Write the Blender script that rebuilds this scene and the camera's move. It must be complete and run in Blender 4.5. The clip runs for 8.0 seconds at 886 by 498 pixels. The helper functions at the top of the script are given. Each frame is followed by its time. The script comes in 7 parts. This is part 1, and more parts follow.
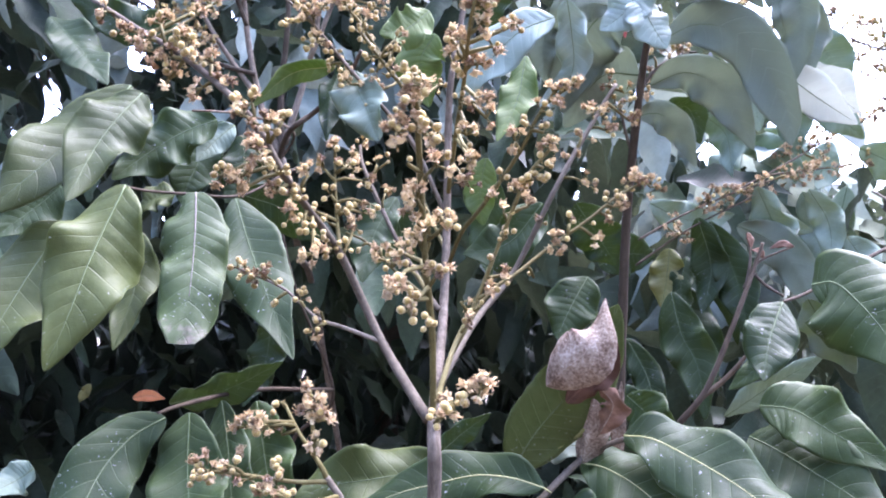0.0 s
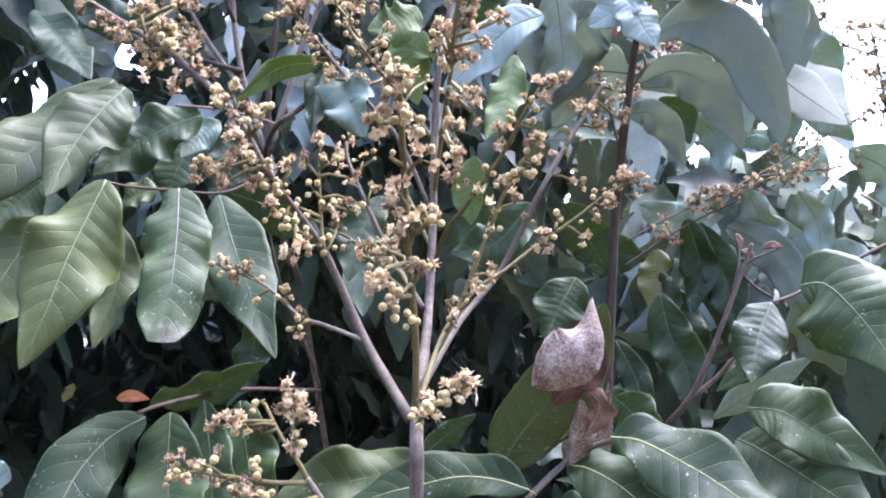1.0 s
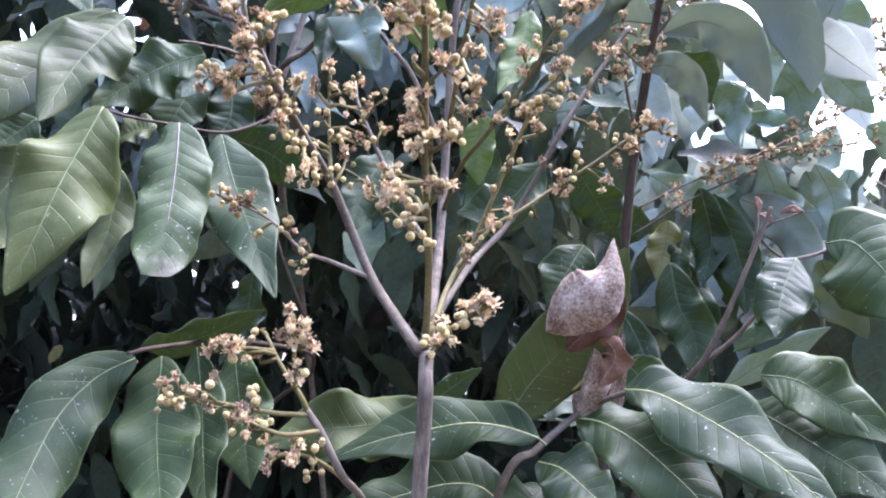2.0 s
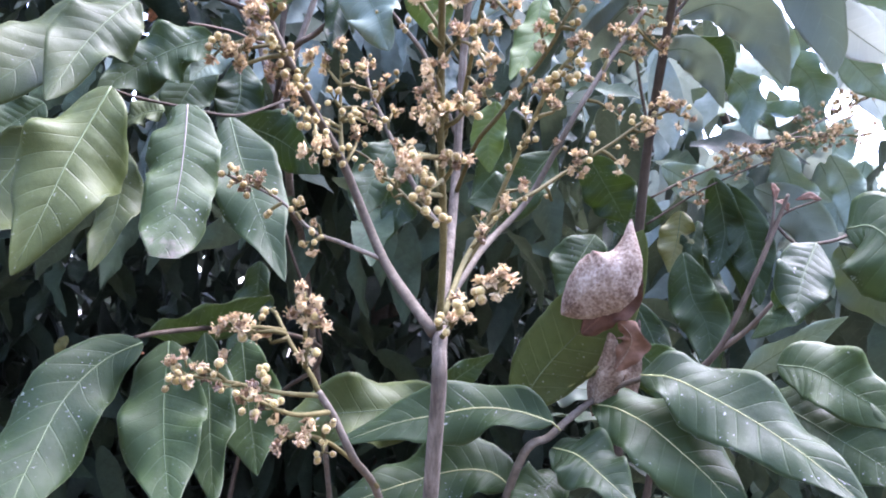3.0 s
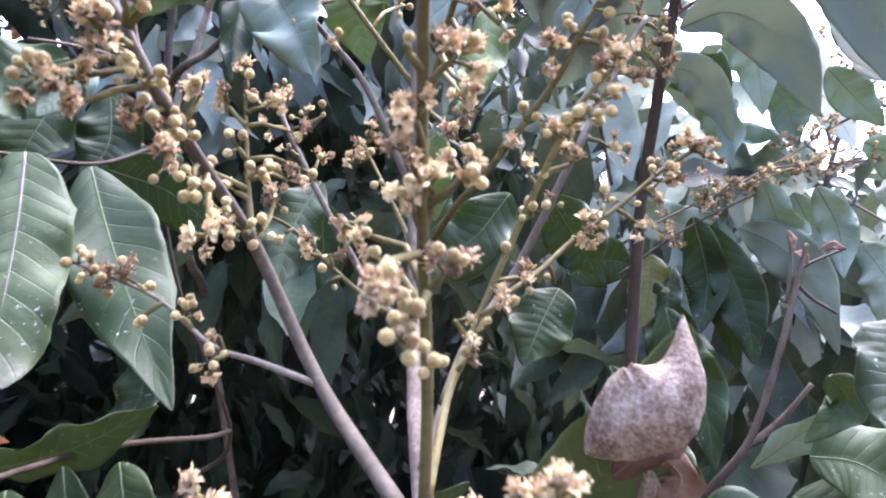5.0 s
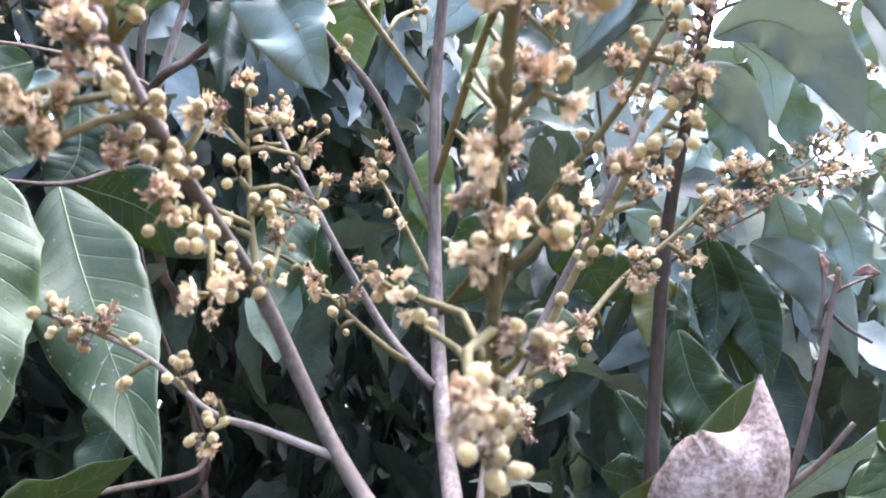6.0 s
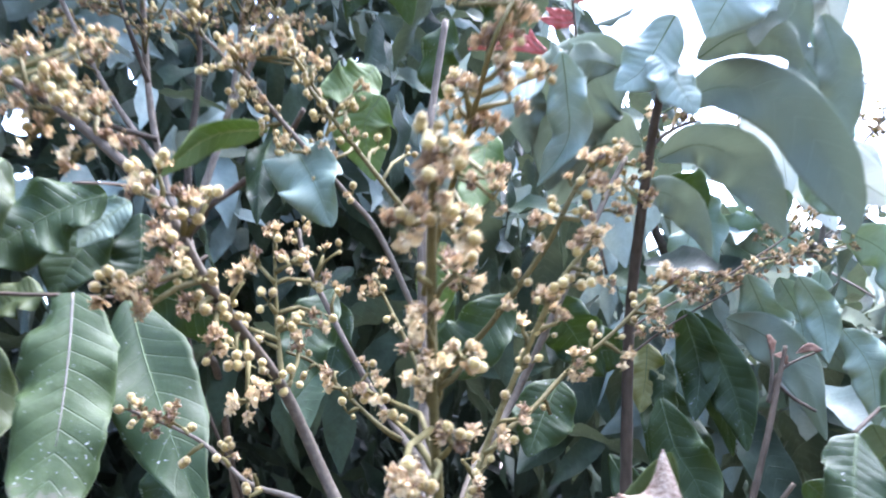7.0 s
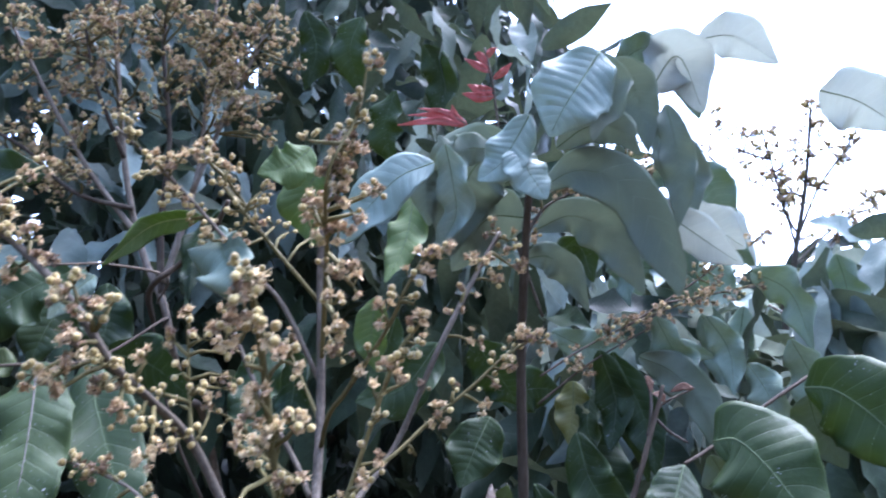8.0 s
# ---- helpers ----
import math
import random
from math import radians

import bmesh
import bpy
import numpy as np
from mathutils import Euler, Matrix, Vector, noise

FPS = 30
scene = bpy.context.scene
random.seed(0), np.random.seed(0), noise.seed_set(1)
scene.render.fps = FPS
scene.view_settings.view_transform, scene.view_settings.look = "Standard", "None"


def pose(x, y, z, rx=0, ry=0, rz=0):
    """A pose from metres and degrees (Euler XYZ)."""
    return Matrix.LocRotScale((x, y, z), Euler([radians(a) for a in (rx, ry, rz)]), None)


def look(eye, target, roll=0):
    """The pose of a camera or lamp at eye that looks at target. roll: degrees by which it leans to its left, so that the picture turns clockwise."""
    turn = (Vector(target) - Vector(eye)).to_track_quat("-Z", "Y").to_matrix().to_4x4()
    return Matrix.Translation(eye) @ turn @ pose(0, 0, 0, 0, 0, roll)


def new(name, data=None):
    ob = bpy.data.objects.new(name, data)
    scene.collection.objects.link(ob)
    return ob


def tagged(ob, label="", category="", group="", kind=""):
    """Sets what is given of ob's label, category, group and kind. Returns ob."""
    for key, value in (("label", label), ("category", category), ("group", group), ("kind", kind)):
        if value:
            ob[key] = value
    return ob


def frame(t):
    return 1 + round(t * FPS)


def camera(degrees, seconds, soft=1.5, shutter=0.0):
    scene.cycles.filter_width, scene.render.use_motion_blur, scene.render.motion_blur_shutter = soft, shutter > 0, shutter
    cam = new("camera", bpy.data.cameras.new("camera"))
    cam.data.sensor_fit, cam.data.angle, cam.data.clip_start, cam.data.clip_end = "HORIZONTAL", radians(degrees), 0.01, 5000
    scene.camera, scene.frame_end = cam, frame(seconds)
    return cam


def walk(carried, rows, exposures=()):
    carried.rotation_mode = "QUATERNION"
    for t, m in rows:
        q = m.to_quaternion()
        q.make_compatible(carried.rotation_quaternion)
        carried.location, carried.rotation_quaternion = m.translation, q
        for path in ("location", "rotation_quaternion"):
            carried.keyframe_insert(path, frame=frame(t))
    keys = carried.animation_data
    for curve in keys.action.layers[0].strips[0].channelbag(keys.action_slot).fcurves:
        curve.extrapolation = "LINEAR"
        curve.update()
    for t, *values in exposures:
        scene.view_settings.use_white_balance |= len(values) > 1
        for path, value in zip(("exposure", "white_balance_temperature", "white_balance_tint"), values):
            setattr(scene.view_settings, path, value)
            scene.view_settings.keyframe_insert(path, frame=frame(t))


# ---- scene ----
cam = camera(61.4, 8.0, soft=1.9, shutter=0.4)
cam.data.dof.use_dof = True
cam.data.dof.focus_distance, cam.data.dof.aperture_fstop = 0.38, 34.0
PATH = [
    (0, (0.005, 0.0, 1.503), (-0.022, 1.994, 1.665), -0.0),
    (0.5, (0.011, 0.003, 1.503), (-0.007, 1.997, 1.656), -0.4),
    (1, (0.008, 0.006, 1.501), (0.004, 1.999, 1.67), 0.3),
    (1.5, (0.005, 0.009, 1.489), (0.002, 2.002, 1.657), 1.6),
    (1.7, (0.003, 0.015, 1.482), (0.003, 2.009, 1.633), 2.1),
    (2.8, (-0.007, 0.046, 1.468), (0.03, 2.038, 1.645), 2.8),
    (3, (-0.004, 0.034, 1.467), (-0.002, 2.028, 1.62), 2.8),
    (3.5, (-0.002, 0.029, 1.478), (0.023, 2.019, 1.676), 2.2),
    (4, (0.011, 0.059, 1.472), (0.005, 2.045, 1.704), 0.6),
    (4.5, (-0.002, 0.087, 1.481), (0.01, 2.076, 1.695), -0.2),
    (4.7, (-0.01, 0.109, 1.492), (0.108, 2.094, 1.704), -0.1),
    (5.8, (-0.037, 0.177, 1.519), (0.282, 2.142, 1.713), 0.0),
    (6, (-0.036, 0.173, 1.522), (0.288, 2.137, 1.718), -0.3),
    (6.5, (-0.039, 0.166, 1.529), (0.29, 2.123, 1.784), -0.8),
    (7, (-0.026, 0.102, 1.533), (0.203, 2.059, 1.878), -1.3),
    (7.5, (0.005, 0.034, 1.531), (0.132, 1.989, 1.933), -1.6),
    (8, (0.03, 0.028, 1.541), (0.217, 1.976, 1.954), -2.9),
]
walk(cam, [(t, look(eye, target, roll)) for t, eye, target, roll in PATH], [(0.0, 4.08, 5560, 32), (1.5, 3.98, 5560, 32), (3.0, 4.12, 5560, 31), (3.5, 4.2, 5560, 32), (4.5, 4.02, 5680, 32), (6.2, 4.35, 5600, 28), (7.0, 4.2, 5420, 21), (7.5, 4.0, 5330, 25), (8.0, 3.32, 5120, 23)])
SKY, SKY_SAT, SUN = 0.15, 0.75, 2.2

# ---- world, sun, exposure ----
world = bpy.data.worlds.new("overcast_sky")
scene.world = world
world.use_nodes = True
wn, wl = world.node_tree.nodes, world.node_tree.links
sky = wn.new("ShaderNodeTexSky")
sky.sky_type = "NISHITA"
sky.sun_disc = False
sky.sun_elevation, sky.sun_rotation = radians(64), radians(50)
sky.dust_density, sky.air_density = 1.5, 1.0
grey = wn.new("ShaderNodeHueSaturation")
grey.inputs["Saturation"].default_value = SKY_SAT
wl.new(sky.outputs[0], grey.inputs["Color"])
wl.new(grey.outputs[0], wn["Background"].inputs["Color"])
wn["Background"].inputs["Strength"].default_value = SKY
sun = new("sun", bpy.data.lights.new("sun", "SUN"))
sun.data.energy, sun.data.angle, sun.data.color = SUN, radians(50), (1.0, 0.96, 0.9)
az, el = radians(50), radians(64)
sun.matrix_world = look((8 * math.sin(az) * math.cos(el), 8 * math.cos(az) * math.cos(el), 1.5 + 8 * math.sin(el)), (0, 0, 1.5))


# ---- materials ----
def nodes_of(name):
    mat = bpy.data.materials.new(name)
    mat.use_nodes = True
    return mat, mat.node_tree.nodes, mat.node_tree.links, mat.node_tree.nodes["Principled BSDF"]


def ramp(nt, fac, stops):
    r = nt.nodes.new("ShaderNodeValToRGB")
    el_ = r.color_ramp.elements
    while len(el_) < len(stops):
        el_.new(0.5)
    for e, (p, c) in zip(el_, stops):
        e.position, e.color = p, (*c, 1)
    nt.links.new(fac, r.inputs[0])
    return r.outputs[0]


def mixc(nt, fac, a, b):
    m = nt.nodes.new("ShaderNodeMix")
    m.data_type = "RGBA"
    for sock, v in ((m.inputs[0], fac), (m.inputs[6], a), (m.inputs[7], b)):
        if isinstance(v, bpy.types.NodeSocket):
            nt.links.new(v, sock)
        else:
            sock.default_value = (*v, 1) if isinstance(v, tuple) else v
    return m.outputs[2]


def calc(nt, op, a, b=0.0, clamp=False):
    m = nt.nodes.new("ShaderNodeMath")
    m.operation, m.use_clamp = op, clamp
    for sock, v in zip(m.inputs, (a, b)):
        if isinstance(v, bpy.types.NodeSocket):
            nt.links.new(v, sock)
        else:
            sock.default_value = v
    return m.outputs[0]


def grain(nt, scale, detail=4.0, rough=0.6, coords="Object", along=1.0):
    tc = nt.nodes.new("ShaderNodeTexCoord")
    n = nt.nodes.new("ShaderNodeTexNoise")
    n.inputs["Scale"].default_value, n.inputs["Detail"].default_value, n.inputs["Roughness"].default_value = scale, detail, rough
    mp = nt.nodes.new("ShaderNodeMapping")
    mp.inputs["Scale"].default_value = (1.0, 1.0, along)
    nt.links.new(tc.outputs[coords], mp.inputs[0])
    nt.links.new(mp.outputs[0], n.inputs["Vector"])
    return n.outputs[0]


def relief(nt, bsdf, height, strength, distance):
    b = nt.nodes.new("ShaderNodeBump")
    b.inputs["Strength"].default_value, b.inputs["Distance"].default_value = strength, distance
    nt.links.new(height, b.inputs["Height"])
    nt.links.new(b.outputs[0], bsdf.inputs["Normal"])


def thin(nt, bsdf, colour, share):
    """Lets a share of the light through a leaf or petal."""
    tr = nt.nodes.new("ShaderNodeBsdfTranslucent")
    mx = nt.nodes.new("ShaderNodeMixShader")
    mx.inputs[0].default_value = share
    if isinstance(colour, bpy.types.NodeSocket):
        nt.links.new(colour, tr.inputs[0])
    else:
        tr.inputs[0].default_value = (*colour, 1)
    nt.links.new(bsdf.outputs[0], mx.inputs[1])
    nt.links.new(tr.outputs[0], mx.inputs[2])
    nt.links.new(mx.outputs[0], nt.nodes["Material Output"].inputs[0])


def leaf_material(name, dark, light, vein, rough, veins=11.0, islands=False, lit=0.3, specks=0.0, blotch=None, coat=0.0, vein_mix=0.45, spec=0.5, glow=(0.22, 0.34, 0.05), torn=None):
    mat, nd, lk, bsdf = nodes_of(name)
    nt = mat.node_tree
    info = nd.new("ShaderNodeNewGeometry") if islands else nd.new("ShaderNodeObjectInfo")
    rnd = info.outputs["Random Per Island"] if islands else info.outputs["Random"]
    big = grain(nt, 28.0)
    tone = calc(nt, "ADD", calc(nt, "MULTIPLY", big, 0.7), calc(nt, "MULTIPLY", rnd, 0.5))
    col = ramp(nt, tone, [(0.25, dark), (0.85, light)])
    uv = nd.new("ShaderNodeUVMap")
    sep = nd.new("ShaderNodeSeparateXYZ")
    lk.new(uv.outputs[0], sep.inputs[0])
    across = calc(nt, "ABSOLUTE", calc(nt, "SUBTRACT", sep.outputs[1], 0.5))
    phase = calc(nt, "FRACT", calc(nt, "ADD", calc(nt, "SUBTRACT", calc(nt, "MULTIPLY", sep.outputs[0], veins), calc(nt, "MULTIPLY", across, 2.6)), 4.0))
    line = calc(nt, "SUBTRACT", 1.0, calc(nt, "MULTIPLY", calc(nt, "ABSOLUTE", calc(nt, "SUBTRACT", phase, 0.5)), 17.0), True)
    line = calc(nt, "MULTIPLY", line, calc(nt, "SUBTRACT", 1.1, calc(nt, "MULTIPLY", across, 1.6)), True)
    col = mixc(nt, calc(nt, "MULTIPLY", line, vein_mix), col, vein)
    mott = calc(nt, "MULTIPLY", calc(nt, "SUBTRACT", grain(nt, 170.0, 5.0, 0.65), 0.47), 3.2, True)
    col = mixc(nt, calc(nt, "MULTIPLY", mott, 0.45), col, dark)
    margin = calc(nt, "MULTIPLY", calc(nt, "SUBTRACT", across, 0.478), 40.0, True)
    col = mixc(nt, calc(nt, "MULTIPLY", margin, 0.4), col, vein)
    if torn:
        rag = calc(nt, "ADD", sep.outputs[0], calc(nt, "MULTIPLY", calc(nt, "SUBTRACT", grain(nt, 120.0, 5.0, 0.6), 0.5), 0.45))
        col = mixc(nt, calc(nt, "MULTIPLY", calc(nt, "SUBTRACT", rag, 0.93), 9.0, True), col, torn)
    if blotch:
        spot = grain(nt, 90.0, 6.0, 0.7)
        col = mixc(nt, calc(nt, "MULTIPLY", calc(nt, "SUBTRACT", spot, 0.64), 9.0, True), col, blotch)
    if specks:
        dots = grain(nt, 520.0, 2.0, 0.5)
        patch = grain(nt, 45.0, 3.0, 0.6)
        f = calc(nt, "MULTIPLY", calc(nt, "SUBTRACT", dots, 0.66), 14.0, True)
        f = calc(nt, "MULTIPLY", f, calc(nt, "MULTIPLY", calc(nt, "SUBTRACT", patch, 0.5), 6.0, True))
        col = mixc(nt, calc(nt, "MULTIPLY", f, specks), col, (0.6, 0.6, 0.55))
    lk.new(col, bsdf.inputs["Base Color"])
    fine = grain(nt, 330.0, 5.0, 0.65)
    lk.new(calc(nt, "ADD", calc(nt, "MULTIPLY", fine, 0.25), rough - 0.12), bsdf.inputs["Roughness"])
    bsdf.inputs["Coat Weight"].default_value = coat
    bsdf.inputs["Specular IOR Level"].default_value = spec
    bsdf.inputs["Coat Roughness"].default_value = 0.32
    dome = calc(nt, "MULTIPLY", calc(nt, "POWER", calc(nt, "SUBTRACT", phase, 0.5), 2.0), calc(nt, "MULTIPLY", calc(nt, "SUBTRACT", big, 0.25), 1.3))
    h = calc(nt, "ADD", calc(nt, "SUBTRACT", calc(nt, "MULTIPLY", fine, 0.5), calc(nt, "MULTIPLY", line, 0.5)), dome)
    relief(nt, bsdf, h, 0.6, 0.0009)
    thin(nt, bsdf, mixc(nt, 0.5, col, glow), lit)
    return mat


LEAF_TOP = leaf_material("leaf_upper_side", (0.009, 0.019, 0.0065), (0.027, 0.045, 0.013), (0.14, 0.18, 0.085), 0.52, lit=0.2, specks=0.5, spec=0.17, vein_mix=0.26)
# undersides are paler by nature; colour lifted further to imitate haze
LEAF_UNDER = leaf_material("leaf_under_side", (0.095, 0.118, 0.078), (0.15, 0.18, 0.125), (0.21, 0.24, 0.17), 0.6, lit=0.45, vein_mix=0.25, spec=0.3, glow=(0.41, 0.46, 0.37))
LEAF_TORN = leaf_material("leaf_grey_tip", (0.011, 0.023, 0.0075), (0.034, 0.053, 0.016), (0.15, 0.19, 0.095), 0.52, lit=0.2, specks=0.7, spec=0.2, vein_mix=0.2, torn=(0.12, 0.10, 0.082))
LEAF_OLIVE = leaf_material("leaf_dull_olive", (0.024, 0.034, 0.009), (0.056, 0.070, 0.019), (0.17, 0.19, 0.085), 0.52, lit=0.25, specks=0.4, spec=0.2, vein_mix=0.22)
LEAF_YOUNG = leaf_material("leaf_light_green", (0.05, 0.08, 0.024), (0.10, 0.138, 0.042), (0.28, 0.31, 0.12), 0.55, lit=0.35, spec=0.2, blotch=(0.16, 0.10, 0.035))
LEAF_YELLOW = leaf_material("leaf_yellowing", (0.12, 0.12, 0.035), (0.2, 0.19, 0.06), (0.25, 0.25, 0.1), 0.55, lit=0.3, blotch=(0.09, 0.045, 0.02))
LEAF_ORANGE = leaf_material("leaf_fallen_orange", (0.5, 0.16, 0.06), (0.7, 0.3, 0.12), (0.6, 0.3, 0.2), 0.6, lit=0.3)
LEAF_RED = leaf_material("leaf_red_flush", (0.26, 0.035, 0.03), (0.40, 0.075, 0.06), (0.5, 0.13, 0.1), 0.6, lit=0.12, vein_mix=0.15)
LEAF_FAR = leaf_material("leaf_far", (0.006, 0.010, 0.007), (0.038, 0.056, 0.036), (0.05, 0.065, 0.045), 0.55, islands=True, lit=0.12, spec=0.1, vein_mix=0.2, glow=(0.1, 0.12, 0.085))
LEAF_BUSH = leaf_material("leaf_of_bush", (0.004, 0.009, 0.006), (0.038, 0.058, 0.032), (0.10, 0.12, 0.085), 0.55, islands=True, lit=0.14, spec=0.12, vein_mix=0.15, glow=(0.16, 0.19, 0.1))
# greyed and lightened to stand in for haze; no dust on these leaves
LEAF_OUTER_HAZE = leaf_material("leaf_outer_haze_grey", (0.05, 0.075, 0.062), (0.18, 0.23, 0.20), (0.22, 0.25, 0.23), 0.5, islands=True, lit=0.3, spec=0.2, vein_mix=0.15, glow=(0.3, 0.33, 0.24))
# pale base colour imitates the glare haze over leaves against the sky
LEAF_THIN_HAZE = leaf_material("leaf_thin_haze_pale", (0.30, 0.33, 0.29), (0.42, 0.45, 0.40), (0.46, 0.48, 0.43), 0.45, lit=0.5, glow=(0.6, 0.62, 0.56))
# sky reflection on glossy leaves, painted as a paler base colour
LEAF_SKY_SHEEN = leaf_material("leaf_painted_sheen", (0.12, 0.17, 0.14), (0.21, 0.27, 0.22), (0.34, 0.39, 0.33), 0.48, lit=0.3, spec=0.35, vein_mix=0.4, glow=(0.34, 0.42, 0.32))
# pale leaves; colour lightened further to carry haze on the right-hand bush
LEAF_PALE_HAZED = leaf_material("leaf_grey_green_hazed", (0.12, 0.16, 0.12), (0.21, 0.26, 0.195), (0.28, 0.33, 0.24), 0.55, lit=0.25, spec=0.15, vein_mix=0.3)


def plain_material(name, stops, rough, scale, bump=0.4, distance=0.0006, detail=5.0, lit=0.0, tint=None, rand=0.35, sheen=0.0, along=1.0, spec=0.12):
    mat, nd, lk, bsdf = nodes_of(name)
    nt = mat.node_tree
    info = nd.new("ShaderNodeObjectInfo")
    g = grain(nt, scale, detail, along=along)
    g2 = grain(nt, scale * 0.13, 3.0)
    tone = calc(nt, "ADD", calc(nt, "MULTIPLY", calc(nt, "ADD", g, g2), 0.5), calc(nt, "MULTIPLY", calc(nt, "SUBTRACT", info.outputs["Random"], 0.5), rand))
    col = ramp(nt, tone, stops)
    lk.new(col, bsdf.inputs["Base Color"])
    bsdf.inputs["Roughness"].default_value = rough
    bsdf.inputs["Sheen Weight"].default_value = sheen
    bsdf.inputs["Specular IOR Level"].default_value = spec
    relief(nt, bsdf, g, bump, distance)
    if lit:
        thin(nt, bsdf, tint or col, lit)
    return mat


BARK_PURPLE = plain_material("bark_purple_brown", [(0.3, (0.036, 0.028, 0.020)), (0.5, (0.080, 0.065, 0.049)), (0.7, (0.17, 0.142, 0.11))], 0.75, 700.0, 0.9, along=0.08)
BARK_DARK = plain_material("bark_dark", [(0.3, (0.028, 0.021, 0.014)), (0.6, (0.064, 0.049, 0.034)), (0.8, (0.12, 0.093, 0.065))], 0.8, 420.0, 0.8, along=0.15)
TWIG_GREEN = plain_material("twig_olive", [(0.3, (0.060, 0.050, 0.017)), (0.55, (0.105, 0.088, 0.032)), (0.8, (0.17, 0.147, 0.066))], 0.65, 500.0, 0.4)
TWIG_GREY = plain_material("twig_grey", [(0.3, (0.062, 0.050, 0.036)), (0.5, (0.105, 0.088, 0.065)), (0.7, (0.165, 0.142, 0.11))], 0.75, 400.0, 0.5)
BUD = plain_material("bud_cream", [(0.25, (0.17, 0.115, 0.032)), (0.5, (0.31, 0.232, 0.075)), (0.8, (0.48, 0.39, 0.15))], 0.85, 1300.0, 0.9, 0.0008, sheen=0.3)
PETAL = plain_material("petal_buff", [(0.25, (0.255, 0.16, 0.068)), (0.5, (0.50, 0.371, 0.184)), (0.8, (0.74, 0.60, 0.348))], 0.85, 900.0, 0.6, 0.0004, lit=0.2, tint=(0.55, 0.413, 0.228), rand=0.55, sheen=0.3)
PETAL_DRY = plain_material("petal_withered", [(0.25, (0.09, 0.048, 0.024)), (0.5, (0.34, 0.226, 0.116)), (0.8, (0.62, 0.471, 0.272))], 0.9, 900.0, 0.6, 0.0004, lit=0.12, tint=(0.4, 0.273, 0.147), rand=0.55, sheen=0.2)
STAMEN = plain_material("stamen_cream", [(0.3, (0.42, 0.31, 0.15)), (0.7, (0.64, 0.51, 0.28))], 0.7, 900.0, 0.2)
DEAD = plain_material("dead_leaf_grey_brown", [(0.36, (0.07, 0.046, 0.031)), (0.45, (0.14, 0.10, 0.07)), (0.54, (0.23, 0.182, 0.138)), (0.64, (0.35, 0.30, 0.242))], 0.85, 700.0, 0.7, 0.0008, detail=9.0, rand=0.0)
DEAD_IN = plain_material("dead_leaf_red_brown", [(0.3, (0.05, 0.026, 0.016)), (0.6, (0.125, 0.070, 0.045)), (0.8, (0.22, 0.14, 0.095))], 0.7, 200.0, 0.6, 0.0008)
SOIL = plain_material("dry_soil", [(0.3, (0.05, 0.04, 0.03)), (0.55, (0.095, 0.078, 0.06)), (0.8, (0.16, 0.135, 0.105))], 0.95, 3.0, 0.6, 0.03)


# ---- building blocks ----
def part(name, bm, material, parent=None, label=""):
    """Links a bmesh as one mesh object under a thing or a part."""
    me = bpy.data.meshes.new(name)
    bm.to_mesh(me)
    bm.free()
    for m in material if isinstance(material, (list, tuple)) else [material]:
        me.materials.append(m)
    me.shade_smooth()
    ob = new(name, me)
    ob.parent = parent
    if label:
        ob["label"] = label
    return ob


def thing(name, at, label, category, group="", kind=""):
    ob = new(name)
    ob.location = at
    ob.empty_display_size = 0.02
    return tagged(ob, label, category, group, kind)


def glide(points, n):
    """n + 1 places on a smooth line through the points (Catmull-Rom)."""
    p = [Vector(q) for q in points]
    p = [p[0] * 2 - p[1]] + p + [p[-1] * 2 - p[-2]]
    out = []
    for i in range(n + 1):
        s = i / n * (len(p) - 3)
        k = min(int(s), len(p) - 4)
        f = s - k
        a, b, c, d = p[k:k + 4]
        out.append(0.5 * (2 * b + (c - a) * f + (2 * a - 5 * b + 4 * c - d) * f * f + (3 * b - a - 3 * c + d) * f ** 3))
    return out


def tube(bm, line, r0, r1, sides=8, knots=0.0, cap=True):
    """A tapered round stem along a line, with swollen knots."""
    rings = []
    side = None
    for i, q in enumerate(line):
        t = (line[min(i + 1, len(line) - 1)] - line[max(i - 1, 0)]).normalized()
        if side is None:
            side = t.orthogonal().normalized()
        side = (side - t * side.dot(t)).normalized()
        up = t.cross(side)
        f = i / (len(line) - 1)
        r = r0 + (r1 - r0) * f
        r *= 1 + knots * noise.noise(q * 120.0)
        rings.append([bm.verts.new(q + (side * math.cos(a) + up * math.sin(a)) * r) for a in (2 * math.pi * k / sides for k in range(sides))])
    for a, b in zip(rings, rings[1:]):
        for k in range(sides):
            bm.faces.new((a[k], a[(k + 1) % sides], b[(k + 1) % sides], b[k]))
    if cap:
        bm.faces.new(rings[0][::-1])
        bm.faces.new(rings[-1])
    return bm


def local(ob, points):
    """World places as seen from a thing's own origin."""
    return [Vector(q) - ob.location for q in points]


LEAF_LABELS = {
    "leaf_under_side": "drooping leaf showing its paler grey-green underside",
    "leaf_dull_olive": "long dull olive green leaf with wavy edges",
    "leaf_light_green": "light green young leaf with a pale midrib",
    "leaf_yellowing": "small yellowing leaf with brown spots",
    "leaf_fallen_orange": "small orange dying leaf",
    "leaf_thin_haze_pale": "thin leaf painted pale for the bright sky haze",
    "leaf_painted_sheen": "broad leaf with a silvery sky sheen painted into its colour",
    "leaf_grey_green_hazed": "pale grey-green leaf with wavy edges, haze partly in its colour",
}


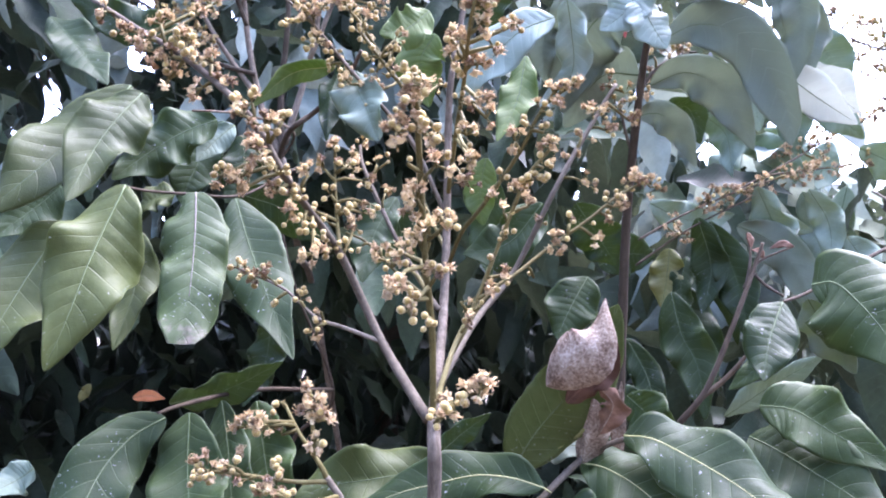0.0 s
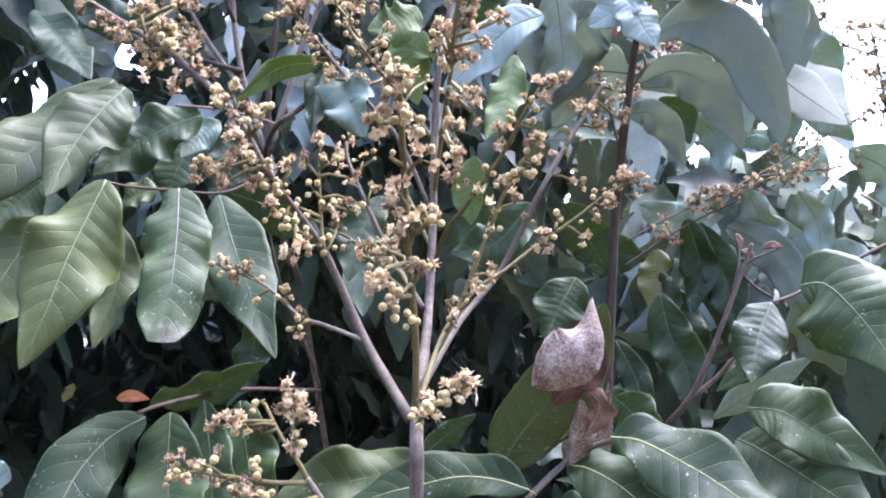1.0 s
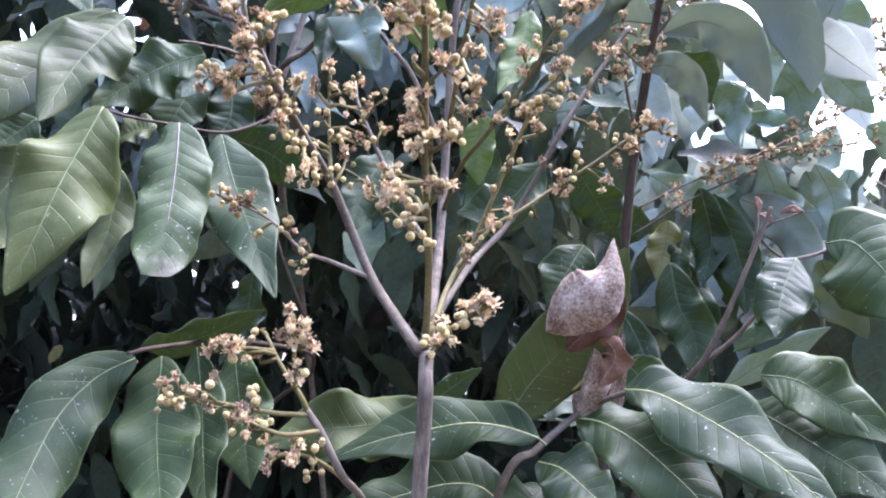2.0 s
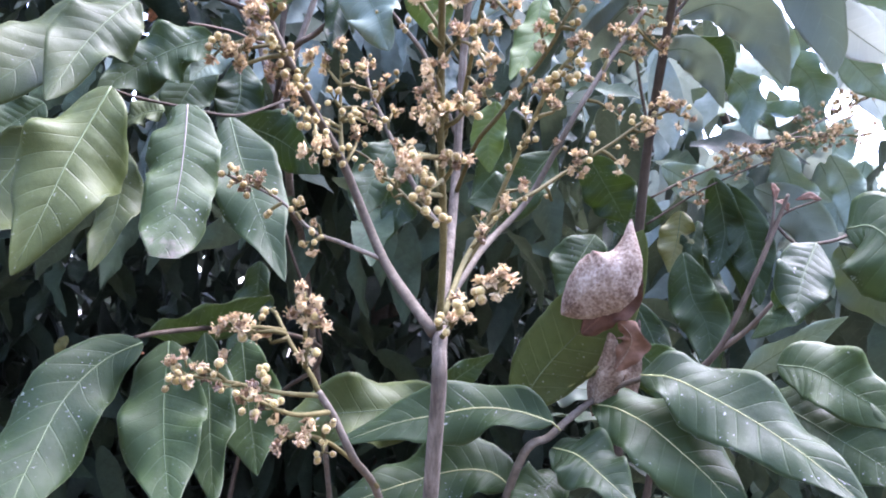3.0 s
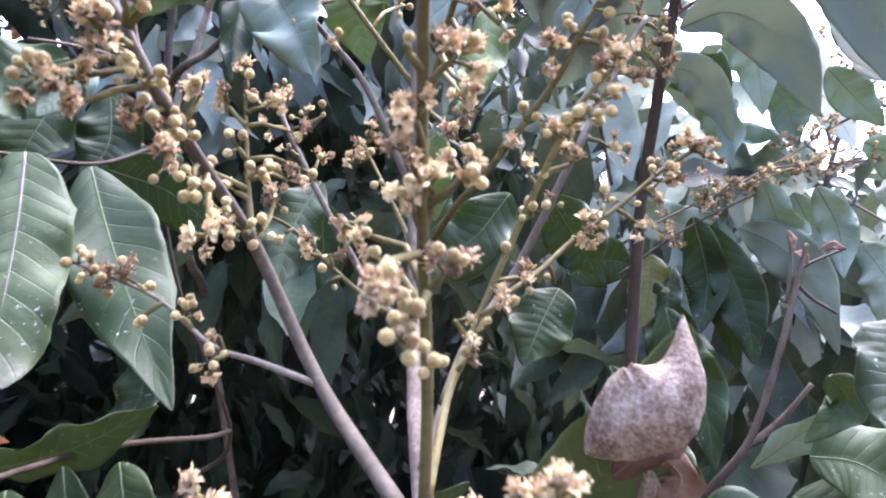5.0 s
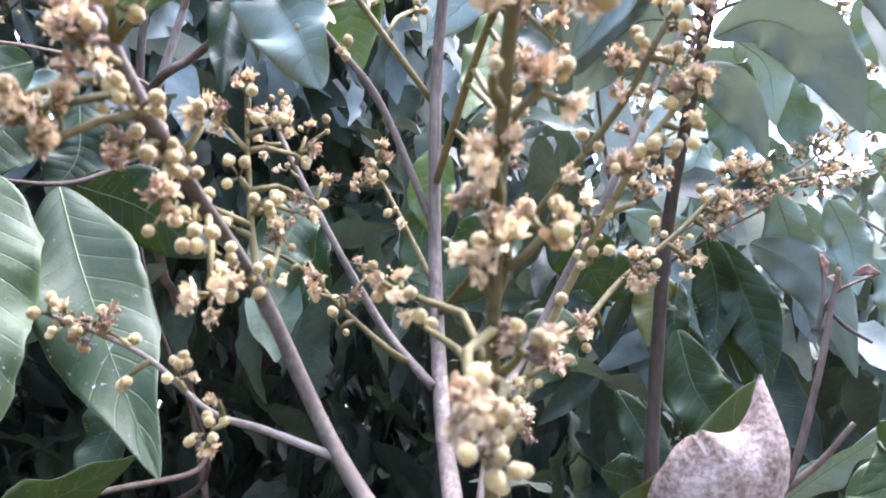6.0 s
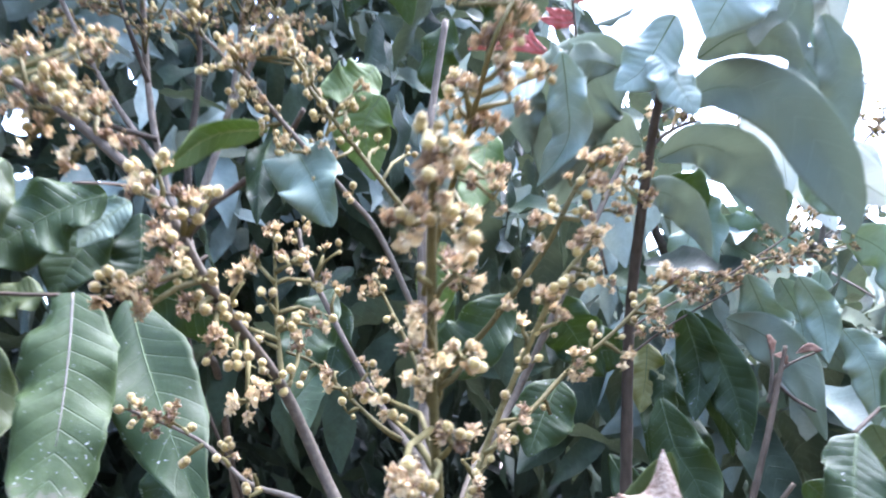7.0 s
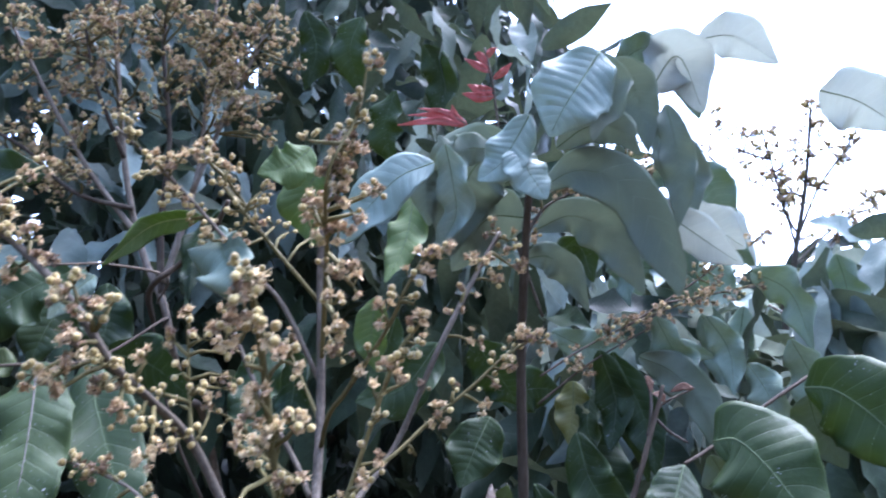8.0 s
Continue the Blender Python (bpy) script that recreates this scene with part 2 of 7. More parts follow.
def leaf(parent, base, mid, tip, width, normal, upper=None, under=None, fold=0.2, wave=0.14, camber=0.12, twist=0.0, blunt=0.0, seed=0, label="", name="leaf", stalk=None, bites=0.0, rib_colour=None, acute=0.3, halves=(1.0, 1.0), curl=0.0, taper=0.0, n_u=64, n_v=7):
    """A leaf blade with two sides, rolled and wavy, its midrib proud of it, and its stalk."""
    upper, under = upper or LEAF_TOP, under or LEAF_UNDER
    places = [base, *mid, tip] if isinstance(mid, list) else [base, mid, tip]
    line = glide(local(parent, places), n_u)
    rnd = random.Random(seed * 77 + 5)
    ph = [rnd.uniform(0, 6.28) for _ in range(6)]
    freq = rnd.uniform(12, 19)
    nrm = Vector(normal).normalized()
    bm = bmesh.new()
    uvl = bm.loops.layers.uv.new("UVMap")
    grids = ([], [])
    uvs = {}
    ribs = []
    for i in range(n_u + 1):
        u = i / n_u
        c = line[i]
        tan = (line[min(i + 1, n_u)] - line[max(i - 1, 0)]).normalized()
        up = (nrm - tan * nrm.dot(tan)).normalized()
        up = Matrix.Rotation(twist * (u - 0.5), 3, tan) @ up
        side = tan.cross(up)
        end = min(1, max(0, (u - 0.6) / 0.4)) if acute < 0.7 else min(1, max(0, (u - 0.42) / 0.33))
        w = 0.48 * width * math.sin(math.pi * (0.004 + 0.995 * u) ** 0.92) ** 0.66 * (1 - acute * end * end * (3 - 2 * end))
        if blunt:
            w = 0.53 * width * math.sin(math.pi * min(0.5, 0.02 + 0.95 * u)) ** 0.6 * (1 - 0.34 * u) * (1 - max(0, u - 0.76) ** 2 * 9)
        else:
            w *= 1.05
        w = max(w * (1 - taper * u), 0.0004)
        ribs.append((c, up))
        rows = ([], [])
        for j in range(-n_v, n_v + 1):
            s = j / n_v
            a = abs(s)
            sg = 0 if s > 0 else 1
            edge = halves[sg] + a * (0.11 * noise.noise(Vector((u * 5.0 + seed * 3.1, sg * 7.0, 0.3))) + 0.05 * noise.noise(Vector((u * 15.0, sg * 5.0 + seed, 2.3))) + 0.016 * noise.noise(Vector((u * 42.0, sg * 5.0 + seed, 4.3))))
            if bites and a > 0.7:
                edge -= bites * max(0.0, noise.noise(Vector((u * 7 + seed, sg * 3.0, 0.5))) - 0.12) * 1.6
            lift = fold * a * w - camber * a * a * w - curl * a ** 5 * w * (0.6 + 0.8 * noise.noise(Vector((u * 5.0 + 3.0, sg * 4.0 + seed, 1.1))))
            lift += 1.8 * wave * w * a ** 2 * (math.sin(u * freq + ph[sg]) + 1.4 * noise.noise(Vector((u * 5.0, sg * 9.0 + seed, 7.7)))) + 0.4 * wave * w * a * math.sin(u * 8 + ph[sg + 2])
            ripple = (abs(math.sin(math.pi * (u * 11 - a * 1.3 + 0.5))) ** 0.7 - 0.5) * 0.055 * (0.6 + 0.8 * noise.noise(Vector((u * 4.0, s * 2.0, seed * 1.7)))) * w * min(1, a * 5) * (1 - 0.6 * a)
            q = c + side * (s * w * edge) + up * (lift + ripple)
            for g, off in ((0, 0.00016), (1, -0.00016)):
                v = bm.verts.new(q + up * (off if a < 1 else off * 0.3))
                rows[g].append(v)
                uvs[v] = (u, s * 0.5 + 0.5)
        grids[0].append(rows[0])
        grids[1].append(rows[1])
    for g in (0, 1):
        for i in range(n_u):
            for j in range(2 * n_v):
                q = (grids[g][i][j], grids[g][i][j + 1], grids[g][i + 1][j + 1], grids[g][i + 1][j])
                f = bm.faces.new(q if g == 0 else q[::-1])
                f.material_index = g
    for i in range(n_u):
        for j in (0, 2 * n_v):
            q = (grids[0][i][j], grids[0][i + 1][j], grids[1][i + 1][j], grids[1][i][j])
            bm.faces.new(q if j == 0 else q[::-1]).material_index = 1
    for f in bm.faces:
        for l in f.loops:
            l[uvl].uv = uvs[l.vert]
    bm.normal_update()
    ob = part(name, bm, [upper, under], parent, label)
    ob["label"] = label or LEAF_LABELS.get(upper.name, "long dark green leaf with wavy edges and pale veins")
    rib = bmesh.new()
    start = [c + up * 0.0001 for c, up in ribs[::3]]
    start = start[: int(len(start) * (0.8 if blunt else 0.97))]
    if stalk is not None:
        far = local(parent, (stalk,))[0]
        start = [far, (far + start[0]) * 0.5] + start
    w0 = max(0.0004, min(0.0008, width * 0.012))
    tube(rib, start, w0 * 1.05, w0 * 0.3, 6)
    part("midrib", rib, rib_colour or RIB, ob)
    return ob


RIB = plain_material("midrib_pale_green", [(0.3, (0.06, 0.088, 0.036)), (0.7, (0.115, 0.145, 0.066))], 0.55, 300.0, 0.3)
RIB_PALE = plain_material("midrib_greyish", [(0.3, (0.085, 0.075, 0.06)), (0.7, (0.17, 0.15, 0.125))], 0.6, 300.0, 0.3)
RIB_YELLOW = plain_material("midrib_yellow", [(0.3, (0.22, 0.24, 0.085)), (0.7, (0.34, 0.34, 0.15))], 0.55, 300.0, 0.3)


def petal(bm, m, length, width, curl, cup, n=4, crumple=1.0, phase=0.0):
    """One small crumpled petal, lying along x from its foot."""
    rows = []
    for i in range(n + 1):
        u = i / n
        w = width * math.sin(math.pi * (0.14 + 0.72 * u)) ** 0.7
        row = []
        for s in (-1, -0.33, 0.33, 1):
            z = cup * u - curl * u * u + 0.2 * w * s * s
            z += crumple * width * u * (0.22 * math.sin(8 * u + 4 * s + phase) + 0.14 * math.sin(15 * u - 5 * s + 2.3 * phase))
            x = u * length * (1 + 0.14 * crumple * math.sin(5 * s + 1.7 * phase))
            row.append(bm.verts.new(m @ Vector((x, s * w * 0.5, z))))
        rows.append(row)
    for a, b in zip(rows, rows[1:]):
        for k in range(3):
            bm.faces.new((a[k], a[k + 1], b[k + 1], b[k]))


def flower_mesh(name, petals, stamens, withered, seed):
    """An open or withered small flower, a centimetre across, facing up from its stalk."""
    rnd = random.Random(seed)
    bm = bmesh.new()
    for k in range(petals):
        lean = rnd.uniform(-95, 5) if withered else rnd.uniform(-80, -8)
        turn = pose(0, 0, rnd.uniform(0.0004, 0.0018), rnd.uniform(-35, 35), lean, 360 * k / petals + rnd.uniform(-20, 20))
        petal(bm, turn, rnd.uniform(0.0022, 0.0040), rnd.uniform(0.0017, 0.0031), rnd.uniform(-0.0012, 0.0022), rnd.uniform(0.0, 0.0014), 4, 1.5 if withered else 1.0, rnd.uniform(0, 6.28))
    for k in range(5):
        turn = pose(0, 0, 0.0002, 0, rnd.uniform(-60, -25), 360 * k / 5 + 36)
        petal(bm, turn, 0.0028, 0.0026, 0.0005, 0.001, 3, 0.5, k)
    n_pet = len(bm.faces)
    for k in range(stamens):
        a, tilt = rnd.uniform(0, 6.28), rnd.uniform(0.15, 1.1)
        r = rnd.uniform(0.0026, 0.0052)
        d = Vector((math.cos(a) * math.sin(tilt), math.sin(a) * math.sin(tilt), math.cos(tilt)))
        end = Vector((0, 0, 0.001)) + d * r
        bend = Vector((0, 0, 0.001)) + d * r * 0.5 + Vector((rnd.uniform(-1, 1), rnd.uniform(-1, 1), 0)) * 0.0006
        tube(bm, [Vector((0, 0, 0.0006)), bend, end], 0.00015, 0.0001, 3)
        bmesh.ops.create_icosphere(bm, subdivisions=1, radius=0.00032, matrix=Matrix.Translation(end))
    n_st = len(bm.faces)
    bmesh.ops.create_icosphere(bm, subdivisions=1, radius=0.0013, matrix=pose(0, 0, 0.0013) @ Matrix.Diagonal((1, 1, 1.2, 1)))
    tube(bm, [Vector((0, 0, 0.0002)), Vector((0.0002, 0, -0.0015)), Vector((0, 0.0003, -0.0035))], 0.0007, 0.0005, 5)
    bm.faces.ensure_lookup_table()
    for i, f in enumerate(bm.faces):
        f.material_index = 0 if i < n_pet else 1 if i < n_st else 2
    me = bpy.data.meshes.new(name)
    bm.to_mesh(me)
    bm.free()
    for m in ((PETAL_DRY if withered else PETAL), (PETAL if withered else STAMEN), TWIG_GREEN):
        me.materials.append(m)
    me.shade_smooth()
    return me


def bud_mesh(name, seed):
    """A round closed bud, half a centimetre across, on a short stalk."""
    rnd = random.Random(seed)
    bm = bmesh.new()
    bmesh.ops.create_icosphere(bm, subdivisions=2, radius=0.0024)
    for v in bm.verts:
        a = math.atan2(v.co.y, v.co.x)
        v.co *= 1 + 0.035 * math.cos(5 * a + seed) * (1 - abs(v.co.z) / 0.0025) + rnd.uniform(-0.012, 0.012)
        if v.co.z > 0.0018:
            v.co.z += 0.0003
        v.co.z += 0.0022
    tube(bm, [Vector((0, 0, 0.0004)), Vector((0.0002, 0, -0.0015)), Vector((0, 0.0004, -0.004))], 0.00075, 0.0005, 5)
    n = 80
    bm.faces.ensure_lookup_table()
    for i, f in enumerate(bm.faces):
        f.material_index = 0 if i < n else 1
    me = bpy.data.meshes.new(name)
    bm.to_mesh(me)
    bm.free()
    me.materials.append(BUD)
    me.materials.append(TWIG_GREEN)
    me.shade_smooth()
    return me


FRESH = [flower_mesh("flower_open", 9, 9, False, s) for s in (1, 2, 3, 4)]
DRY = [flower_mesh("flower_withered", 12, 8, True, s) for s in (11, 12, 13, 14)]
BUDS = [bud_mesh("flower_bud", s) for s in (21, 22, 23)]
BRANCHES = {}


def branch(parent, key, points, r0, r1, material, name="side_branch", label=""):
    """One stem of a panicle; the key finds it again for its flowers."""
    line = glide(local(parent, points), 8 * (len(points) - 1))
    bm = bmesh.new()
    tube(bm, line, r0, r1, 9, 0.10)
    for k in range(6, len(line) - 2, 7):
        m = Matrix.Translation(line[k]) @ Matrix.Diagonal((1, 1, 0.7, 1))
        f = k / len(line)
        bmesh.ops.create_icosphere(bm, subdivisions=1, radius=(r0 + (r1 - r0) * f) * 1.13, matrix=m)
    ob = part(name, bm, material, parent, label)
    BRANCHES[key] = (ob, line)
    return ob


def cluster(key, centre, radius, flowers, buds, dry=0.5, size=1.0, seed=0):
    """Flowers and buds round a place beside a branch, on a stalk from the branch."""
    ob, line = BRANCHES[key]
    c = Vector(centre) - ob.parent.location
    rnd = random.Random(seed * 131 + 7)
    i = min(range(len(line)), key=lambda k: (line[k] - c).length)
    foot = line[max(0, i - 1)]
    gap = c - foot
    if gap.length > 0.003:
        bm = bmesh.new()
        sag = Vector((rnd.uniform(-1, 1), rnd.uniform(-1, 1), rnd.uniform(-0.5, 1))) * gap.length * 0.12
        tube(bm, [foot, foot + gap * 0.5 + sag, c], 0.00105 * size, 0.0007 * size, 6, 0.15)
        part("flower_stalk", bm, TWIG_GREEN, ob)
    out = gap.normalized() if gap.length > 0.003 else Vector((0, -0.6, 0.6))
    flowers, buds = int(flowers * 1.45 + 0.5), int(buds * 1.2 + 0.5)
    for k in range(flowers + buds):
        d = Vector((rnd.gauss(0, 1), rnd.gauss(0, 1), rnd.gauss(0, 1))).normalized()
        d = (d + out * 0.45 + Vector((0, -0.35, 0.25))).normalized()
        is_bud = k >= flowers
        r = radius * (rnd.uniform(0.35, 1.0) if not is_bud else rnd.uniform(0.5, 1.15))
        me = rnd.choice(BUDS) if is_bud else rnd.choice(DRY if rnd.random() < dry else FRESH)
        o = new("bud" if is_bud else "flower", me)
        o.parent = ob
        sc = size * (rnd.uniform(0.46, 0.76) if is_bud else rnd.uniform(0.60, 0.94))
        o.matrix_basis = Matrix.LocRotScale(c + d * r, d.to_track_quat("Z", "Y") @ Euler((0, 0, rnd.uniform(0, 6.28))).to_quaternion(), (sc, sc, sc))


# the flowering panicle

panicle = thing("flower_panicle", (-0.0031, 0.3173, 1.4249), "upright branching panicle of cream buds and small buff flowers", "flowering branch")
branch(panicle, "axis", [(-0.0600, 0.7000, 0.9500), (-0.0300, 0.5000, 1.1500), (-0.0080, 0.3600, 1.3300), (-0.0031, 0.3193, 1.4244), (-0.0032, 0.3219, 1.4547), (-0.0021, 0.3634, 1.4754), (-0.0003, 0.3945, 1.4995), (0.0013, 0.4161, 1.5435), (0.0022, 0.4186, 1.5987), (0.0036, 0.4111, 1.6293), (0.0084, 0.4138, 1.6596), (0.0143, 0.4161, 1.6939)], 0.0036, 0.0015, BARK_PURPLE, "main_stem", "purple-brown ribbed stem")
branch(panicle, "N", [(-0.0037, 0.3227, 1.4570), (-0.0037, 0.3139, 1.4908), (-0.0063, 0.2991, 1.5253), (-0.0080, 0.2798, 1.5648), (-0.0086, 0.2560, 1.5857)], 0.0015, 0.0012, TWIG_GREEN, "side_branch")
branch(panicle, "R2", [(-0.0023, 0.3262, 1.4637), (0.0058, 0.3475, 1.4869), (0.0154, 0.3612, 1.5052), (0.0259, 0.3521, 1.5318), (0.0378, 0.3349, 1.5612), (0.0490, 0.3308, 1.5754)], 0.0013, 0.0008, TWIG_GREEN, "side_branch")
branch(panicle, "R3", [(0.0012, 0.4120, 1.5240), (0.0087, 0.3633, 1.5397), (0.0179, 0.3495, 1.5504), (0.0357, 0.3387, 1.5750), (0.0432, 0.3346, 1.5898), (0.0542, 0.3384, 1.6067)], 0.0012, 0.0008, TWIG_GREEN, "side_branch")
branch(panicle, "R1", [(0.0045, 0.3548, 1.4826), (0.0211, 0.3669, 1.5094), (0.0386, 0.3762, 1.5224), (0.0544, 0.3874, 1.5347), (0.0763, 0.3935, 1.5502), (0.0928, 0.3997, 1.5632), (0.1100, 0.4071, 1.5730)], 0.0011, 0.0008, TWIG_GREEN, "side_branch")
branch(panicle, "Rp", [(-0.0021, 0.3389, 1.4672), (0.0162, 0.3900, 1.4966), (0.0390, 0.4151, 1.5244), (0.0622, 0.4087, 1.5709), (0.0859, 0.4238, 1.6112), (0.1011, 0.4320, 1.6353)], 0.0018, 0.0013, TWIG_GREY, "side_branch")
branch(panicle, "T", [(0.0019, 0.4205, 1.5673), (0.0069, 0.3788, 1.5955), (0.0104, 0.3425, 1.6109), (0.0137, 0.3029, 1.6298), (0.0254, 0.3071, 1.6551), (0.0314, 0.3057, 1.6834)], 0.0014, 0.0004, TWIG_GREEN, "side_branch")
branch(panicle, "L1", [(-0.0058, 0.3217, 1.4566), (-0.0305, 0.3741, 1.4871), (-0.0513, 0.3764, 1.5296), (-0.0634, 0.3484, 1.5504), (-0.0699, 0.3232, 1.5632), (-0.0837, 0.3171, 1.5870), (-0.1138, 0.3304, 1.6150), (-0.1453, 0.3483, 1.6370), (-0.1781, 0.3660, 1.6603)], 0.0024, 0.0012, TWIG_GREY, "side_branch")
branch(panicle, "L1c", [(-0.0522, 0.3762, 1.5310), (-0.0554, 0.3823, 1.5549), (-0.0571, 0.3848, 1.5857)], 0.0012, 0.0006, TWIG_GREEN, "side_branch")
branch(panicle, "L1a", [(-0.0305, 0.3741, 1.4868), (-0.0500, 0.3793, 1.4939), (-0.0648, 0.3817, 1.4990), (-0.0832, 0.3852, 1.5141), (-0.1092, 0.3910, 1.5250)], 0.0012, 0.0006, TWIG_GREY, "side_branch")
branch(panicle, "L2", [(-0.0027, 0.3952, 1.5031), (-0.0134, 0.4279, 1.5186), (-0.0288, 0.4356, 1.5454), (-0.0502, 0.4587, 1.5901), (-0.0546, 0.4703, 1.6077)], 0.0016, 0.0011, TWIG_GREY, "side_branch")
branch(panicle, "L2g", [(-0.0089, 0.4107, 1.5096), (-0.0155, 0.4052, 1.5141), (-0.0268, 0.4112, 1.5242), (-0.0433, 0.4177, 1.5405), (-0.0542, 0.4092, 1.5454)], 0.0013, 0.0006, TWIG_GREEN, "side_branch")
branch(panicle, "G1", [(0.0010, 0.4181, 1.5351), (-0.0086, 0.4268, 1.5576), (-0.0169, 0.4352, 1.5762)], 0.0011, 0.0006, TWIG_GREEN, "side_branch")
branch(panicle, "UL", [(0.0016, 0.4205, 1.5545), (-0.0164, 0.4177, 1.5946), (-0.0308, 0.4160, 1.6129), (-0.0614, 0.4236, 1.6502), (-0.0765, 0.4070, 1.6673), (-0.0773, 0.4217, 1.6696), (-0.1051, 0.4188, 1.6962)], 0.0014, 0.0008, TWIG_GREY, "side_branch")
branch(panicle, "UL2", [(0.0022, 0.4211, 1.5967), (-0.0212, 0.4161, 1.6260), (-0.0469, 0.4130, 1.6596), (-0.0365, 0.4269, 1.6511), (-0.0573, 0.4174, 1.6811)], 0.0012, 0.0006, TWIG_GREEN, "side_branch")
branch(panicle, "F8", [(-0.0032, 0.3219, 1.4542), (0.0022, 0.3043, 1.4623), (0.0111, 0.2733, 1.4741)], 0.0012, 0.0007, TWIG_GREEN, "side_branch")
branch(panicle, "BLs", [(-0.0080, 0.3600, 1.3300), (-0.0254, 0.3593, 1.3838), (-0.0334, 0.3202, 1.4084), (-0.0416, 0.3189, 1.4237), (-0.0482, 0.3190, 1.4329)], 0.0017, 0.0014, TWIG_GREY, "side_branch")
branch(panicle, "BL", [(-0.0482, 0.3190, 1.4329), (-0.0512, 0.3185, 1.4388), (-0.0605, 0.3225, 1.4503), (-0.0688, 0.3305, 1.4618)], 0.0012, 0.0007, TWIG_GREEN, "side_branch")
branch(panicle, "BL1", [(-0.0470, 0.3192, 1.4312), (-0.0608, 0.3139, 1.4322), (-0.0810, 0.3103, 1.4358), (-0.0996, 0.3069, 1.4383)], 0.0011, 0.0006, TWIG_GREEN, "side_branch")
branch(panicle, "BL2", [(-0.0534, 0.3183, 1.4416), (-0.0541, 0.3171, 1.4553), (-0.0548, 0.3150, 1.4696)], 0.0011, 0.0006, TWIG_GREEN, "side_branch")
branch(panicle, "BL3", [(-0.0428, 0.3187, 1.4253), (-0.0546, 0.3065, 1.4256), (-0.0670, 0.3009, 1.4309)], 0.0011, 0.0006, TWIG_GREEN, "side_branch")
branch(panicle, "BL4", [(-0.0262, 0.3528, 1.3905), (-0.0371, 0.3315, 1.4067), (-0.0466, 0.3188, 1.4154), (-0.0564, 0.3106, 1.4176)], 0.0010, 0.0007, TWIG_GREEN, "side_branch")
cluster("N", (-0.0164, 0.2720, 1.5104), 0.0044, 4, 2, 0.50, 1.00, 1)
cluster("N", (-0.0123, 0.2858, 1.5022), 0.0036, 0, 5, 0.50, 1.00, 2)
cluster("N", (-0.0050, 0.2963, 1.4970), 0.0023, 0, 3, 0.50, 1.00, 3)
cluster("N", (-0.0094, 0.2855, 1.5063), 0.0034, 1, 3, 0.50, 1.00, 4)
cluster("N", (-0.0017, 0.2978, 1.5166), 0.0046, 3, 3, 0.50, 1.00, 5)
cluster("N", (-0.0089, 0.2853, 1.5457), 0.0046, 4, 2, 0.50, 1.00, 6)
cluster("N", (-0.0112, 0.2877, 1.5403), 0.0037, 2, 2, 0.50, 1.00, 7)
cluster("N", (-0.0118, 0.2743, 1.5572), 0.0013, 0, 1, 0.50, 1.00, 8)
cluster("N", (-0.0015, 0.2863, 1.5591), 0.0042, 3, 2, 0.50, 1.00, 9)
cluster("N", (-0.0152, 0.2634, 1.5670), 0.0043, 4, 2, 0.50, 1.00, 10)
cluster("N", (-0.0041, 0.2638, 1.5648), 0.0037, 2, 3, 0.50, 1.00, 11)
cluster("N", (-0.0098, 0.2568, 1.5758), 0.0046, 5, 2, 0.50, 1.00, 12)
cluster("N", (-0.0072, 0.2653, 1.5703), 0.0031, 0, 4, 0.50, 1.00, 13)
cluster("N", (-0.0112, 0.2561, 1.5843), 0.0033, 0, 5, 0.50, 1.00, 14)
cluster("N", (-0.0075, 0.2544, 1.5812), 0.0037, 3, 2, 0.50, 1.00, 15)
cluster("N", (0.0023, 0.2962, 1.5375), 0.0044, 3, 8, 0.50, 1.00, 16)
cluster("N", (-0.0044, 0.2964, 1.5330), 0.0041, 2, 3, 0.50, 1.00, 17)
cluster("N", (-0.0085, 0.2967, 1.5292), 0.0038, 2, 2, 0.50, 1.00, 18)
cluster("N", (-0.0189, 0.3287, 1.5282), 0.0049, 2, 4, 0.50, 1.00, 19)
cluster("N", (-0.0165, 0.3292, 1.5225), 0.0036, 1, 2, 0.50, 1.00, 20)
cluster("R2", (0.0124, 0.3518, 1.4967), 0.0040, 2, 1, 0.50, 1.00, 21)
cluster("R2", (0.0085, 0.3560, 1.5066), 0.0030, 1, 0, 0.50, 1.00, 22)
cluster("R2", (0.0212, 0.3578, 1.5106), 0.0041, 2, 1, 0.50, 1.00, 23)
cluster("R2", (0.0277, 0.3572, 1.5192), 0.0041, 2, 1, 0.50, 1.00, 24)
cluster("R2", (0.0302, 0.3488, 1.5369), 0.0041, 0, 4, 0.50, 1.00, 25)
cluster("R2", (0.0288, 0.3459, 1.5477), 0.0038, 1, 2, 0.50, 1.00, 26)
cluster("R2", (0.0351, 0.3394, 1.5547), 0.0059, 4, 3, 0.50, 1.00, 27)
cluster("R2", (0.0415, 0.3329, 1.5614), 0.0047, 0, 6, 0.50, 1.00, 28)
cluster("R2", (0.0457, 0.3315, 1.5663), 0.0045, 1, 4, 0.50, 1.00, 29)
cluster("R2", (0.0492, 0.3289, 1.5745), 0.0049, 4, 1, 0.50, 1.00, 30)
cluster("R2", (0.0398, 0.3428, 1.5507), 0.0045, 3, 1, 0.50, 1.00, 31)
cluster("R2", (0.0175, 0.3593, 1.5039), 0.0033, 0, 2, 0.50, 1.00, 32)
cluster("R2", (0.0233, 0.3534, 1.5279), 0.0028, 0, 1, 0.50, 1.00, 33)
cluster("R3", (0.0204, 0.3451, 1.5556), 0.0040, 2, 1, 0.50, 1.00, 34)
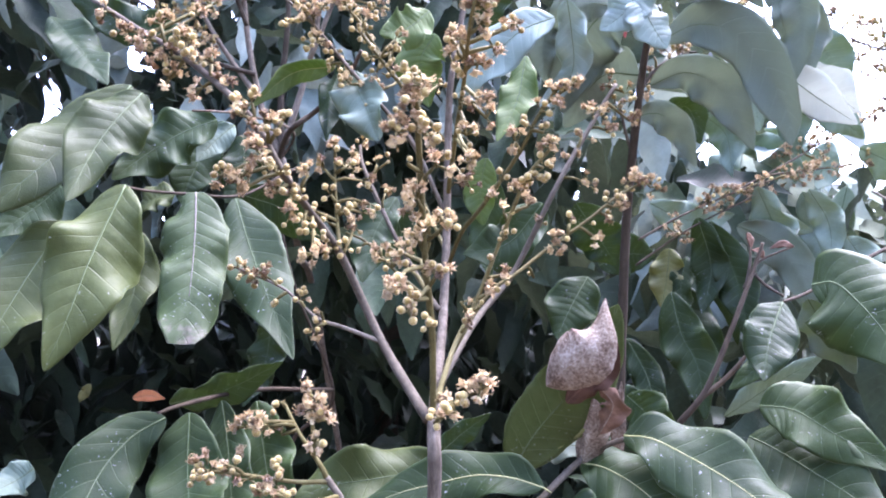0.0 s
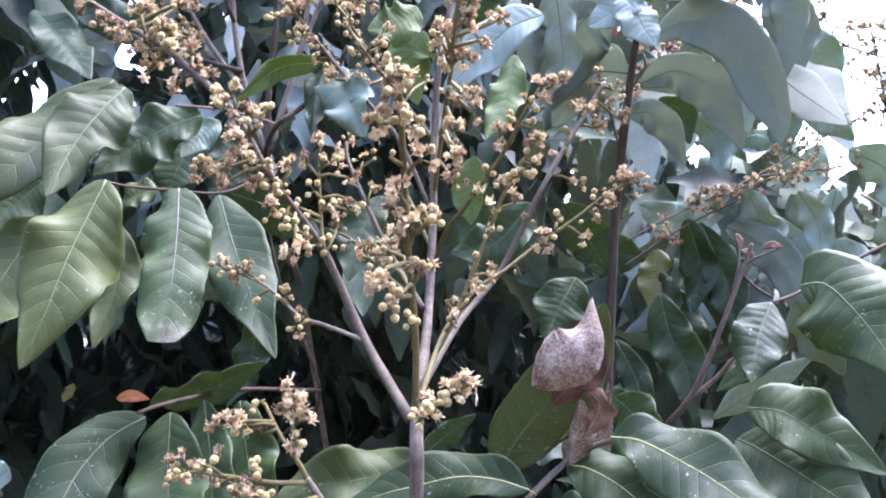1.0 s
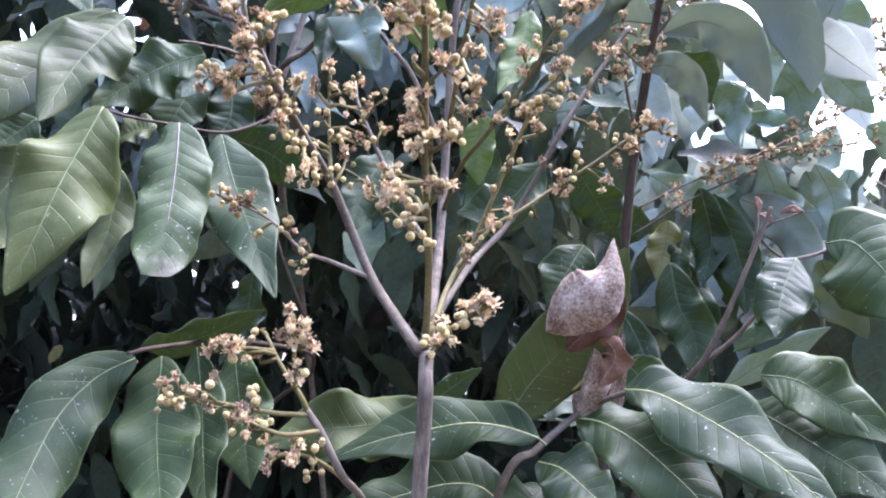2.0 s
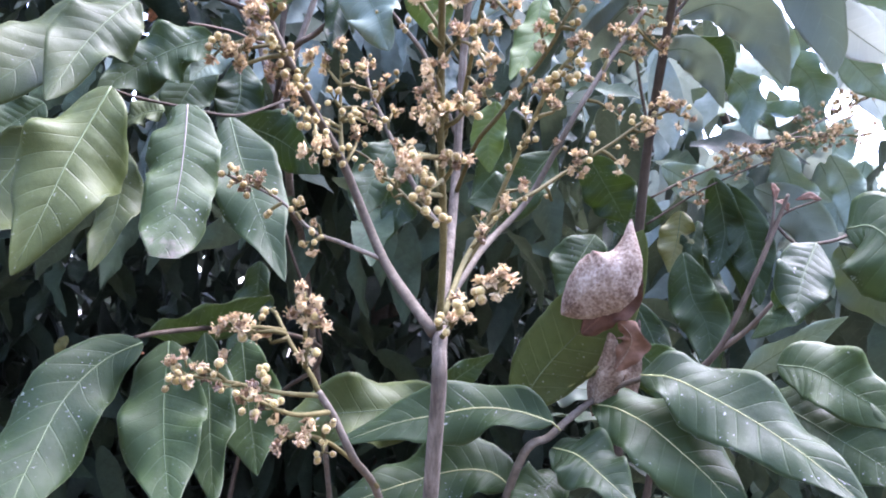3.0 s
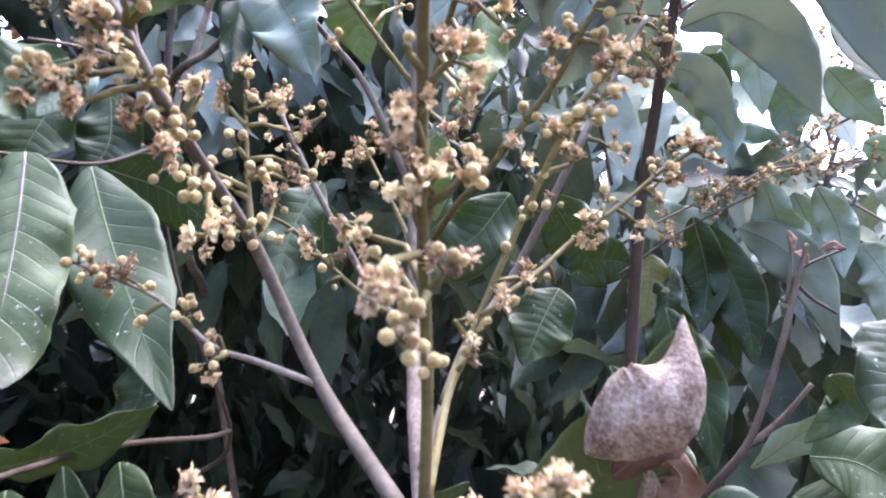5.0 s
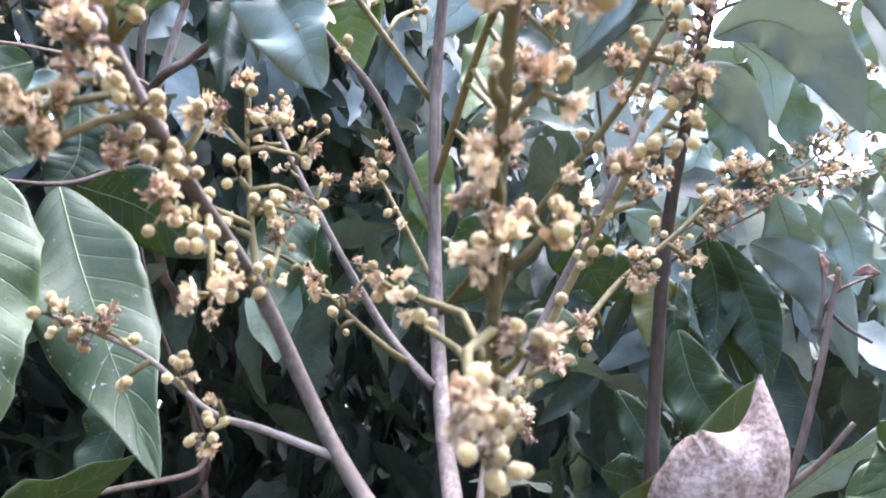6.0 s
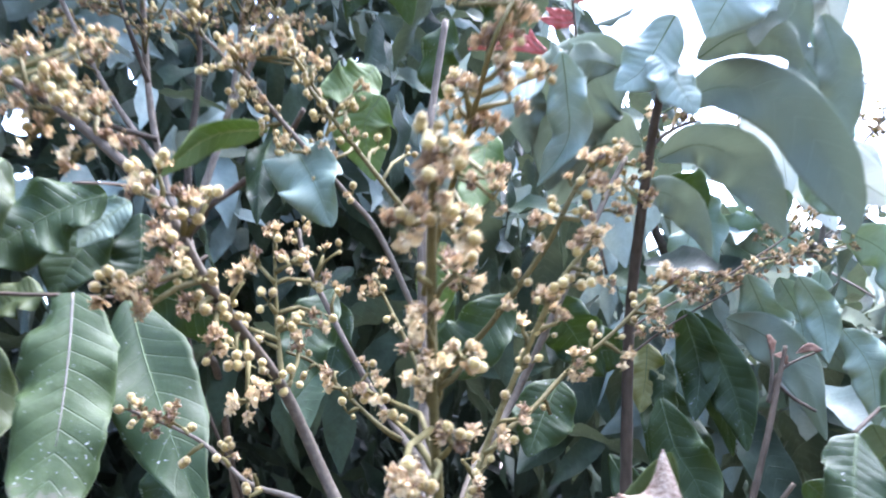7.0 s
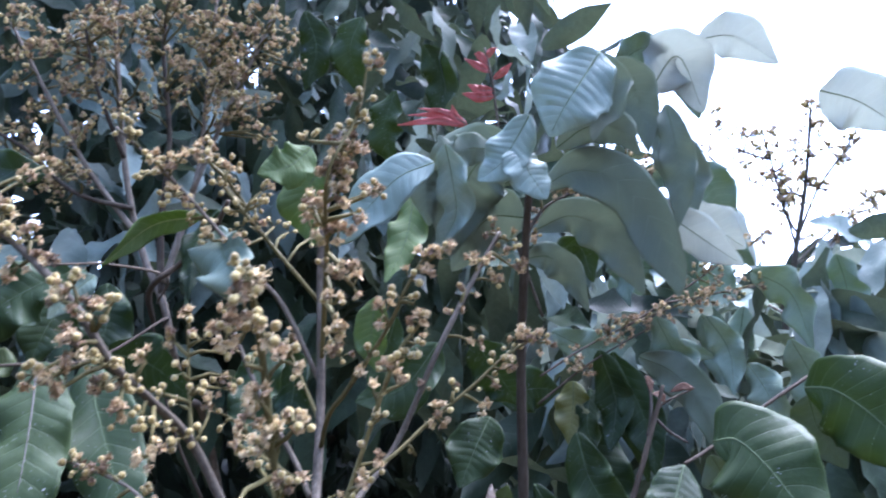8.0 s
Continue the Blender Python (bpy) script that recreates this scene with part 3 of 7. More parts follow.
cluster("R3", (0.0334, 0.3354, 1.5790), 0.0049, 3, 2, 0.50, 1.00, 35)
cluster("R3", (0.0404, 0.3329, 1.5855), 0.0035, 0, 3, 0.50, 1.00, 36)
cluster("R3", (0.0461, 0.3332, 1.5829), 0.0031, 0, 2, 0.50, 1.00, 37)
cluster("R3", (0.0522, 0.3339, 1.5996), 0.0060, 5, 2, 0.50, 1.00, 38)
cluster("R3", (0.0569, 0.3336, 1.6047), 0.0043, 2, 2, 0.50, 1.00, 39)
cluster("R3", (0.0445, 0.3343, 1.5937), 0.0037, 1, 2, 0.50, 1.00, 40)
cluster("R3", (0.0268, 0.3426, 1.5626), 0.0032, 0, 2, 0.50, 1.00, 41)
cluster("R1", (0.0565, 0.3853, 1.5369), 0.0057, 4, 1, 0.50, 1.00, 42)
cluster("R1", (0.0467, 0.3855, 1.5194), 0.0031, 0, 1, 0.50, 1.00, 43)
cluster("R1", (0.0664, 0.3915, 1.5479), 0.0043, 1, 2, 0.50, 1.00, 44)
cluster("R1", (0.0786, 0.3942, 1.5421), 0.0045, 2, 1, 0.50, 1.00, 45)
cluster("R1", (0.0908, 0.3980, 1.5580), 0.0062, 3, 3, 0.50, 1.00, 46)
cluster("R1", (0.0872, 0.3984, 1.5532), 0.0039, 1, 1, 0.50, 1.00, 47)
cluster("R1", (0.1063, 0.4071, 1.5721), 0.0078, 5, 3, 0.50, 1.00, 48)
cluster("R1", (0.1151, 0.4124, 1.5707), 0.0062, 4, 1, 0.50, 1.00, 49)
cluster("R1", (0.1001, 0.4072, 1.5699), 0.0050, 1, 3, 0.50, 1.00, 50)
cluster("R1", (0.0763, 0.3937, 1.5478), 0.0032, 0, 1, 0.50, 1.00, 51)
cluster("Rp", (0.0859, 0.4235, 1.6144), 0.0074, 4, 3, 0.90, 0.95, 52)
cluster("Rp", (0.1011, 0.4331, 1.6220), 0.0068, 3, 3, 0.90, 0.95, 53)
cluster("Rp", (0.0808, 0.4167, 1.5738), 0.0055, 3, 1, 0.90, 0.95, 54)
cluster("Rp", (0.0776, 0.4145, 1.6001), 0.0053, 2, 2, 0.90, 0.95, 55)
cluster("Rp", (0.1061, 0.4325, 1.6303), 0.0053, 1, 3, 0.90, 0.95, 56)
cluster("Rp", (0.0934, 0.4292, 1.6075), 0.0062, 3, 2, 0.90, 0.95, 57)
cluster("Rp", (0.1106, 0.4388, 1.6149), 0.0061, 2, 3, 0.90, 0.95, 58)
cluster("Rp", (0.0713, 0.4155, 1.5865), 0.0048, 2, 1, 0.90, 0.95, 59)
cluster("Rp", (0.0978, 0.4320, 1.6353), 0.0063, 3, 2, 0.90, 0.95, 60)
cluster("Rp", (0.0547, 0.4132, 1.5510), 0.0040, 1, 1, 0.90, 0.95, 61)
cluster("T", (0.0114, 0.3545, 1.5868), 0.0056, 3, 3, 0.60, 1.00, 62)
cluster("T", (0.0135, 0.3656, 1.5746), 0.0051, 2, 3, 0.60, 1.00, 63)
cluster("T", (0.0087, 0.3532, 1.6025), 0.0039, 1, 2, 0.60, 1.00, 64)
cluster("T", (0.0177, 0.3386, 1.5984), 0.0057, 5, 1, 0.60, 1.00, 65)
cluster("T", (0.0098, 0.3373, 1.6127), 0.0049, 3, 2, 0.60, 1.00, 66)
cluster("T", (0.0226, 0.3219, 1.6191), 0.0038, 2, 1, 0.60, 1.00, 67)
cluster("T", (0.0062, 0.3313, 1.6242), 0.0037, 1, 2, 0.60, 1.00, 68)
cluster("T", (0.0077, 0.3262, 1.6260), 0.0044, 3, 1, 0.60, 1.00, 69)
cluster("T", (0.0212, 0.3491, 1.5936), 0.0042, 3, 0, 0.60, 1.00, 70)
cluster("T", (0.0046, 0.3369, 1.6171), 0.0038, 1, 2, 0.60, 1.00, 71)
cluster("T", (0.0133, 0.3813, 1.5664), 0.0049, 2, 2, 0.60, 1.00, 72)
cluster("T", (0.0168, 0.3114, 1.6246), 0.0042, 3, 1, 0.60, 1.00, 73)
cluster("T", (0.0157, 0.3652, 1.5793), 0.0047, 2, 2, 0.60, 1.00, 74)
cluster("T", (0.0179, 0.3086, 1.6370), 0.0076, 9, 2, 0.95, 0.90, 75)
cluster("T", (0.0142, 0.3130, 1.6327), 0.0052, 5, 2, 0.95, 0.90, 76)
cluster("T", (0.0234, 0.3101, 1.6421), 0.0049, 5, 1, 0.95, 0.90, 77)
cluster("T", (0.0083, 0.3211, 1.6212), 0.0048, 4, 2, 0.95, 0.90, 78)
cluster("T", (0.0273, 0.3183, 1.6258), 0.0034, 2, 1, 0.95, 0.90, 79)
cluster("T", (0.0325, 0.3175, 1.6271), 0.0038, 2, 2, 0.95, 0.90, 80)
cluster("T", (0.0208, 0.3086, 1.6503), 0.0038, 0, 5, 0.95, 0.90, 81)
cluster("T", (0.0273, 0.3059, 1.6601), 0.0039, 1, 4, 0.95, 0.90, 82)
cluster("T", (0.0311, 0.3056, 1.6743), 0.0043, 1, 5, 0.95, 0.90, 83)
cluster("T", (0.0060, 0.3156, 1.6480), 0.0038, 0, 5, 0.95, 0.90, 84)
cluster("T", (0.0271, 0.3084, 1.6532), 0.0034, 0, 4, 0.95, 0.90, 85)
cluster("T", (0.0162, 0.3320, 1.6147), 0.0050, 4, 2, 0.95, 0.90, 86)
cluster("T", (0.0313, 0.3062, 1.6812), 0.0031, 0, 3, 0.95, 0.90, 87)
cluster("L1", (-0.0589, 0.3362, 1.5281), 0.0046, 5, 0, 0.50, 1.00, 88)
cluster("L1", (-0.0543, 0.3680, 1.5332), 0.0043, 0, 4, 0.50, 1.00, 89)
cluster("L1", (-0.0493, 0.3760, 1.5339), 0.0039, 0, 3, 0.50, 1.00, 90)
cluster("L1", (-0.0480, 0.3930, 1.5473), 0.0052, 3, 1, 0.50, 1.00, 91)
cluster("L1", (-0.0634, 0.3419, 1.5437), 0.0044, 0, 5, 0.50, 1.00, 92)
cluster("L1", (-0.0651, 0.3218, 1.5438), 0.0043, 3, 1, 0.50, 1.00, 93)
cluster("L1", (-0.0722, 0.3209, 1.5536), 0.0047, 3, 2, 0.50, 1.00, 94)
cluster("L1", (-0.0611, 0.3353, 1.5642), 0.0045, 3, 1, 0.50, 1.00, 95)
cluster("L1", (-0.0705, 0.3173, 1.5621), 0.0045, 0, 6, 0.50, 1.00, 96)
cluster("L1", (-0.0756, 0.3026, 1.5684), 0.0051, 5, 1, 0.50, 1.00, 97)
cluster("L1", (-0.0828, 0.3073, 1.5591), 0.0050, 4, 2, 0.50, 1.00, 98)
cluster("L1", (-0.0918, 0.3102, 1.5597), 0.0042, 1, 4, 0.50, 1.00, 99)
cluster("L1", (-0.0813, 0.3107, 1.5549), 0.0041, 3, 1, 0.50, 1.00, 100)
cluster("L1", (-0.0743, 0.3097, 1.5801), 0.0051, 4, 2, 0.50, 1.00, 101)
cluster("L1", (-0.0681, 0.3136, 1.5835), 0.0033, 0, 3, 0.50, 1.00, 102)
cluster("L1", (-0.0850, 0.3131, 1.5859), 0.0042, 3, 1, 0.50, 1.00, 103)
cluster("L1", (-0.0819, 0.3147, 1.5920), 0.0046, 3, 2, 0.50, 1.00, 104)
cluster("L1", (-0.0884, 0.3176, 1.5921), 0.0034, 0, 3, 0.50, 1.00, 105)
cluster("L1", (-0.0972, 0.3236, 1.6028), 0.0040, 3, 0, 0.50, 1.00, 106)
cluster("L1", (-0.1070, 0.3265, 1.6024), 0.0040, 3, 0, 0.50, 1.00, 107)
cluster("L1", (-0.1032, 0.3258, 1.6126), 0.0048, 3, 2, 0.50, 1.00, 108)
cluster("L1", (-0.1126, 0.3285, 1.6148), 0.0041, 1, 3, 0.50, 1.00, 109)
cluster("L1", (-0.1197, 0.3316, 1.6239), 0.0052, 0, 7, 0.50, 1.00, 110)
cluster("L1", (-0.1239, 0.3330, 1.6185), 0.0051, 4, 1, 0.50, 1.00, 111)
cluster("L1", (-0.1319, 0.3385, 1.6360), 0.0050, 3, 2, 0.50, 1.00, 112)
cluster("L1", (-0.1521, 0.3482, 1.6370), 0.0047, 3, 1, 0.50, 1.00, 113)
cluster("L1", (-0.1663, 0.3569, 1.6505), 0.0053, 3, 2, 0.50, 1.00, 114)
cluster("L1", (-0.1174, 0.3325, 1.6255), 0.0047, 2, 3, 0.50, 1.00, 115)
cluster("L1", (-0.1359, 0.3395, 1.6235), 0.0052, 4, 1, 0.50, 1.00, 116)
cluster("L1", (-0.1177, 0.3671, 1.6574), 0.0050, 3, 1, 0.50, 1.00, 117)
cluster("L1", (-0.1229, 0.3578, 1.6477), 0.0047, 2, 2, 0.50, 1.00, 118)
cluster("L1", (-0.0650, 0.3361, 1.5539), 0.0039, 0, 4, 0.50, 1.00, 119)
cluster("L1", (-0.0677, 0.3307, 1.5582), 0.0041, 1, 3, 0.50, 1.00, 120)
cluster("L1", (-0.0582, 0.3575, 1.5379), 0.0037, 0, 3, 0.50, 1.00, 121)
cluster("L1", (-0.1279, 0.3406, 1.6109), 0.0046, 3, 1, 0.50, 1.00, 122)
cluster("L1", (-0.1419, 0.3439, 1.6298), 0.0047, 3, 1, 0.50, 1.00, 123)
cluster("L1c", (-0.0566, 0.3838, 1.5855), 0.0051, 3, 1, 0.50, 1.00, 124)
cluster("L1c", (-0.0616, 0.3825, 1.5757), 0.0049, 2, 2, 0.50, 1.00, 125)
cluster("L1c", (-0.0510, 0.3846, 1.5770), 0.0056, 3, 2, 0.50, 1.00, 126)
cluster("L1c", (-0.0583, 0.3816, 1.5622), 0.0040, 0, 3, 0.50, 1.00, 127)
cluster("L1c", (-0.0529, 0.3813, 1.5548), 0.0045, 0, 4, 0.50, 1.00, 128)
cluster("L1c", (-0.0646, 0.3763, 1.5527), 0.0044, 0, 4, 0.50, 1.00, 129)
cluster("L1c", (-0.0440, 0.3965, 1.5547), 0.0050, 2, 2, 0.50, 1.00, 130)
cluster("L1c", (-0.0400, 0.4011, 1.5599), 0.0046, 2, 1, 0.50, 1.00, 131)
cluster("L1c", (-0.0585, 0.3798, 1.5473), 0.0042, 1, 2, 0.50, 1.00, 132)
cluster("L1c", (-0.0440, 0.3951, 1.5719), 0.0044, 1, 2, 0.50, 1.00, 133)
cluster("L1a", (-0.0633, 0.3770, 1.4946), 0.0054, 1, 5, 0.50, 1.00, 134)
cluster("L1a", (-0.0620, 0.3785, 1.5019), 0.0032, 1, 0, 0.50, 1.00, 135)
cluster("L1a", (-0.0737, 0.3818, 1.5077), 0.0051, 1, 4, 0.50, 1.00, 136)
cluster("L1a", (-0.0862, 0.3856, 1.5083), 0.0026, 0, 2, 0.50, 1.00, 137)
cluster("L1a", (-0.0954, 0.3885, 1.5210), 0.0062, 4, 2, 0.50, 1.00, 138)
cluster("L1a", (-0.1021, 0.3894, 1.5217), 0.0059, 2, 4, 0.50, 1.00, 139)
cluster("L1a", (-0.1084, 0.3900, 1.5253), 0.0027, 0, 2, 0.50, 1.00, 140)
cluster("L1a", (-0.0890, 0.3868, 1.5180), 0.0038, 1, 1, 0.50, 1.00, 141)
cluster("L2", (-0.0531, 0.4677, 1.6035), 0.0071, 2, 4, 0.60, 0.95, 142)
cluster("L2", (-0.0358, 0.4453, 1.5731), 0.0051, 2, 1, 0.60, 0.95, 143)
cluster("L2", (-0.0419, 0.4537, 1.5920), 0.0050, 1, 2, 0.60, 0.95, 144)
cluster("L2", (-0.0335, 0.4487, 1.5934), 0.0042, 0, 2, 0.60, 0.95, 145)
cluster("L2", (-0.0572, 0.4587, 1.5901), 0.0048, 2, 0, 0.60, 0.95, 146)
cluster("L2", (-0.0473, 0.4497, 1.5780), 0.0044, 1, 1, 0.60, 0.95, 147)
cluster("L2g", (-0.0380, 0.4135, 1.5316), 0.0047, 2, 1, 0.50, 1.00, 148)
cluster("L2g", (-0.0293, 0.4107, 1.5305), 0.0040, 1, 1, 0.50, 1.00, 149)
cluster("L2g", (-0.0217, 0.4133, 1.5363), 0.0052, 2, 2, 0.50, 1.00, 150)
cluster("L2g", (-0.0456, 0.4158, 1.5387), 0.0038, 0, 2, 0.50, 1.00, 151)
cluster("L2g", (-0.0297, 0.4095, 1.5204), 0.0038, 0, 2, 0.50, 1.00, 152)
cluster("L2g", (-0.0351, 0.4161, 1.5372), 0.0036, 1, 0, 0.50, 1.00, 153)
cluster("G1", (-0.0169, 0.4352, 1.5772), 0.0070, 4, 2, 0.50, 1.00, 154)
cluster("G1", (-0.0119, 0.4285, 1.5611), 0.0040, 0, 2, 0.50, 1.00, 155)
cluster("G1", (-0.0079, 0.4252, 1.5535), 0.0036, 1, 0, 0.50, 1.00, 156)
cluster("G1", (-0.0206, 0.4357, 1.5705), 0.0045, 2, 0, 0.50, 1.00, 157)
cluster("UL", (-0.0666, 0.4259, 1.6459), 0.0040, 0, 2, 0.50, 1.00, 158)
cluster("UL", (-0.0541, 0.4202, 1.6323), 0.0064, 2, 4, 0.50, 1.00, 159)
cluster("UL", (-0.0633, 0.4253, 1.6542), 0.0040, 0, 2, 0.50, 1.00, 160)
cluster("UL", (-0.0727, 0.4131, 1.6548), 0.0064, 2, 4, 0.50, 1.00, 161)
cluster("UL", (-0.0765, 0.4071, 1.6657), 0.0065, 3, 3, 0.50, 1.00, 162)
cluster("UL", (-0.0686, 0.4067, 1.6721), 0.0055, 3, 1, 0.50, 1.00, 163)
cluster("UL", (-0.0409, 0.4186, 1.6291), 0.0056, 3, 1, 0.50, 1.00, 164)
cluster("UL", (-0.0456, 0.4181, 1.6217), 0.0047, 1, 2, 0.50, 1.00, 165)
cluster("UL", (-0.0276, 0.4163, 1.6097), 0.0046, 1, 2, 0.50, 1.00, 166)
cluster("UL", (-0.0803, 0.4016, 1.6716), 0.0052, 2, 2, 0.50, 1.00, 167)
cluster("UL", (-0.0561, 0.4353, 1.6443), 0.0043, 0, 3, 0.50, 1.00, 168)
cluster("UL", (-0.0250, 0.4425, 1.6446), 0.0039, 0, 2, 0.50, 1.00, 169)
cluster("UL", (-0.0746, 0.4237, 1.6591), 0.0058, 1, 5, 0.50, 1.00, 170)
cluster("UL", (-0.0991, 0.4180, 1.6968), 0.0056, 0, 6, 0.50, 1.00, 171)
cluster("UL", (-0.0637, 0.4353, 1.6477), 0.0048, 0, 4, 0.50, 1.00, 172)
cluster("UL", (-0.0888, 0.4227, 1.6702), 0.0051, 0, 5, 0.50, 1.00, 173)
cluster("UL", (-0.0948, 0.4194, 1.6883), 0.0051, 0, 5, 0.50, 1.00, 174)
cluster("UL", (-0.0802, 0.4213, 1.6727), 0.0053, 1, 4, 0.50, 1.00, 175)
cluster("UL", (-0.0654, 0.4290, 1.6541), 0.0047, 0, 4, 0.50, 1.00, 176)
cluster("UL2", (-0.0405, 0.4141, 1.6468), 0.0049, 0, 4, 0.50, 1.00, 177)
cluster("UL2", (-0.0309, 0.4142, 1.6478), 0.0044, 0, 3, 0.50, 1.00, 178)
cluster("UL2", (-0.0309, 0.4151, 1.6365), 0.0051, 1, 3, 0.50, 1.00, 179)
cluster("UL2", (-0.0469, 0.4130, 1.6596), 0.0049, 0, 4, 0.50, 1.00, 180)
cluster("UL2", (-0.0527, 0.4070, 1.6705), 0.0065, 3, 3, 0.50, 1.00, 181)
cluster("UL2", (-0.0574, 0.4066, 1.6752), 0.0053, 2, 2, 0.50, 1.00, 182)
cluster("UL2", (-0.0276, 0.4135, 1.6564), 0.0051, 1, 3, 0.50, 1.00, 183)
cluster("UL2", (-0.0437, 0.4123, 1.6693), 0.0051, 1, 3, 0.50, 1.00, 184)
cluster("UL2", (-0.0558, 0.4174, 1.6804), 0.0058, 1, 5, 0.50, 1.00, 185)
cluster("UL2", (-0.0483, 0.4205, 1.6718), 0.0047, 0, 4, 0.50, 1.00, 186)
cluster("UL2", (-0.0398, 0.4290, 1.6423), 0.0057, 0, 6, 0.50, 1.00, 187)
cluster("UL2", (-0.0303, 0.4258, 1.6532), 0.0042, 0, 3, 0.50, 1.00, 188)
cluster("UL2", (-0.0161, 0.4327, 1.6387), 0.0043, 0, 3, 0.50, 1.00, 189)
cluster("UL2", (-0.0040, 0.4342, 1.6355), 0.0043, 0, 3, 0.50, 1.00, 190)
cluster("UL2", (-0.0452, 0.4251, 1.6636), 0.0049, 1, 3, 0.50, 1.00, 191)
cluster("F8", (0.0103, 0.2745, 1.4720), 0.0040, 5, 3, 0.50, 1.00, 192)
cluster("F8", (0.0050, 0.2838, 1.4678), 0.0043, 3, 3, 0.50, 1.00, 193)
cluster("F8", (0.0001, 0.2944, 1.4606), 0.0035, 1, 3, 0.50, 1.00, 194)
cluster("F8", (0.0147, 0.2714, 1.4743), 0.0032, 3, 0, 0.50, 1.00, 195)
cluster("BL", (-0.0730, 0.3190, 1.4538), 0.0050, 4, 2, 0.50, 1.00, 196)
cluster("BL", (-0.0806, 0.3159, 1.4538), 0.0046, 4, 1, 0.50, 1.00, 197)
cluster("BL", (-0.0703, 0.3304, 1.4626), 0.0015, 0, 1, 0.50, 1.00, 198)
cluster("BL", (-0.0678, 0.3224, 1.4498), 0.0031, 1, 1, 0.50, 1.00, 199)
cluster("BL2", (-0.0548, 0.3141, 1.4674), 0.0048, 5, 0, 0.50, 1.00, 200)
cluster("BL2", (-0.0517, 0.3161, 1.4567), 0.0046, 4, 1, 0.50, 1.00, 201)
cluster("BL2", (-0.0524, 0.3178, 1.4478), 0.0036, 2, 1, 0.50, 1.00, 202)
cluster("BL2", (-0.0569, 0.3158, 1.4590), 0.0030, 1, 1, 0.50, 1.00, 203)
cluster("BL1", (-0.0939, 0.3070, 1.4376), 0.0058, 3, 6, 0.50, 1.00, 204)
cluster("BL1", (-0.0841, 0.3090, 1.4388), 0.0044, 3, 2, 0.50, 1.00, 205)
cluster("BL1", (-0.0784, 0.3095, 1.4342), 0.0033, 1, 2, 0.50, 1.00, 206)
cluster("BL1", (-0.0676, 0.3124, 1.4372), 0.0036, 0, 4, 0.50, 1.00, 207)
cluster("BL1", (-0.0984, 0.3071, 1.4354), 0.0035, 0, 4, 0.50, 1.00, 208)
cluster("BL3", (-0.0661, 0.3018, 1.4316), 0.0051, 4, 3, 0.50, 1.00, 209)
cluster("BL3", (-0.0614, 0.3063, 1.4267), 0.0041, 2, 3, 0.50, 1.00, 210)
cluster("BL3", (-0.0706, 0.3019, 1.4307), 0.0032, 1, 2, 0.50, 1.00, 211)
cluster("BL4", (-0.0568, 0.3087, 1.4171), 0.0040, 2, 2, 0.60, 1.00, 610)
cluster("BL4", (-0.0510, 0.3126, 1.4187), 0.0040, 3, 2, 0.60, 1.00, 611)
cluster("BL4", (-0.0445, 0.3162, 1.4110), 0.0040, 0, 3, 0.60, 1.00, 612)
cluster("BL4", (-0.0442, 0.3184, 1.4215), 0.0040, 0, 3, 0.60, 1.00, 613)
cluster("BL4", (-0.0495, 0.3149, 1.4147), 0.0040, 1, 2, 0.60, 1.00, 614)

# leafy shoot with the three hanging leaves

shoot = thing("leafy_shoot", (-0.1442, 0.5233, 1.5823), "leafy twig with large drooping dark green leaves", "leafy branch", group="leafy shoots")
branch(shoot, "sh1", [(-0.1629, 0.7254, 1.6241), (-0.1187, 0.5715, 1.6117), (-0.1357, 0.4936, 1.5797), (-0.1611, 0.4585, 1.5750), (-0.1769, 0.4383, 1.5736), (-0.1838, 0.4232, 1.5735)], 0.0011, 0.0008, BARK_DARK, "twig")
leaf(shoot, (-0.1838, 0.4231, 1.5745), [(-0.1893, 0.4129, 1.5504), (-0.1934, 0.4017, 1.5269), (-0.1974, 0.3909, 1.4995)], (-0.2045, 0.3830, 1.4716), 0.0491, (0.28, -0.93, 0.22), seed=212, fold=0.16, wave=0.20, camber=0.2, acute=0.45, curl=0.12, upper=LEAF_OLIVE, halves=(0.88, 1.0))
leaf(shoot, (-0.1551, 0.4585, 1.5758), [(-0.1496, 0.4428, 1.5480), (-0.1454, 0.4261, 1.5186)], (-0.1422, 0.4059, 1.4841), 0.0447, (0.22, -0.88, 0.42), seed=213, blunt=1, fold=0.1, wave=0.11, camber=0.15, n_v=8, rib_colour=RIB_PALE, label="drooping green leaf with a torn blunt grey tip", bites=0.3, upper=LEAF_TORN)
leaf(shoot, (-0.1378, 0.4838, 1.5756), [(-0.1239, 0.4643, 1.5465), (-0.1056, 0.4391, 1.5140)], (-0.0829, 0.4124, 1.4758), 0.0393, (0.12, -0.90, 0.42), seed=214, fold=0.16, wave=0.13, camber=0.15, acute=0.4)
leaf(shoot, (-0.1526, 0.5528, 1.5889), (-0.1208, 0.5541, 1.5775), (-0.0898, 0.5365, 1.5532), 0.0398, (-0.38, -0.88, -0.27), seed=215, fold=0.1)
leaf(shoot, (-0.2380, 0.4639, 1.5577), [(-0.2482, 0.4479, 1.5297), (-0.2545, 0.4283, 1.4992)], (-0.2595, 0.4104, 1.4715), 0.0440, (0.30, -0.90, 0.30), seed=216, wave=0.16, upper=LEAF_OLIVE)
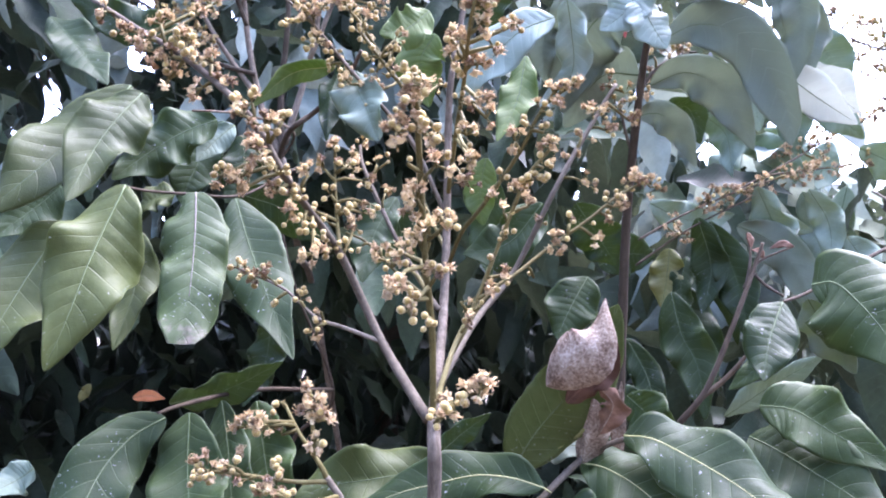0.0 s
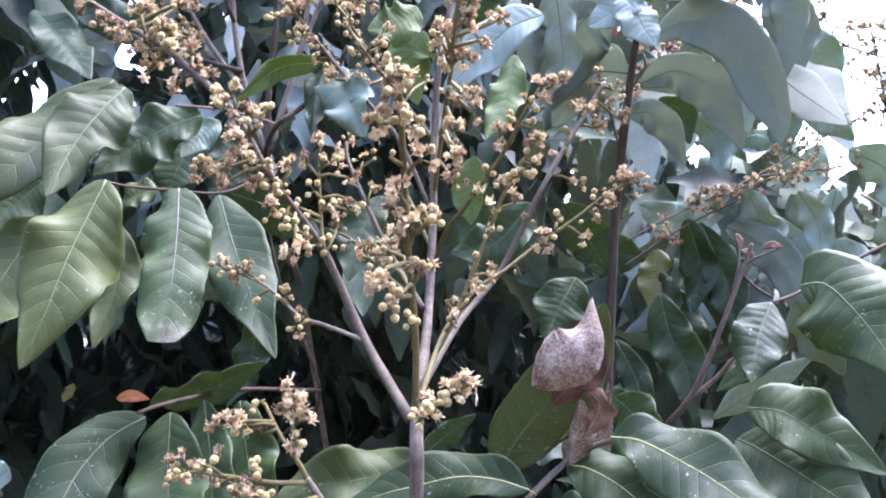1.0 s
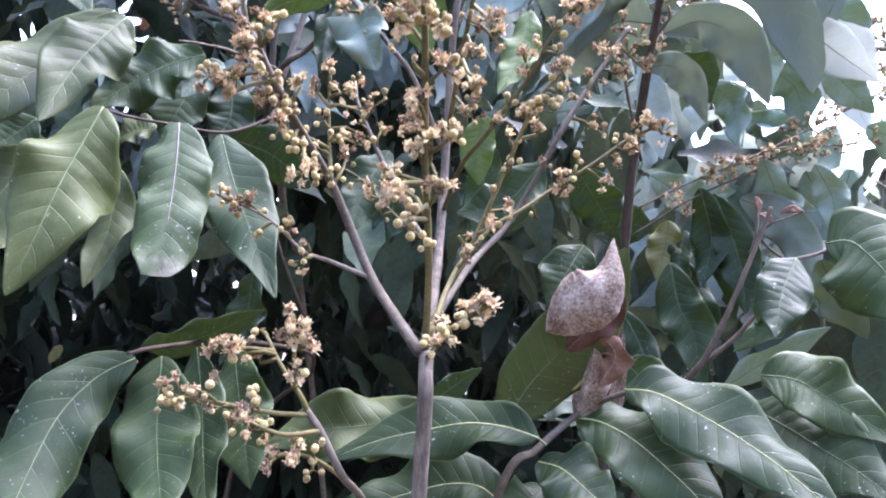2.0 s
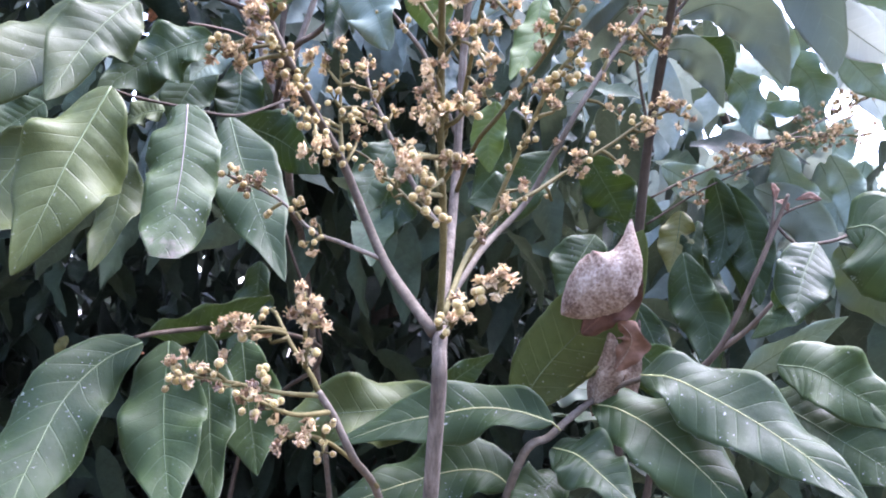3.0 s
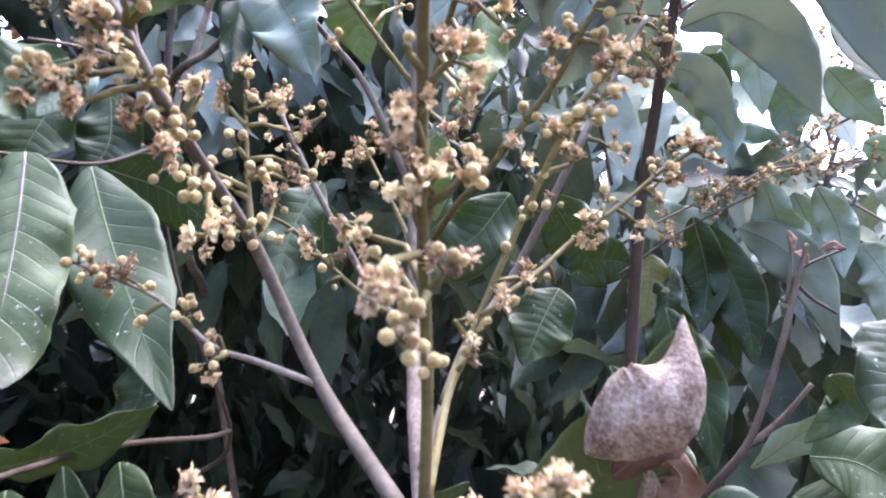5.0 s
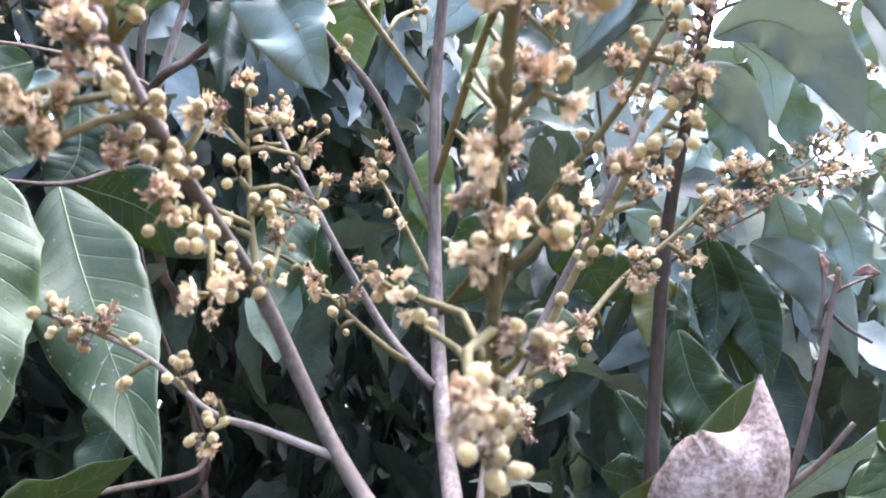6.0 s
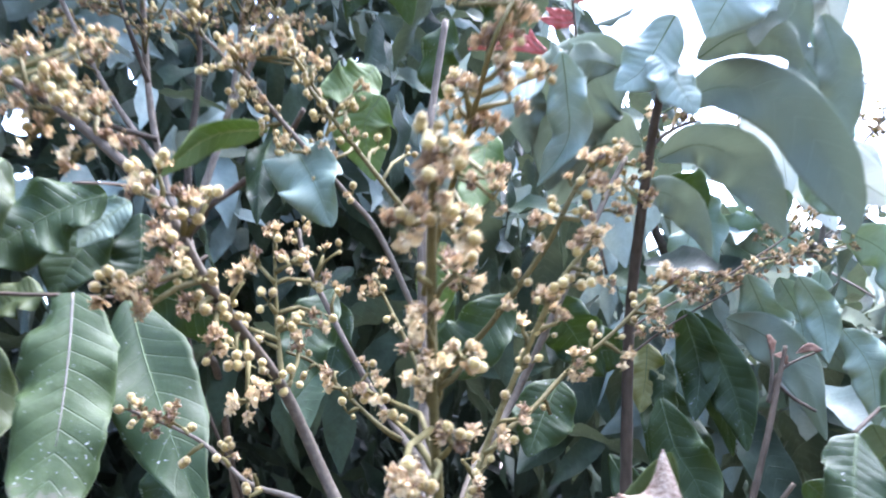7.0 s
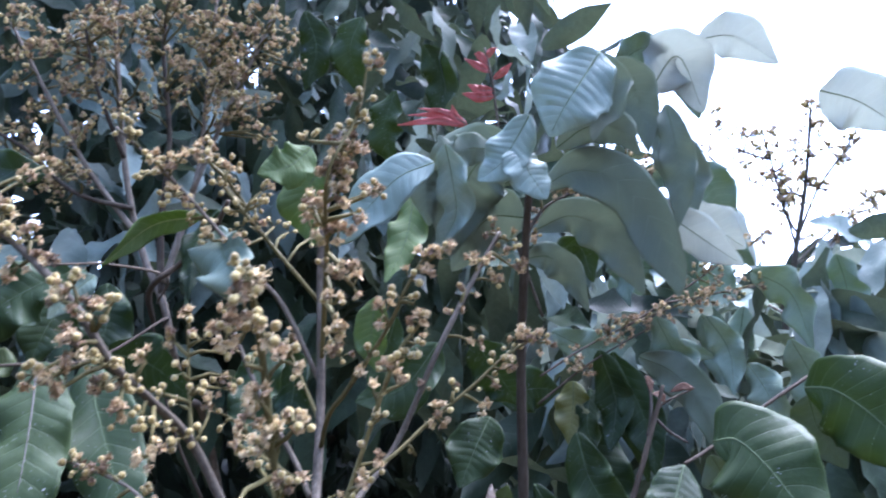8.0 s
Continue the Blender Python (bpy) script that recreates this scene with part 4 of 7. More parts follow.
leaf(shoot, (-0.2182, 0.5140, 1.5612), (-0.2078, 0.4973, 1.5212), (-0.2093, 0.4708, 1.4775), 0.0282, (0.06, -0.88, 0.46), seed=217, upper=LEAF_OLIVE)
leaf(shoot, (-0.1775, 0.4831, 1.5782), (-0.1904, 0.4831, 1.5756), (-0.2053, 0.4836, 1.5671), 0.0231, (-0.22, -0.83, 0.51), seed=218, upper=LEAF_OLIVE, under=LEAF_OLIVE)

# upper left shoot

shoot_left = thing("leafy_shoot", (-0.1531, 0.5084, 1.6417), "leafy twig with broad overlapping dark green leaves", "leafy branch", group="leafy shoots")
branch(shoot_left, "sh2", [(-0.1674, 0.7235, 1.6463), (-0.1229, 0.5888, 1.6449), (-0.1456, 0.5382, 1.6455), (-0.1571, 0.5084, 1.6405), (-0.1715, 0.4934, 1.6373)], 0.0011, 0.0008, BARK_DARK, "twig")
leaf(shoot_left, (-0.2106, 0.4866, 1.6526), [(-0.2251, 0.4733, 1.6287), (-0.2385, 0.4551, 1.6035), (-0.2500, 0.4368, 1.5803)], (-0.2691, 0.4234, 1.5560), 0.0440, (0.22, -0.93, 0.26), seed=219, wave=0.12, fold=0.15, upper=LEAF_OLIVE)
leaf(shoot_left, (-0.1989, 0.4774, 1.6448), [(-0.2062, 0.4618, 1.6256), (-0.2133, 0.4456, 1.6013)], (-0.2166, 0.4214, 1.5651), 0.0420, (0.35, -0.88, 0.26), seed=220, wave=0.13, fold=0.1, upper=LEAF_OLIVE)
leaf(shoot_left, (-0.1626, 0.5186, 1.6375), [(-0.1839, 0.5092, 1.6256), (-0.2034, 0.5003, 1.6094)], (-0.2213, 0.4866, 1.5890), 0.0425, (0.26, -0.93, 0.25), seed=221, wave=0.2, bites=0.2)
leaf(shoot_left, (-0.1560, 0.5387, 1.6385), (-0.1674, 0.5296, 1.6246), (-0.1771, 0.5208, 1.6083), 0.0199, (0.44, -0.87, 0.21), seed=222, upper=LEAF_PALE_HAZED)
leaf(shoot_left, (-0.1705, 0.5579, 1.6464), (-0.1852, 0.5409, 1.6061), (-0.1920, 0.5329, 1.5797), 0.0368, (0.07, -0.94, 0.33), seed=223)
leaf(shoot_left, (-0.1582, 0.5688, 1.6380), (-0.1554, 0.5614, 1.6055), (-0.1654, 0.5531, 1.5826), 0.0351, (0.18, -0.95, 0.25), seed=224)
leaf(shoot_left, (-0.2831, 0.5406, 1.5936), (-0.2983, 0.5318, 1.5757), (-0.3147, 0.5133, 1.5533), 0.0339, (0.46, -0.86, 0.22), seed=225)
leaf(shoot_left, (-0.2092, 0.5812, 1.7241), (-0.2592, 0.5798, 1.7332), (-0.3046, 0.5773, 1.7558), 0.0329, (0.05, -1.00, 0.02), seed=226)
leaf(shoot_left, (-0.3182, 0.5786, 1.7377), (-0.2855, 0.5616, 1.7058), (-0.2543, 0.5447, 1.6714), 0.0364, (0.21, -0.77, 0.60), seed=227)

# light green curled leaf and the folded ones beside it

shoot_mid = thing("leafy_shoot", (-0.0667, 0.4583, 1.6549), "dark twig with a bright green curled leaf", "leafy branch", group="leafy shoots")
branch(shoot_mid, "sh3", [(-0.1707, 0.7248, 1.6296), (-0.1118, 0.5105, 1.6220), (-0.0884, 0.4897, 1.6344), (-0.0657, 0.4642, 1.6440), (-0.0512, 0.4479, 1.6621)], 0.0022, 0.0014, BARK_DARK, "twig")
leaf(shoot_mid, (-0.0696, 0.4631, 1.6573), (-0.0955, 0.4562, 1.6508), (-0.1177, 0.4419, 1.6252), 0.0164, (0.61, -0.57, -0.55), seed=228, upper=LEAF_YOUNG, under=LEAF_YOUNG, fold=0.35, wave=0.1, label="light green narrow leaf folded along its midrib", rib_colour=RIB_YELLOW)
leaf(shoot_mid, (-0.0555, 0.4345, 1.6408), [(-0.0498, 0.4225, 1.6290), (-0.0426, 0.4118, 1.6134)], (-0.0364, 0.4083, 1.5964), 0.0299, (-0.38, -0.86, 0.35), seed=229, fold=0.45, wave=0.22, upper=LEAF_PALE_HAZED, under=LEAF_PALE_HAZED, halves=(1.05, 0.85), curl=0.3, acute=0.1, stalk=(-0.0624, 0.4585, 1.6532))
leaf(shoot_mid, (-0.0596, 0.4629, 1.6609), [(-0.0688, 0.4627, 1.6491), (-0.0715, 0.4504, 1.6274)], (-0.0712, 0.4423, 1.6043), 0.0177, (0.20, 0.91, -0.37), seed=230, fold=0.4, wave=0.2, under=LEAF_TOP, curl=0.3)

# low leaves

shoot_low = thing("leafy_shoot", (-0.1630, 0.4743, 1.4421), "low twig with long arching dark green leaves", "leafy branch", group="leafy shoots")
branch(shoot_low, "sh4", [(-0.1179, 0.7655, 1.4219), (-0.1087, 0.6259, 1.4367), (-0.1363, 0.5345, 1.4463), (-0.1612, 0.4691, 1.4445), (-0.1696, 0.4441, 1.4416)], 0.0020, 0.0012, BARK_DARK, "twig")
leaf(shoot_low, (-0.1649, 0.4445, 1.4395), [(-0.1806, 0.4332, 1.4292), (-0.1897, 0.4145, 1.4118), (-0.1901, 0.3911, 1.3897), (-0.1873, 0.3705, 1.3718)], (-0.1827, 0.3554, 1.3585), 0.0398, (0.36, -0.84, 0.40), seed=231, fold=0.1, wave=0.14, camber=0.2)
leaf(shoot_low, (-0.1576, 0.4645, 1.4395), [(-0.1521, 0.4476, 1.4111), (-0.1421, 0.4265, 1.3852)], (-0.1257, 0.3954, 1.3592), 0.0437, (0.06, -0.90, 0.43), seed=232, wave=0.13)
leaf(shoot_low, (-0.1469, 0.4943, 1.4435), [(-0.1379, 0.4817, 1.4111), (-0.1290, 0.4619, 1.3822)], (-0.1162, 0.4317, 1.3566), 0.0302, (-0.14, -0.93, 0.34), seed=233, wave=0.13)
leaf(shoot_low, (-0.1318, 0.5247, 1.4395), [(-0.1197, 0.5057, 1.3988)], (-0.1062, 0.4834, 1.3623), 0.0416, (-0.15, -0.95, 0.28), seed=234)
leaf(shoot_low, (-0.1851, 0.5042, 1.4401), (-0.1472, 0.5040, 1.4495), (-0.1094, 0.5030, 1.4684), 0.0272, (0.22, -0.76, -0.61), seed=235)
leaf(shoot_low, (-0.2311, 0.4255, 1.4137), (-0.2406, 0.4259, 1.4073), (-0.2471, 0.4061, 1.4028), 0.0203, (0.44, -0.69, 0.57), seed=236, upper=LEAF_PALE_HAZED)

shoot_fore = thing("leafy_shoot", (0.0468, 0.3587, 1.4180), "pale grey twig with broad green leaves below the panicle", "leafy branch", group="leafy shoots")
branch(shoot_fore, "sh5", [(-0.0500, 0.7200, 1.0000), (0.0100, 0.4500, 1.2500), (0.0316, 0.3707, 1.3911), (0.0485, 0.3691, 1.4129), (0.0714, 0.3934, 1.4264), (0.0821, 0.3880, 1.4337), (0.0913, 0.3827, 1.4383)], 0.0022, 0.0013, TWIG_GREY, "twig")
leaf(shoot_fore, (0.0472, 0.3605, 1.4194), [(0.0322, 0.3653, 1.4228), (0.0151, 0.3693, 1.4229), (-0.0048, 0.3707, 1.4183), (-0.0234, 0.3701, 1.4135)], (-0.0481, 0.3679, 1.4034), 0.0282, (-0.08, -0.80, 0.60), seed=237, fold=0.18, wave=0.15, rib_colour=RIB_YELLOW, stalk=(0.0521, 0.3690, 1.4150))
leaf(shoot_fore, (0.0046, 0.4078, 1.4189), [(-0.0175, 0.4029, 1.4168), (-0.0386, 0.3951, 1.4150), (-0.0591, 0.3892, 1.4130)], (-0.0758, 0.3847, 1.4067), 0.0345, (0.10, -0.93, 0.36), seed=238, fold=0.2, wave=0.34, upper=LEAF_OLIVE, under=LEAF_OLIVE)
leaf(shoot_fore, (-0.0074, 0.4485, 1.4144), (0.0093, 0.4475, 1.4294), (0.0269, 0.4467, 1.4420), 0.0142, (0.10, -0.98, -0.19), seed=239)
leaf(shoot_fore, (0.0908, 0.3830, 1.4397), [(0.1030, 0.3750, 1.4395), (0.1181, 0.3655, 1.4326), (0.1336, 0.3531, 1.4237), (0.1483, 0.3369, 1.4123)], (0.1623, 0.3200, 1.3977), 0.0401, (-0.30, -0.60, 0.74), seed=240, fold=0.15, wave=0.12, rib_colour=RIB_YELLOW)
leaf(shoot_fore, (0.0714, 0.3933, 1.4240), [(0.0811, 0.3863, 1.4233), (0.0938, 0.3767, 1.4174), (0.1058, 0.3654, 1.4076), (0.1165, 0.3552, 1.3972)], (0.1258, 0.3412, 1.3831), 0.0407, (-0.30, -0.58, 0.76), seed=241, fold=0.15, rib_colour=RIB_YELLOW)
leaf(shoot_fore, (0.0497, 0.3736, 1.4063), [(0.0589, 0.3656, 1.4053), (0.0682, 0.3561, 1.3989)], (0.0806, 0.3448, 1.3889), 0.0323, (-0.15, -0.55, 0.82), seed=242, rib_colour=RIB_YELLOW)
leaf(shoot_fore, (0.0355, 0.3956, 1.4196), [(0.0464, 0.3881, 1.4395), (0.0599, 0.3807, 1.4571), (0.0747, 0.3741, 1.4778)], (0.0859, 0.3679, 1.5055), 0.0413, (0.08, 0.96, 0.25), seed=243, fold=0.14, wave=0.06, camber=0.1, under=LEAF_OLIVE, upper=LEAF_OLIVE, halves=(0.9, 1.0), acute=0.15, label="half-dead leaf, green below and brown above")
leaf(shoot_fore, (0.0503, 0.3660, 1.4662), [(0.0578, 0.3543, 1.4751), (0.0657, 0.3466, 1.4834), (0.0731, 0.3469, 1.4926)], (0.0763, 0.3517, 1.5082), 0.0313, (-0.34, -0.93, 0.00), seed=244, upper=DEAD, under=DEAD_IN, fold=-0.05, camber=0.4, wave=0.03, acute=0.55, taper=0.3, curl=0.06, label="dead grey-brown curled half of a leaf", rib_colour=DEAD, name="dead_leaf")
leaf(shoot_fore, (0.0607, 0.3717, 1.4575), [(0.0705, 0.3688, 1.4681), (0.0782, 0.3649, 1.4803)], (0.0808, 0.3589, 1.4926), 0.0196, (-0.30, -0.95, 0.06), seed=245, upper=DEAD_IN, under=DEAD_IN, fold=0.1, wave=0.12, bites=0.3, label="dark brown inner side of the dead half", rib_colour=DEAD_IN, name="dead_leaf")
leaf(shoot_fore, (0.0414, 0.3999, 1.4285), [(0.0539, 0.3921, 1.4400), (0.0663, 0.3866, 1.4474)], (0.0794, 0.3843, 1.4534), 0.0193, (0.29, 0.95, 0.15), seed=246, under=LEAF_YELLOW, fold=0.3, wave=0.14, curl=0.2)
leaf(shoot_fore, (0.0719, 0.3971, 1.4181), [(0.0719, 0.3858, 1.4340), (0.0729, 0.3808, 1.4460)], (0.0748, 0.3778, 1.4587), 0.0175, (-0.56, -0.76, -0.32), seed=247, upper=DEAD, under=DEAD_IN, fold=-0.6, camber=0.3, wave=0.2, acute=0, label="dead brown leaf rolled into a funnel", rib_colour=DEAD, name="dead_leaf")
leaf(shoot_fore, (0.0776, 0.3793, 1.4413), [(0.0824, 0.3745, 1.4511), (0.0831, 0.3720, 1.4578)], (0.0774, 0.3734, 1.4642), 0.0135, (-0.61, -0.77, -0.20), seed=248, upper=DEAD_IN, under=DEAD_IN, fold=-0.5, camber=-0.3, wave=0.25, acute=0, curl=0.3, label="red-brown rolled rim of a dead leaf", rib_colour=DEAD, name="dead_leaf")
leaf(shoot_fore, (0.0937, 0.4093, 1.4203), [(0.0927, 0.4052, 1.4336), (0.0927, 0.4009, 1.4489)], (0.0934, 0.3976, 1.4652), 0.0080, (0.03, -0.97, -0.25), seed=249, upper=DEAD, under=DEAD, fold=0.2, wave=0.1, label="narrow hanging strip of dead leaf", rib_colour=DEAD, name="dead_leaf")
leaf(shoot_fore, (0.0804, 0.4185, 1.4282), (0.0571, 0.4182, 1.4282), (0.0346, 0.4082, 1.4240), 0.0179, (-0.10, 0.73, -0.67), seed=251)
leaf(shoot_fore, (0.0323, 0.3771, 1.3875), [(0.0228, 0.3786, 1.3932), (0.0092, 0.3807, 1.3931), (-0.0086, 0.3811, 1.3882), (-0.0273, 0.3775, 1.3821)], (-0.0535, 0.3703, 1.3721), 0.0348, (-0.08, -0.72, 0.68), seed=600, fold=0.18, wave=0.16, rib_colour=RIB_YELLOW)
leaf(shoot_fore, (0.0539, 0.3857, 1.3921), [(0.0462, 0.3760, 1.3884)], (0.0299, 0.3615, 1.3809), 0.0228, (0.10, -0.70, 0.70), seed=603, wave=0.14)

# shoot at the lower right

shoot_right = thing("leafy_shoot", (0.1518, 0.5105, 1.4193), "brown forked twig with broad glossy leaves", "leafy branch", group="leafy shoots")
branch(shoot_right, "sh6", [(0.1100, 0.5600, 1.0500), (0.1314, 0.4919, 1.3973), (0.1448, 0.4796, 1.4279), (0.1627, 0.4728, 1.4532), (0.1841, 0.4797, 1.4952), (0.2028, 0.4921, 1.5301), (0.2105, 0.4959, 1.5472)], 0.0026, 0.0012, BARK_DARK, "twig")
branch(shoot_right, "sh7", [(0.1606, 0.4741, 1.4486), (0.1750, 0.4672, 1.4625), (0.1869, 0.4609, 1.4790)], 0.0018, 0.0011, BARK_DARK, "twig")
branch(shoot_right, "sh9", [(0.1985, 0.4982, 1.5166), (0.2030, 0.4973, 1.5285), (0.2112, 0.4967, 1.5367), (0.2288, 0.4913, 1.5445)], 0.0014, 0.0006, BARK_PURPLE, "twig")
branch(shoot_right, "sh10", [(0.2000, 0.4979, 1.5210), (0.2022, 0.4965, 1.5378), (0.2000, 0.4952, 1.5539)], 0.0012, 0.0006, BARK_PURPLE, "twig")
branch(shoot_right, "sh11", [(0.2030, 0.4973, 1.5285), (0.2102, 0.4931, 1.5190), (0.2203, 0.4889, 1.5115)], 0.0012, 0.0007, BARK_PURPLE, "twig")
branch(shoot_right, "sh8", [(0.2970, 0.4615, 1.5527), (0.2476, 0.4424, 1.5323), (0.2064, 0.4233, 1.5135), (0.1816, 0.4034, 1.5070)], 0.0012, 0.0009, BARK_DARK, "twig")
leaf(shoot_right, (0.1995, 0.5008, 1.4200), [(0.2100, 0.4871, 1.4145), (0.2241, 0.4698, 1.4047), (0.2381, 0.4505, 1.3942)], (0.2507, 0.4314, 1.3822), 0.0537, (-0.50, -0.60, 0.62), seed=252, wave=0.14, fold=0.12)
leaf(shoot_right, (0.2020, 0.4891, 1.4415), [(0.2198, 0.4802, 1.4398), (0.2373, 0.4680, 1.4281)], (0.2670, 0.4495, 1.4080), 0.0456, (-0.23, -0.85, 0.48), seed=253, wave=0.14)
leaf(shoot_right, (0.1940, 0.5304, 1.4285), (0.2243, 0.5188, 1.4523), (0.2549, 0.5075, 1.4729), 0.0229, (0.06, -0.85, -0.52), seed=254, upper=LEAF_PALE_HAZED)
leaf(shoot_right, (0.2021, 0.4130, 1.5164), [(0.2109, 0.4058, 1.5173), (0.2192, 0.3971, 1.5063), (0.2260, 0.3864, 1.4905)], (0.2302, 0.3708, 1.4704), 0.0532, (-0.50, -0.70, 0.50), seed=255, fold=0.12, camber=0.25, wave=0.12)
leaf(shoot_right, (0.2048, 0.4237, 1.5088), (0.2159, 0.4254, 1.4898), (0.2264, 0.4172, 1.4678), 0.0275, (0.74, 0.60, 0.30), seed=256)
leaf(shoot_right, (0.1794, 0.3984, 1.5070), (0.1661, 0.3847, 1.4882), (0.1569, 0.3721, 1.4680), 0.0269, (0.00, -0.83, 0.56), seed=257, fold=0.2, wave=0.14)
leaf(shoot_right, (0.1713, 0.4251, 1.4850), (0.1793, 0.4261, 1.4739), (0.1602, 0.4272, 1.4581), 0.0169, (-0.64, -0.74, 0.21), seed=258)
leaf(shoot_right, (0.1216, 0.5079, 1.4457), (0.1341, 0.4992, 1.4321), (0.1423, 0.4909, 1.4118), 0.0316, (-0.58, -0.81, 0.05), seed=259)
leaf(shoot_right, (0.2288, 0.4913, 1.5445), [(0.2210, 0.4901, 1.5459)], (0.2120, 0.4892, 1.5429), 0.0048, (0.10, -0.95, 0.30), seed=620, upper=DEAD_IN, under=DEAD_IN, n_u=12, n_v=3, label="tiny reddish-brown young leaf at a twig tip", rib_colour=DEAD_IN)
leaf(shoot_right, (0.2112, 0.4967, 1.5367), [(0.2082, 0.4953, 1.5411)], (0.2022, 0.4941, 1.5425), 0.0049, (0.10, -0.95, 0.30), seed=621, upper=DEAD_IN, under=DEAD_IN, n_u=12, n_v=3, label="tiny reddish-brown young leaf at a twig tip", rib_colour=DEAD_IN)
leaf(shoot_right, (0.2000, 0.4952, 1.5539), [(0.2018, 0.4946, 1.5493)], (0.2022, 0.4941, 1.5433), 0.0049, (0.10, -0.95, 0.30), seed=622, upper=DEAD_IN, under=DEAD_IN, n_u=12, n_v=3, label="tiny reddish-brown young leaf at a twig tip", rib_colour=DEAD_IN)

# sapling with the dark stem

sapling = thing("sapling", (0.1139, 0.5134, 1.3770), "slim sapling with a dark stem and broad drooping leaves", "young tree")
branch(sapling, "sp", [(0.1000, 0.6200, -0.0200), (0.1100, 0.5600, 0.7000), (0.1120, 0.5170, 1.3325), (0.1151, 0.5103, 1.4155), (0.1178, 0.5048, 1.4835), (0.1186, 0.4887, 1.5578), (0.1195, 0.4665, 1.6093), (0.1210, 0.4462, 1.6501), (0.1225, 0.4345, 1.6704)], 0.0046, 0.0020, BARK_DARK, "trunk")
leaf(sapling, (0.1290, 0.4343, 1.6622), [(0.1453, 0.4214, 1.6672), (0.1624, 0.4065, 1.6569), (0.1753, 0.3971, 1.6328), (0.1829, 0.3918, 1.6058)], (0.1837, 0.3910, 1.5896), 0.0297, (0.69, 0.72, 0.05), seed=260, fold=-0.1, camber=0.15, wave=0.19, stalk=(0.1250, 0.4569, 1.6639), upper=LEAF_UNDER)
leaf(sapling, (0.1287, 0.4590, 1.6428), [(0.1485, 0.4527, 1.6490), (0.1663, 0.4479, 1.6393), (0.1777, 0.4450, 1.6189)], (0.1848, 0.4425, 1.5983), 0.0274, (0.49, 0.84, 0.25), seed=261, fold=-0.1, wave=0.19, upper=LEAF_UNDER)
leaf(sapling, (0.1245, 0.4778, 1.6286), [(0.1387, 0.4744, 1.6285), (0.1515, 0.4729, 1.6154)], (0.1598, 0.4716, 1.5932), 0.0205, (0.40, 0.88, 0.25), seed=262, fold=-0.1, wave=0.19, upper=LEAF_UNDER)
leaf(sapling, (0.1388, 0.4933, 1.6288), (0.1678, 0.5125, 1.6436), (0.1776, 0.5147, 1.6181), 0.0251, (0.14, -0.63, -0.76), seed=263)
leaf(sapling, (0.1160, 0.3985, 1.6917), [(0.1057, 0.3989, 1.6751), (0.0977, 0.3989, 1.6640)], (0.0861, 0.4007, 1.6561), 0.0250, (-0.10, -0.93, 0.30), seed=264, fold=0.2, wave=0.08, acute=0.1, upper=LEAF_SKY_SHEEN, camber=0.2)
leaf(sapling, (0.1071, 0.4001, 1.6737), [(0.1097, 0.3965, 1.6651), (0.1144, 0.3953, 1.6544)], (0.1209, 0.3958, 1.6440), 0.0259, (0.25, -0.93, 0.20), seed=605, fold=0.1, wave=0.06, acute=0.0, upper=LEAF_SKY_SHEEN, camber=0.2, label="folded tip of a broad leaf, silvery sky sheen painted into its colour")
leaf(sapling, (0.1544, 0.3882, 1.7227), [(0.1427, 0.3846, 1.7062), (0.1312, 0.3830, 1.6899)], (0.1223, 0.3861, 1.6745), 0.0439, (0.15, -0.95, 0.25), seed=265, fold=0.12, wave=0.1, upper=LEAF_SKY_SHEEN, halves=(1.0, 0.9))
leaf(sapling, (0.1569, 0.3928, 1.7241), (0.1576, 0.3928, 1.6995), (0.1464, 0.3893, 1.6728), 0.0262, (0.68, 0.71, -0.19), seed=266, upper=LEAF_UNDER)
leaf(sapling, (0.1346, 0.4197, 1.6802), [(0.1510, 0.4111, 1.6891), (0.1664, 0.4053, 1.6849)], (0.1748, 0.3980, 1.6675), 0.0208, (0.53, 0.72, 0.44), seed=267, wave=0.12, upper=LEAF_UNDER)
leaf(sapling, (0.2004, 0.4184, 1.7049), [(0.2012, 0.4132, 1.6806), (0.2020, 0.4129, 1.6573)], (0.1972, 0.4140, 1.6302), 0.0198, (0.55, 0.83, -0.07), seed=268, fold=-0.1, camber=0.2, wave=0.19, upper=LEAF_UNDER)
leaf(sapling, (0.1666, 0.4261, 1.7325), [(0.1823, 0.4262, 1.7245), (0.1901, 0.4290, 1.7078)], (0.1899, 0.4250, 1.6783), 0.0257, (0.57, 0.79, 0.23), seed=269, wave=0.19, upper=LEAF_UNDER)
leaf(sapling, (0.2179, 0.4808, 1.7414), (0.2375, 0.4745, 1.7626), (0.2533, 0.4810, 1.7248), 0.0443, (-0.34, -0.60, -0.72), seed=270, upper=LEAF_THIN_HAZE, under=LEAF_THIN_HAZE)
leaf(sapling, (0.1961, 0.4515, 1.6587), (0.2209, 0.4439, 1.6332), (0.2437, 0.4359, 1.6120), 0.0261, (-0.63, -0.64, -0.43), seed=271, upper=LEAF_THIN_HAZE, under=LEAF_THIN_HAZE)
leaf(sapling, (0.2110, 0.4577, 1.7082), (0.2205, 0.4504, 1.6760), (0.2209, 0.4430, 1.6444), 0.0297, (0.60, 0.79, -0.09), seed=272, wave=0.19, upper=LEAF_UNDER)
